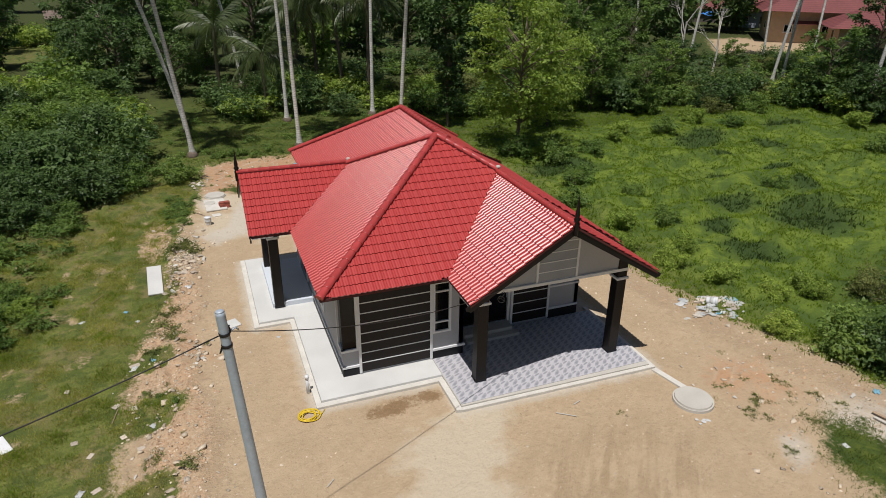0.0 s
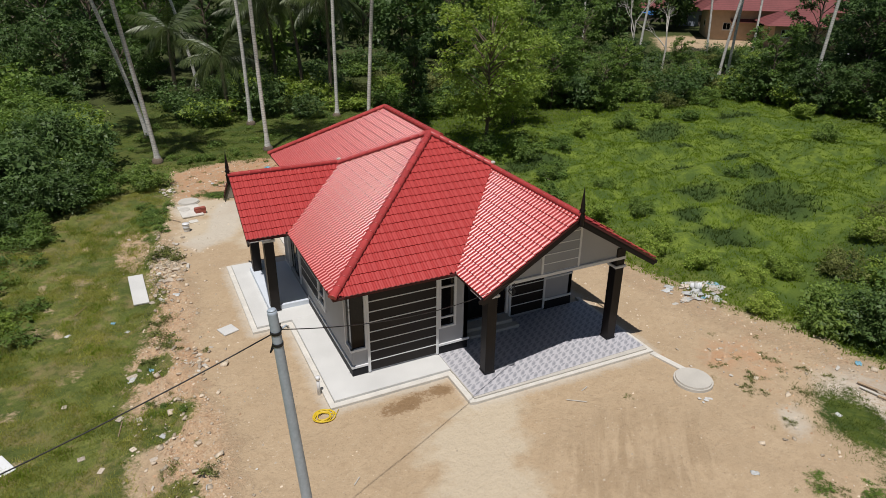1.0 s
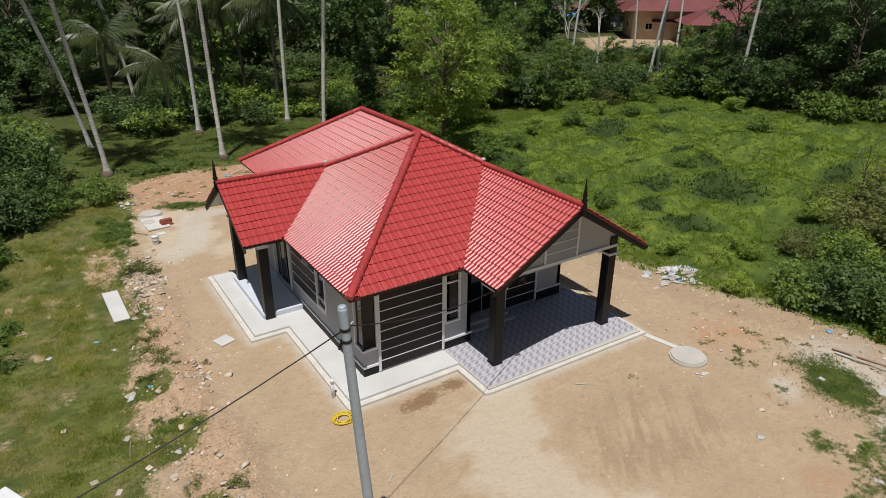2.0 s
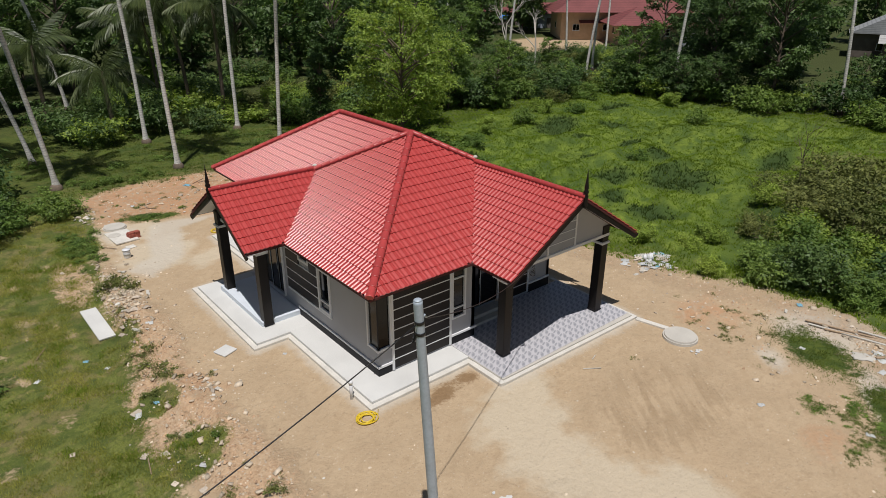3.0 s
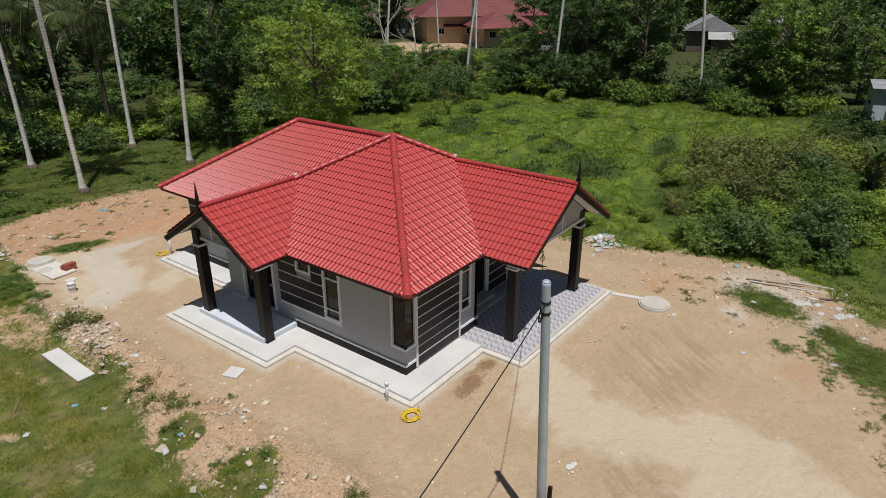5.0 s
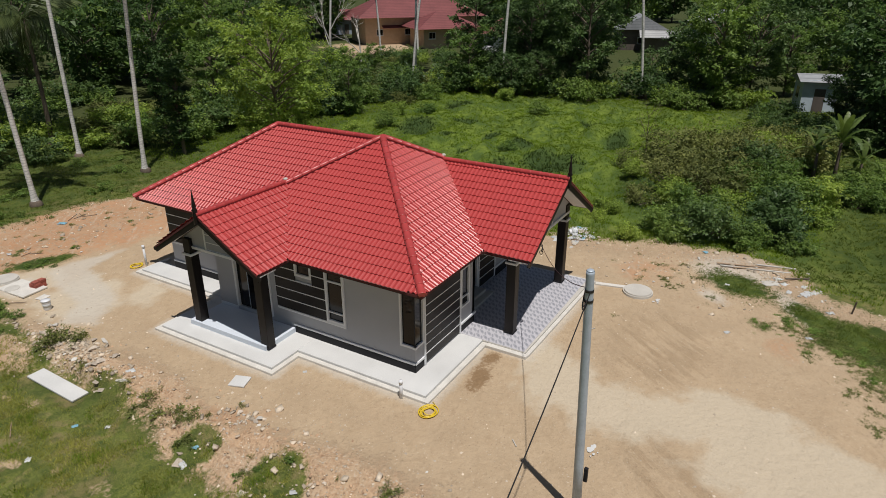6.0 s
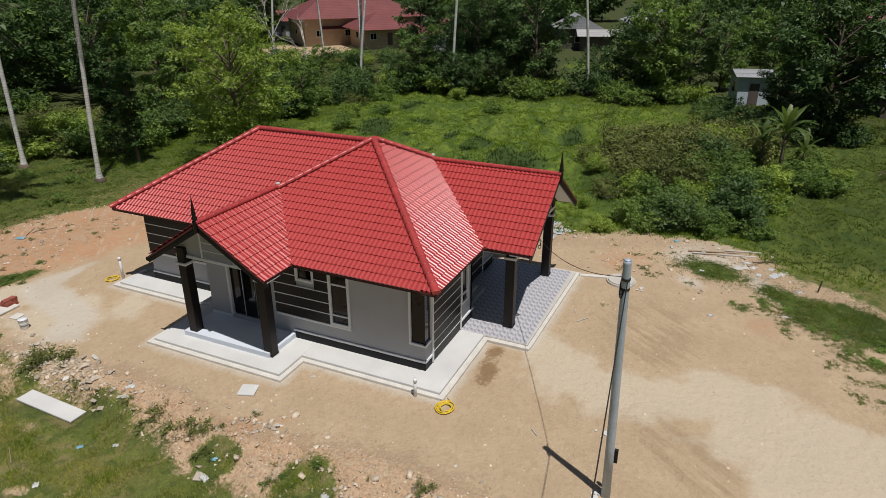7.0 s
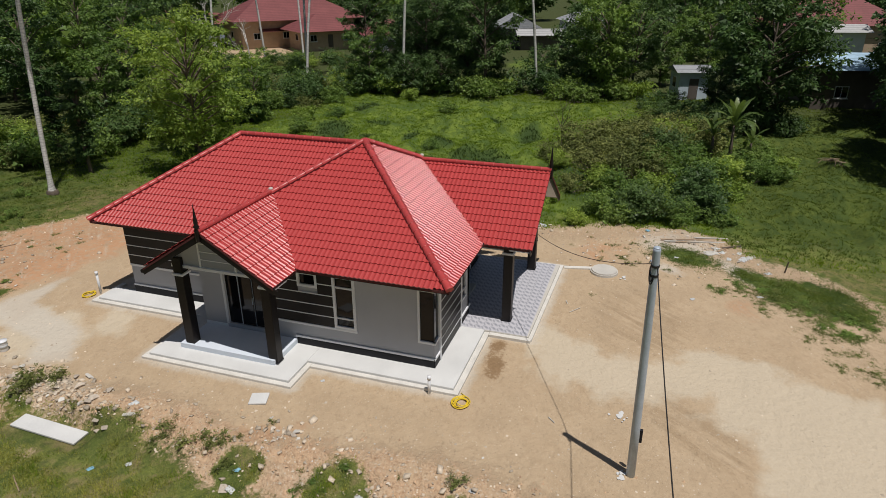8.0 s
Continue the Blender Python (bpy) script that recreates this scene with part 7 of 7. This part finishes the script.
bm = bevelled(box(bmesh.new(), -0.025, 0.025, -0.025, 0.025, -0.15, 0.55), 0.006)
post = part("wooden_post", bm, DARK_BARK)
post.matrix_world = pose(15.28, 4.69, gz(15.28, 4.69), 4, -5, 20)
tagged(post, "short dark wooden post standing at the lawn edge", "post")
twig_heap(34.2, -0.7, 0.75, 26, 5)
bare_tree(52.0, 60.5, 10, 3)
bare_tree(54.5, 58.0, 8, 4)
bare_tree(34.2, 17.4, 3.8, 6, DARK_BARK, 0.05)


def broad_leaf(length, width, bow, seed):
    """A long bowed blade on a stalk, with a raised midrib."""
    t = np.linspace(0, 1, 11)
    w = 0.05 + width * np.sin(np.pi * np.clip((t - 0.18) / 0.84, 0, 1)) ** 0.6
    a = 1.15 - 2.1 * bow * t ** 1.3
    x, z = np.cumsum(np.cos(a)) * length / 11, np.cumsum(np.sin(a)) * length / 11
    x, z = x - x[0], z - z[0]
    low = z - 0.10 * w
    V = np.concatenate([np.stack([x, w / 2, low], -1), np.stack([x, 0 * t, z], -1), np.stack([x, -w / 2, low], -1)])
    F = []
    g = np.random.RandomState(seed)
    for side in (0, 22):
        for i in range(10):
            torn = 0.35 * (g.rand() < 0.45) * (V[side + i + 1] - V[side + i]) + np.array((0, 0, -0.10 * g.rand() * width))
            V = np.vstack([V, V[side + i] + (0, 0, -0.06 * g.rand() * width), V[side + i + 1] - torn])
            F.append((len(V) - 2, len(V) - 1, 11 + i + 1, 11 + i) if not side else (11 + i, 11 + i + 1, len(V) - 1, len(V) - 2))
    return V, np.array(F)


def leafy(name, label, category, x, y, count, length, width, stem, seed, mat, bow=0.55):
    g = random.Random(seed)
    t = thing(name, label, category, (x, y, gz(x, y)))
    tube_part("stem", [(0, 0, -0.1), (0.05, 0, stem * 0.5), (0.08, 0.03, stem)], [0.13, 0.11, 0.07], DARK_BARK, t, 8)
    for k in range(count):
        f = k / count
        V, F = broad_leaf(length * g.uniform(0.8, 1.1), width, bow * (0.35 + 1.1 * f) * g.uniform(0.8, 1.25), k)
        ob = raw("leaf", V, F, mat, t, smooth=True)
        ob.matrix_local = pose(0.08, 0.03, stem - 0.05, 0, -22 * (1 - f) + 18 * f + g.uniform(-6, 6), k * 137.5)


leafy("banana_plant", "tall banana plant with long upright torn leaves", "plant", 33.0, 5.8, 17, 2.6, 0.34, 3.0, 1, BANANA, 0.8)
leafy("banana_plant", "banana plant with long arching torn leaves", "plant", 33.9, 6.9, 9, 2.1, 0.30, 1.9, 7, BANANA, 0.9)
leafy("banana_plant", "small banana plant with bright leaves", "plant", 33.4, 4.5, 9, 1.7, 0.26, 1.5, 2, BANANA, 0.9)
leafy("banana_plant", "banana plant with long upright torn leaves", "plant", 72.0, 24.0, 8, 2.2, 0.45, 1.8, 6, BANANA, 0.9)
for k, (x, y) in enumerate(((53.6, 18.3), (54.2, 19.4), (53.0, 17.3))):
    leafy("elephant_ear_plant", "large-leaved plant with broad dark shiny leaves", "plant", x, y, 8, 1.2, 0.9, 0.9, 3 + k, LEAF_DARK, 0.9)


def blades(name, x, y, height, width, per, mat, label, seed, lean=0.5):
    """Tufts of narrow blades on the ground: stuff that nobody could count."""
    g = np.random.RandomState(seed)
    n = len(x) * per
    X, Y = np.repeat(x, per) + g.normal(0, 0.05 + height * 0.12, n), np.repeat(y, per) + g.normal(0, 0.05 + height * 0.12, n)
    Z = ground_z(X, Y)
    h = height * g.uniform(0.5, 1.3, n)
    a, b = g.uniform(0, 6.28, n), g.uniform(0, 6.28, n)
    L = lean * g.uniform(0.2, 1.2, n) * h
    w = width * g.uniform(0.6, 1.3, n)
    root = np.stack([X, Y, Z - 0.01], -1)
    off = np.stack([np.cos(a) * w, np.sin(a) * w, 0 * w], -1)
    tip = root + np.stack([np.cos(b) * L, np.sin(b) * L, h], -1)
    V = np.stack([root - off, root + off, tip], 1).reshape(-1, 3)
    F = np.arange(3 * n).reshape(-1, 3)
    tagged(raw(name, V, F, mat), label, "grass", kind="stuff")


def spots(n, x0, x1, y0, y1, seed, test):
    g = np.random.RandomState(seed)
    x, y = g.uniform(x0, x1, n), g.uniform(y0, y1, n)
    k = test(x, y, g)
    return x[k], y[k]


def turf_here(x, y, g):
    d = depth(x, y)
    p = smoothstep(-d, -0.3, 1.4) * np.clip(0.45 + 0.7 * lumps(x, y, 3.0, 31) + 0.7 * lumps(x, y, 1.1, 32), 0.03, 1)
    return (g.rand(len(x)) < p) & ~((np.abs(x + 2.54) < 0.45) & (np.abs(y - 27.15) < 1.3))


x, y = spots(92000, -10, -0.8, 6, 40, 1, turf_here)
blades("short_grass", x, y, 0.08, 0.010, 5, BLADE, "short rough grass beside the yard", 2, 0.9)
x, y = spots(26000, -10, -2.0, 6, 36, 21, lambda x, y, g: turf_here(x, y, g) & (lumps(x, y, 0.9, 36) > 0.25) & (lumps(x, y, 4.0, 37) > -0.4))
blades("tufted_grass", x, y, 0.13, 0.012, 5, BLADE_FIELD, "brighter taller tufts in the rough grass", 22, 0.8)
x, y = spots(9000, -3.5, 16, 40.5, 52, 3, turf_here)
blades("short_grass", x, y, 0.09, 0.014, 5, LAWN, "short rough grass behind the yard", 4)
x, y = spots(74000, 16.5, 57, -12, 50, 5, lambda x, y, g: (inside(x, y, YARD) < 0.1) & (g.rand(len(x)) < np.clip(0.75 + 0.4 * lumps(x, y, 6, 33), 0.15, 1) * np.clip(1 - 4 * sedges(x, y), 0.05, 1)))
k = (y > 6.5 + lumps(x, y, 5, 41)) | (x < 17.5)
blades("meadow_grass", x[k], y[k], 0.14, 0.024, 5, BLADE_FIELD, "soft bright meadow grass", 6, 0.9)
blades("lawn_grass", x[~k], y[~k], 0.10, 0.024, 6, LAWN, "short darker green lawn grass", 16, 0.9)
x, y = spots(5200, 8, 19, -6, 14, 7, lambda x, y, g: g.rand(len(x)) < smoothstep(-inside(x, y, YARD), -0.7, 0.4) * np.clip(0.5 + lumps(x, y, 2, 34), 0.1, 1))
blades("short_grass", x, y, 0.09, 0.010, 6, LAWN, "straggling grass at the yard edge", 8, 0.9)
x, y = spots(9000, -0.5, 18, 41.5, 62, 9, lambda x, y, g: g.rand(len(x)) < 0.6 + 0.4 * lumps(x, y, 4, 35))
blades("short_grass", x, y, 0.10, 0.016, 5, LAWN, "grass under the palms", 10)
x, y = spots(16000, 18, 46, 8, 42, 11, lambda x, y, g: (g.rand(len(x)) < 2.2 * sedges(x, y)))
blades("dark_sedge", x, y, 0.20, 0.035, 5, SEDGE, "low dark green sedge in the meadow", 12, 0.8)
x, y = spots(22000, 8, 17.5, -1.0, 11, 13, lambda x, y, g: g.rand(len(x)) < (0.35 + 0.9 * LAWNS(x, y)) * np.clip(0.8 + 1.2 * lumps(x, y, 1.0, 44), 0.05, 1))
blades("short_grass", x, y, 0.085, 0.009, 5, LAWN, "dull tufted grass patches in the sand", 14, 1.0)


# ---- houses beyond the trees ----
def mat_roof(name, c):
    return material(name, c, rough=0.6, vary=0.22, grain=3, blotch=0.35, bump=0.1, rings=1.3, wobble=0.15)


# FAR_RED is dulled: the shade on the far roofs is part of its colour
FAR_RED, FAR_ZINC, FAR_BLUE = mat_roof("old_red_roof", (0.19, 0.058, 0.056)), mat_roof("zinc_roof", (0.30, 0.31, 0.32)), mat_roof("blue_zinc_roof", (0.33, 0.47, 0.58))
PALE_ZINC, RUSTY = mat_roof("pale_zinc_roof", (0.40, 0.40, 0.39)), mat_roof("rusty_zinc_roof", (0.20, 0.15, 0.12))
# cream lowered to carry the trees' shade on the walls
CREAM = material("cream_wall", (0.50, 0.37, 0.26), rough=0.8, vary=0.15)
WHITE_WALL = material("whitewash", (0.62, 0.64, 0.66), rough=0.8, vary=0.12)
BOARD_WALL = material("dark_timber_wall", (0.12, 0.10, 0.085), rough=0.8, vary=0.3)
TARP = material("blue_tarpaulin", (0.06, 0.24, 0.62), rough=0.5, vary=0.1)
GREY_WALL = material("grey_blue_wall", (0.30, 0.34, 0.40), rough=0.8, vary=0.12)
BLUE_WALL = material("pale_blue_wall", (0.52, 0.60, 0.66), rough=0.8, vary=0.15)


def far_house(name, x, y, w, d, h, yaw, roof_mat, wall_mat, label, rise=0.5, hip=True, over=0.7, windows=3, base=None):
    """A small dwelling: four walls, a hipped or gabled roof with ribs, windows with panes and sills, and a door."""
    t = thing(name, label, "house", (x, y, gz(x, y) if base is None else base), yaw=yaw)
    bm = bmesh.new()
    for q in ((-w / 2, w / 2, -d / 2, -d / 2 + 0.15), (-w / 2, w / 2, d / 2 - 0.15, d / 2), (-w / 2, -w / 2 + 0.15, -d / 2 + 0.15, d / 2 - 0.15), (w / 2 - 0.15, w / 2, -d / 2 + 0.15, d / 2 - 0.15)):
        box(bm, *q, -0.9, h)
    part("wall", bm, wall_mat, t)
    W, D = w / 2 + over, d / 2 + over
    top = h + rise * D
    e = h - 0.12
    run = D * 0.95 if hip else 0.0
    A, B = (-W + run, 0, top), (W - run, 0, top)
    bm = bmesh.new()
    c = [bm.verts.new(p) for p in ((-W, -D, e), (W, -D, e), (W, D, e), (-W, D, e))]
    a, b = bm.verts.new(A), bm.verts.new(B)
    bm.faces.new((c[0], c[1], b, a))
    bm.faces.new((c[2], c[3], a, b))
    bm.faces.new((c[1], c[2], b))
    bm.faces.new((c[3], c[0], a))
    bm.faces.new(c[::-1])
    part("roof", bm, roof_mat, t)
    for s in (-1, 1):
        for k in range(windows):
            u = -w / 2 + w * (k + 0.5) / windows
            if k == windows // 2 and s == -1:
                o = part("door", box(bmesh.new(), u - 0.45, u + 0.45, s * d / 2 - 0.03, s * d / 2 + 0.03, 0, 2.05), BOARD_WALL, t)
                part("handle", box(bmesh.new(), u + 0.33, u + 0.38, s * d / 2 + s * 0.03, s * d / 2 + s * 0.07, 1.0, 1.05), STEEL, o)
            else:
                win = part("window", box(bmesh.new(), u - 0.6, u + 0.6, s * d / 2 - 0.03, s * d / 2 + 0.03, 1.0, 2.1), WHITE, t)
                part("pane", box(bmesh.new(), u - 0.52, u - 0.03, s * d / 2 - 0.045, s * d / 2 + 0.045, 1.08, 2.02), GLASS, win)
                part("pane", box(bmesh.new(), u + 0.03, u + 0.52, s * d / 2 - 0.045, s * d / 2 + 0.045, 1.08, 2.02), GLASS, win)
                part("sill", box(bmesh.new(), u - 0.68, u + 0.68, s * d / 2 - 0.08, s * d / 2 + 0.08, 0.93, 0.998), WHITE, win)
    for s in (-1, 1):
        win = part("window", box(bmesh.new(), s * w / 2 - 0.03, s * w / 2 + 0.03, -0.6, 0.6, 1.0, 2.1), WHITE, t)
        part("pane", box(bmesh.new(), s * w / 2 - 0.045, s * w / 2 + 0.045, -0.52, 0.52, 1.08, 2.02), GLASS, win)
    return t


red_house = far_house("village_house", 97, 78, 21, 12, 4.2, -40, FAR_RED, CREAM, "village house with red hipped roof and cream walls", 0.5, over=1.7, windows=4, base=1.0)
far_house("village_house", 91, 68, 9, 8, 2.8, -40, FAR_RED, CREAM, "low red-roofed wing of a village house", 0.45, over=1.5, base=1.0)
far_house("village_house", 90, 55, 8, 7, 3.0, -60, FAR_RED, WHITE_WALL, "small red-roofed house with pale walls", 0.5)
far_house("village_house", 104, 36.5, 7, 7, 3.4, 20, FAR_ZINC, BOARD_WALL, "timber house with grey zinc gable roof", 0.5, hip=False)
far_house("lean_to", 101, 31.5, 7, 6, 2.5, -72, PALE_ZINC, BOARD_WALL, "low shed with pale zinc roof", 0.2, hip=False, windows=1)
far_house("village_house", 104, 112, 12, 9, 2.8, -45, FAR_RED, BOARD_WALL, "timber house with dull red roof", 0.45)
far_house("village_house", 107, -13.0, 19, 11, 4.6, -80, FAR_RED, CREAM, "village house with red roof and cream walls", 0.55)
far_house("shed", 57.8, 8.1, 2.9, 3.2, 2.8, -75, FAR_ZINC, BLUE_WALL, "weathered pale blue shed with zinc roof", 0.2, hip=False, windows=1, over=0.4)
far_house("lean_to", 93, -12.2, 5.0, 4, 4.4, -80, PALE_ZINC, WHITE_WALL, "small white outhouse with pale roof", 0.3, hip=False, windows=1)
far_house("village_house", 59.0, -7.0, 10, 7, 3.7, -80, FAR_BLUE, BOARD_WALL, "low dark house with pale blue zinc roof", 0.25, hip=False, windows=2)
far_house("village_house", 108, 24, 9, 8, 4.5, -70, FAR_ZINC, WHITE_WALL, "white two-window house far off", 0.4)
far_house("hut", -17.2, 128, 7, 5, 2.0, 10, RUSTY, BOARD_WALL, "old hut with rusty zinc roof among trees", 0.3, hip=False)
far_house("village_house", 112, 92, 12, 9, 3.0, -45, FAR_RED, CREAM, "village house with red hipped roof and cream walls", 0.5)
far_house("village_house", 104, 100, 9, 7, 3.0, -45, FAR_RED, GREY_WALL, "grey-blue walled house with red roof", 0.45)
far_house("carport", 95.5, 69.0, 3.6, 3.0, 2.0, -30, PALE_ZINC, BOARD_WALL, "small carport with pale sheet roof", 0.3, hip=False, windows=1)
# verandah and window awning of the large red-roofed house
bm = bmesh.new()
prism(bm, [(-1.0, -6.0, 3.0), (-1.0, -8.6, 2.35), (-1.0, -8.6, 2.25), (-1.0, -6.0, 2.88)], (7.5, 0, 0))
part("verandah_roof", bm, FAR_RED, red_house)
for x in (-0.8, 1.6, 4.0, 6.3):
    part("post", box(bmesh.new(), x - 0.1, x + 0.1, -8.5, -8.3, -0.2, 2.3), CREAM, red_house)
bm = bmesh.new()
prism(bm, [(-7.5, -6.0, 2.75), (-7.5, -7.1, 2.35), (-7.5, -7.1, 2.28), (-7.5, -6.0, 2.66)], (4.2, 0, 0))
part("awning", bm, FAR_RED, red_house)
bm = box(bmesh.new(), -1.0, 6.5, -8.6, -6.0, -0.2, 0.35)
part("verandah_floor", bm, CREAM, red_house)
cover_sheet = crumpled("tarpaulin", 85.5, 56.2, 1.3, WHITE, "white tarpaulin thrown over a heap", "tarpaulin", 78)
cover_sheet.scale = (1.0, 1.0, 2.6)
tarp = crumpled("tarpaulin", 94.0, 103.5, 2.0, TARP, "bright blue tarpaulin stretched over a stall", "tarpaulin", 77)
tarp.location.z = 2.4


# ---- floor tiles of the car porch, one by one ----
porch = tagged(part("porch_tiling", box(bmesh.new(), 6.24, 12.78, 14.36, 17.86, 0.136, 0.144), KERB), "car porch floor of grey patterned tiles", "floor", kind="structure")
data = bpy.data.meshes.new("floor_tile")
bm = bevelled(box(bmesh.new(), -0.148, 0.148, -0.148, 0.148, 0, 0.012), 0.002)
bm.to_mesh(data)
bm.free()
data.materials.append(PORCH_TILE)
for i in range(22):
    for j in range(12):
        x, y = 6.24 + 0.15 + 0.2972 * i, 14.50 + 0.29 * j
        ob = new("floor_tile", data)
        ob.parent = porch
        ob.matrix_world = pose(x, y, 0.1442)
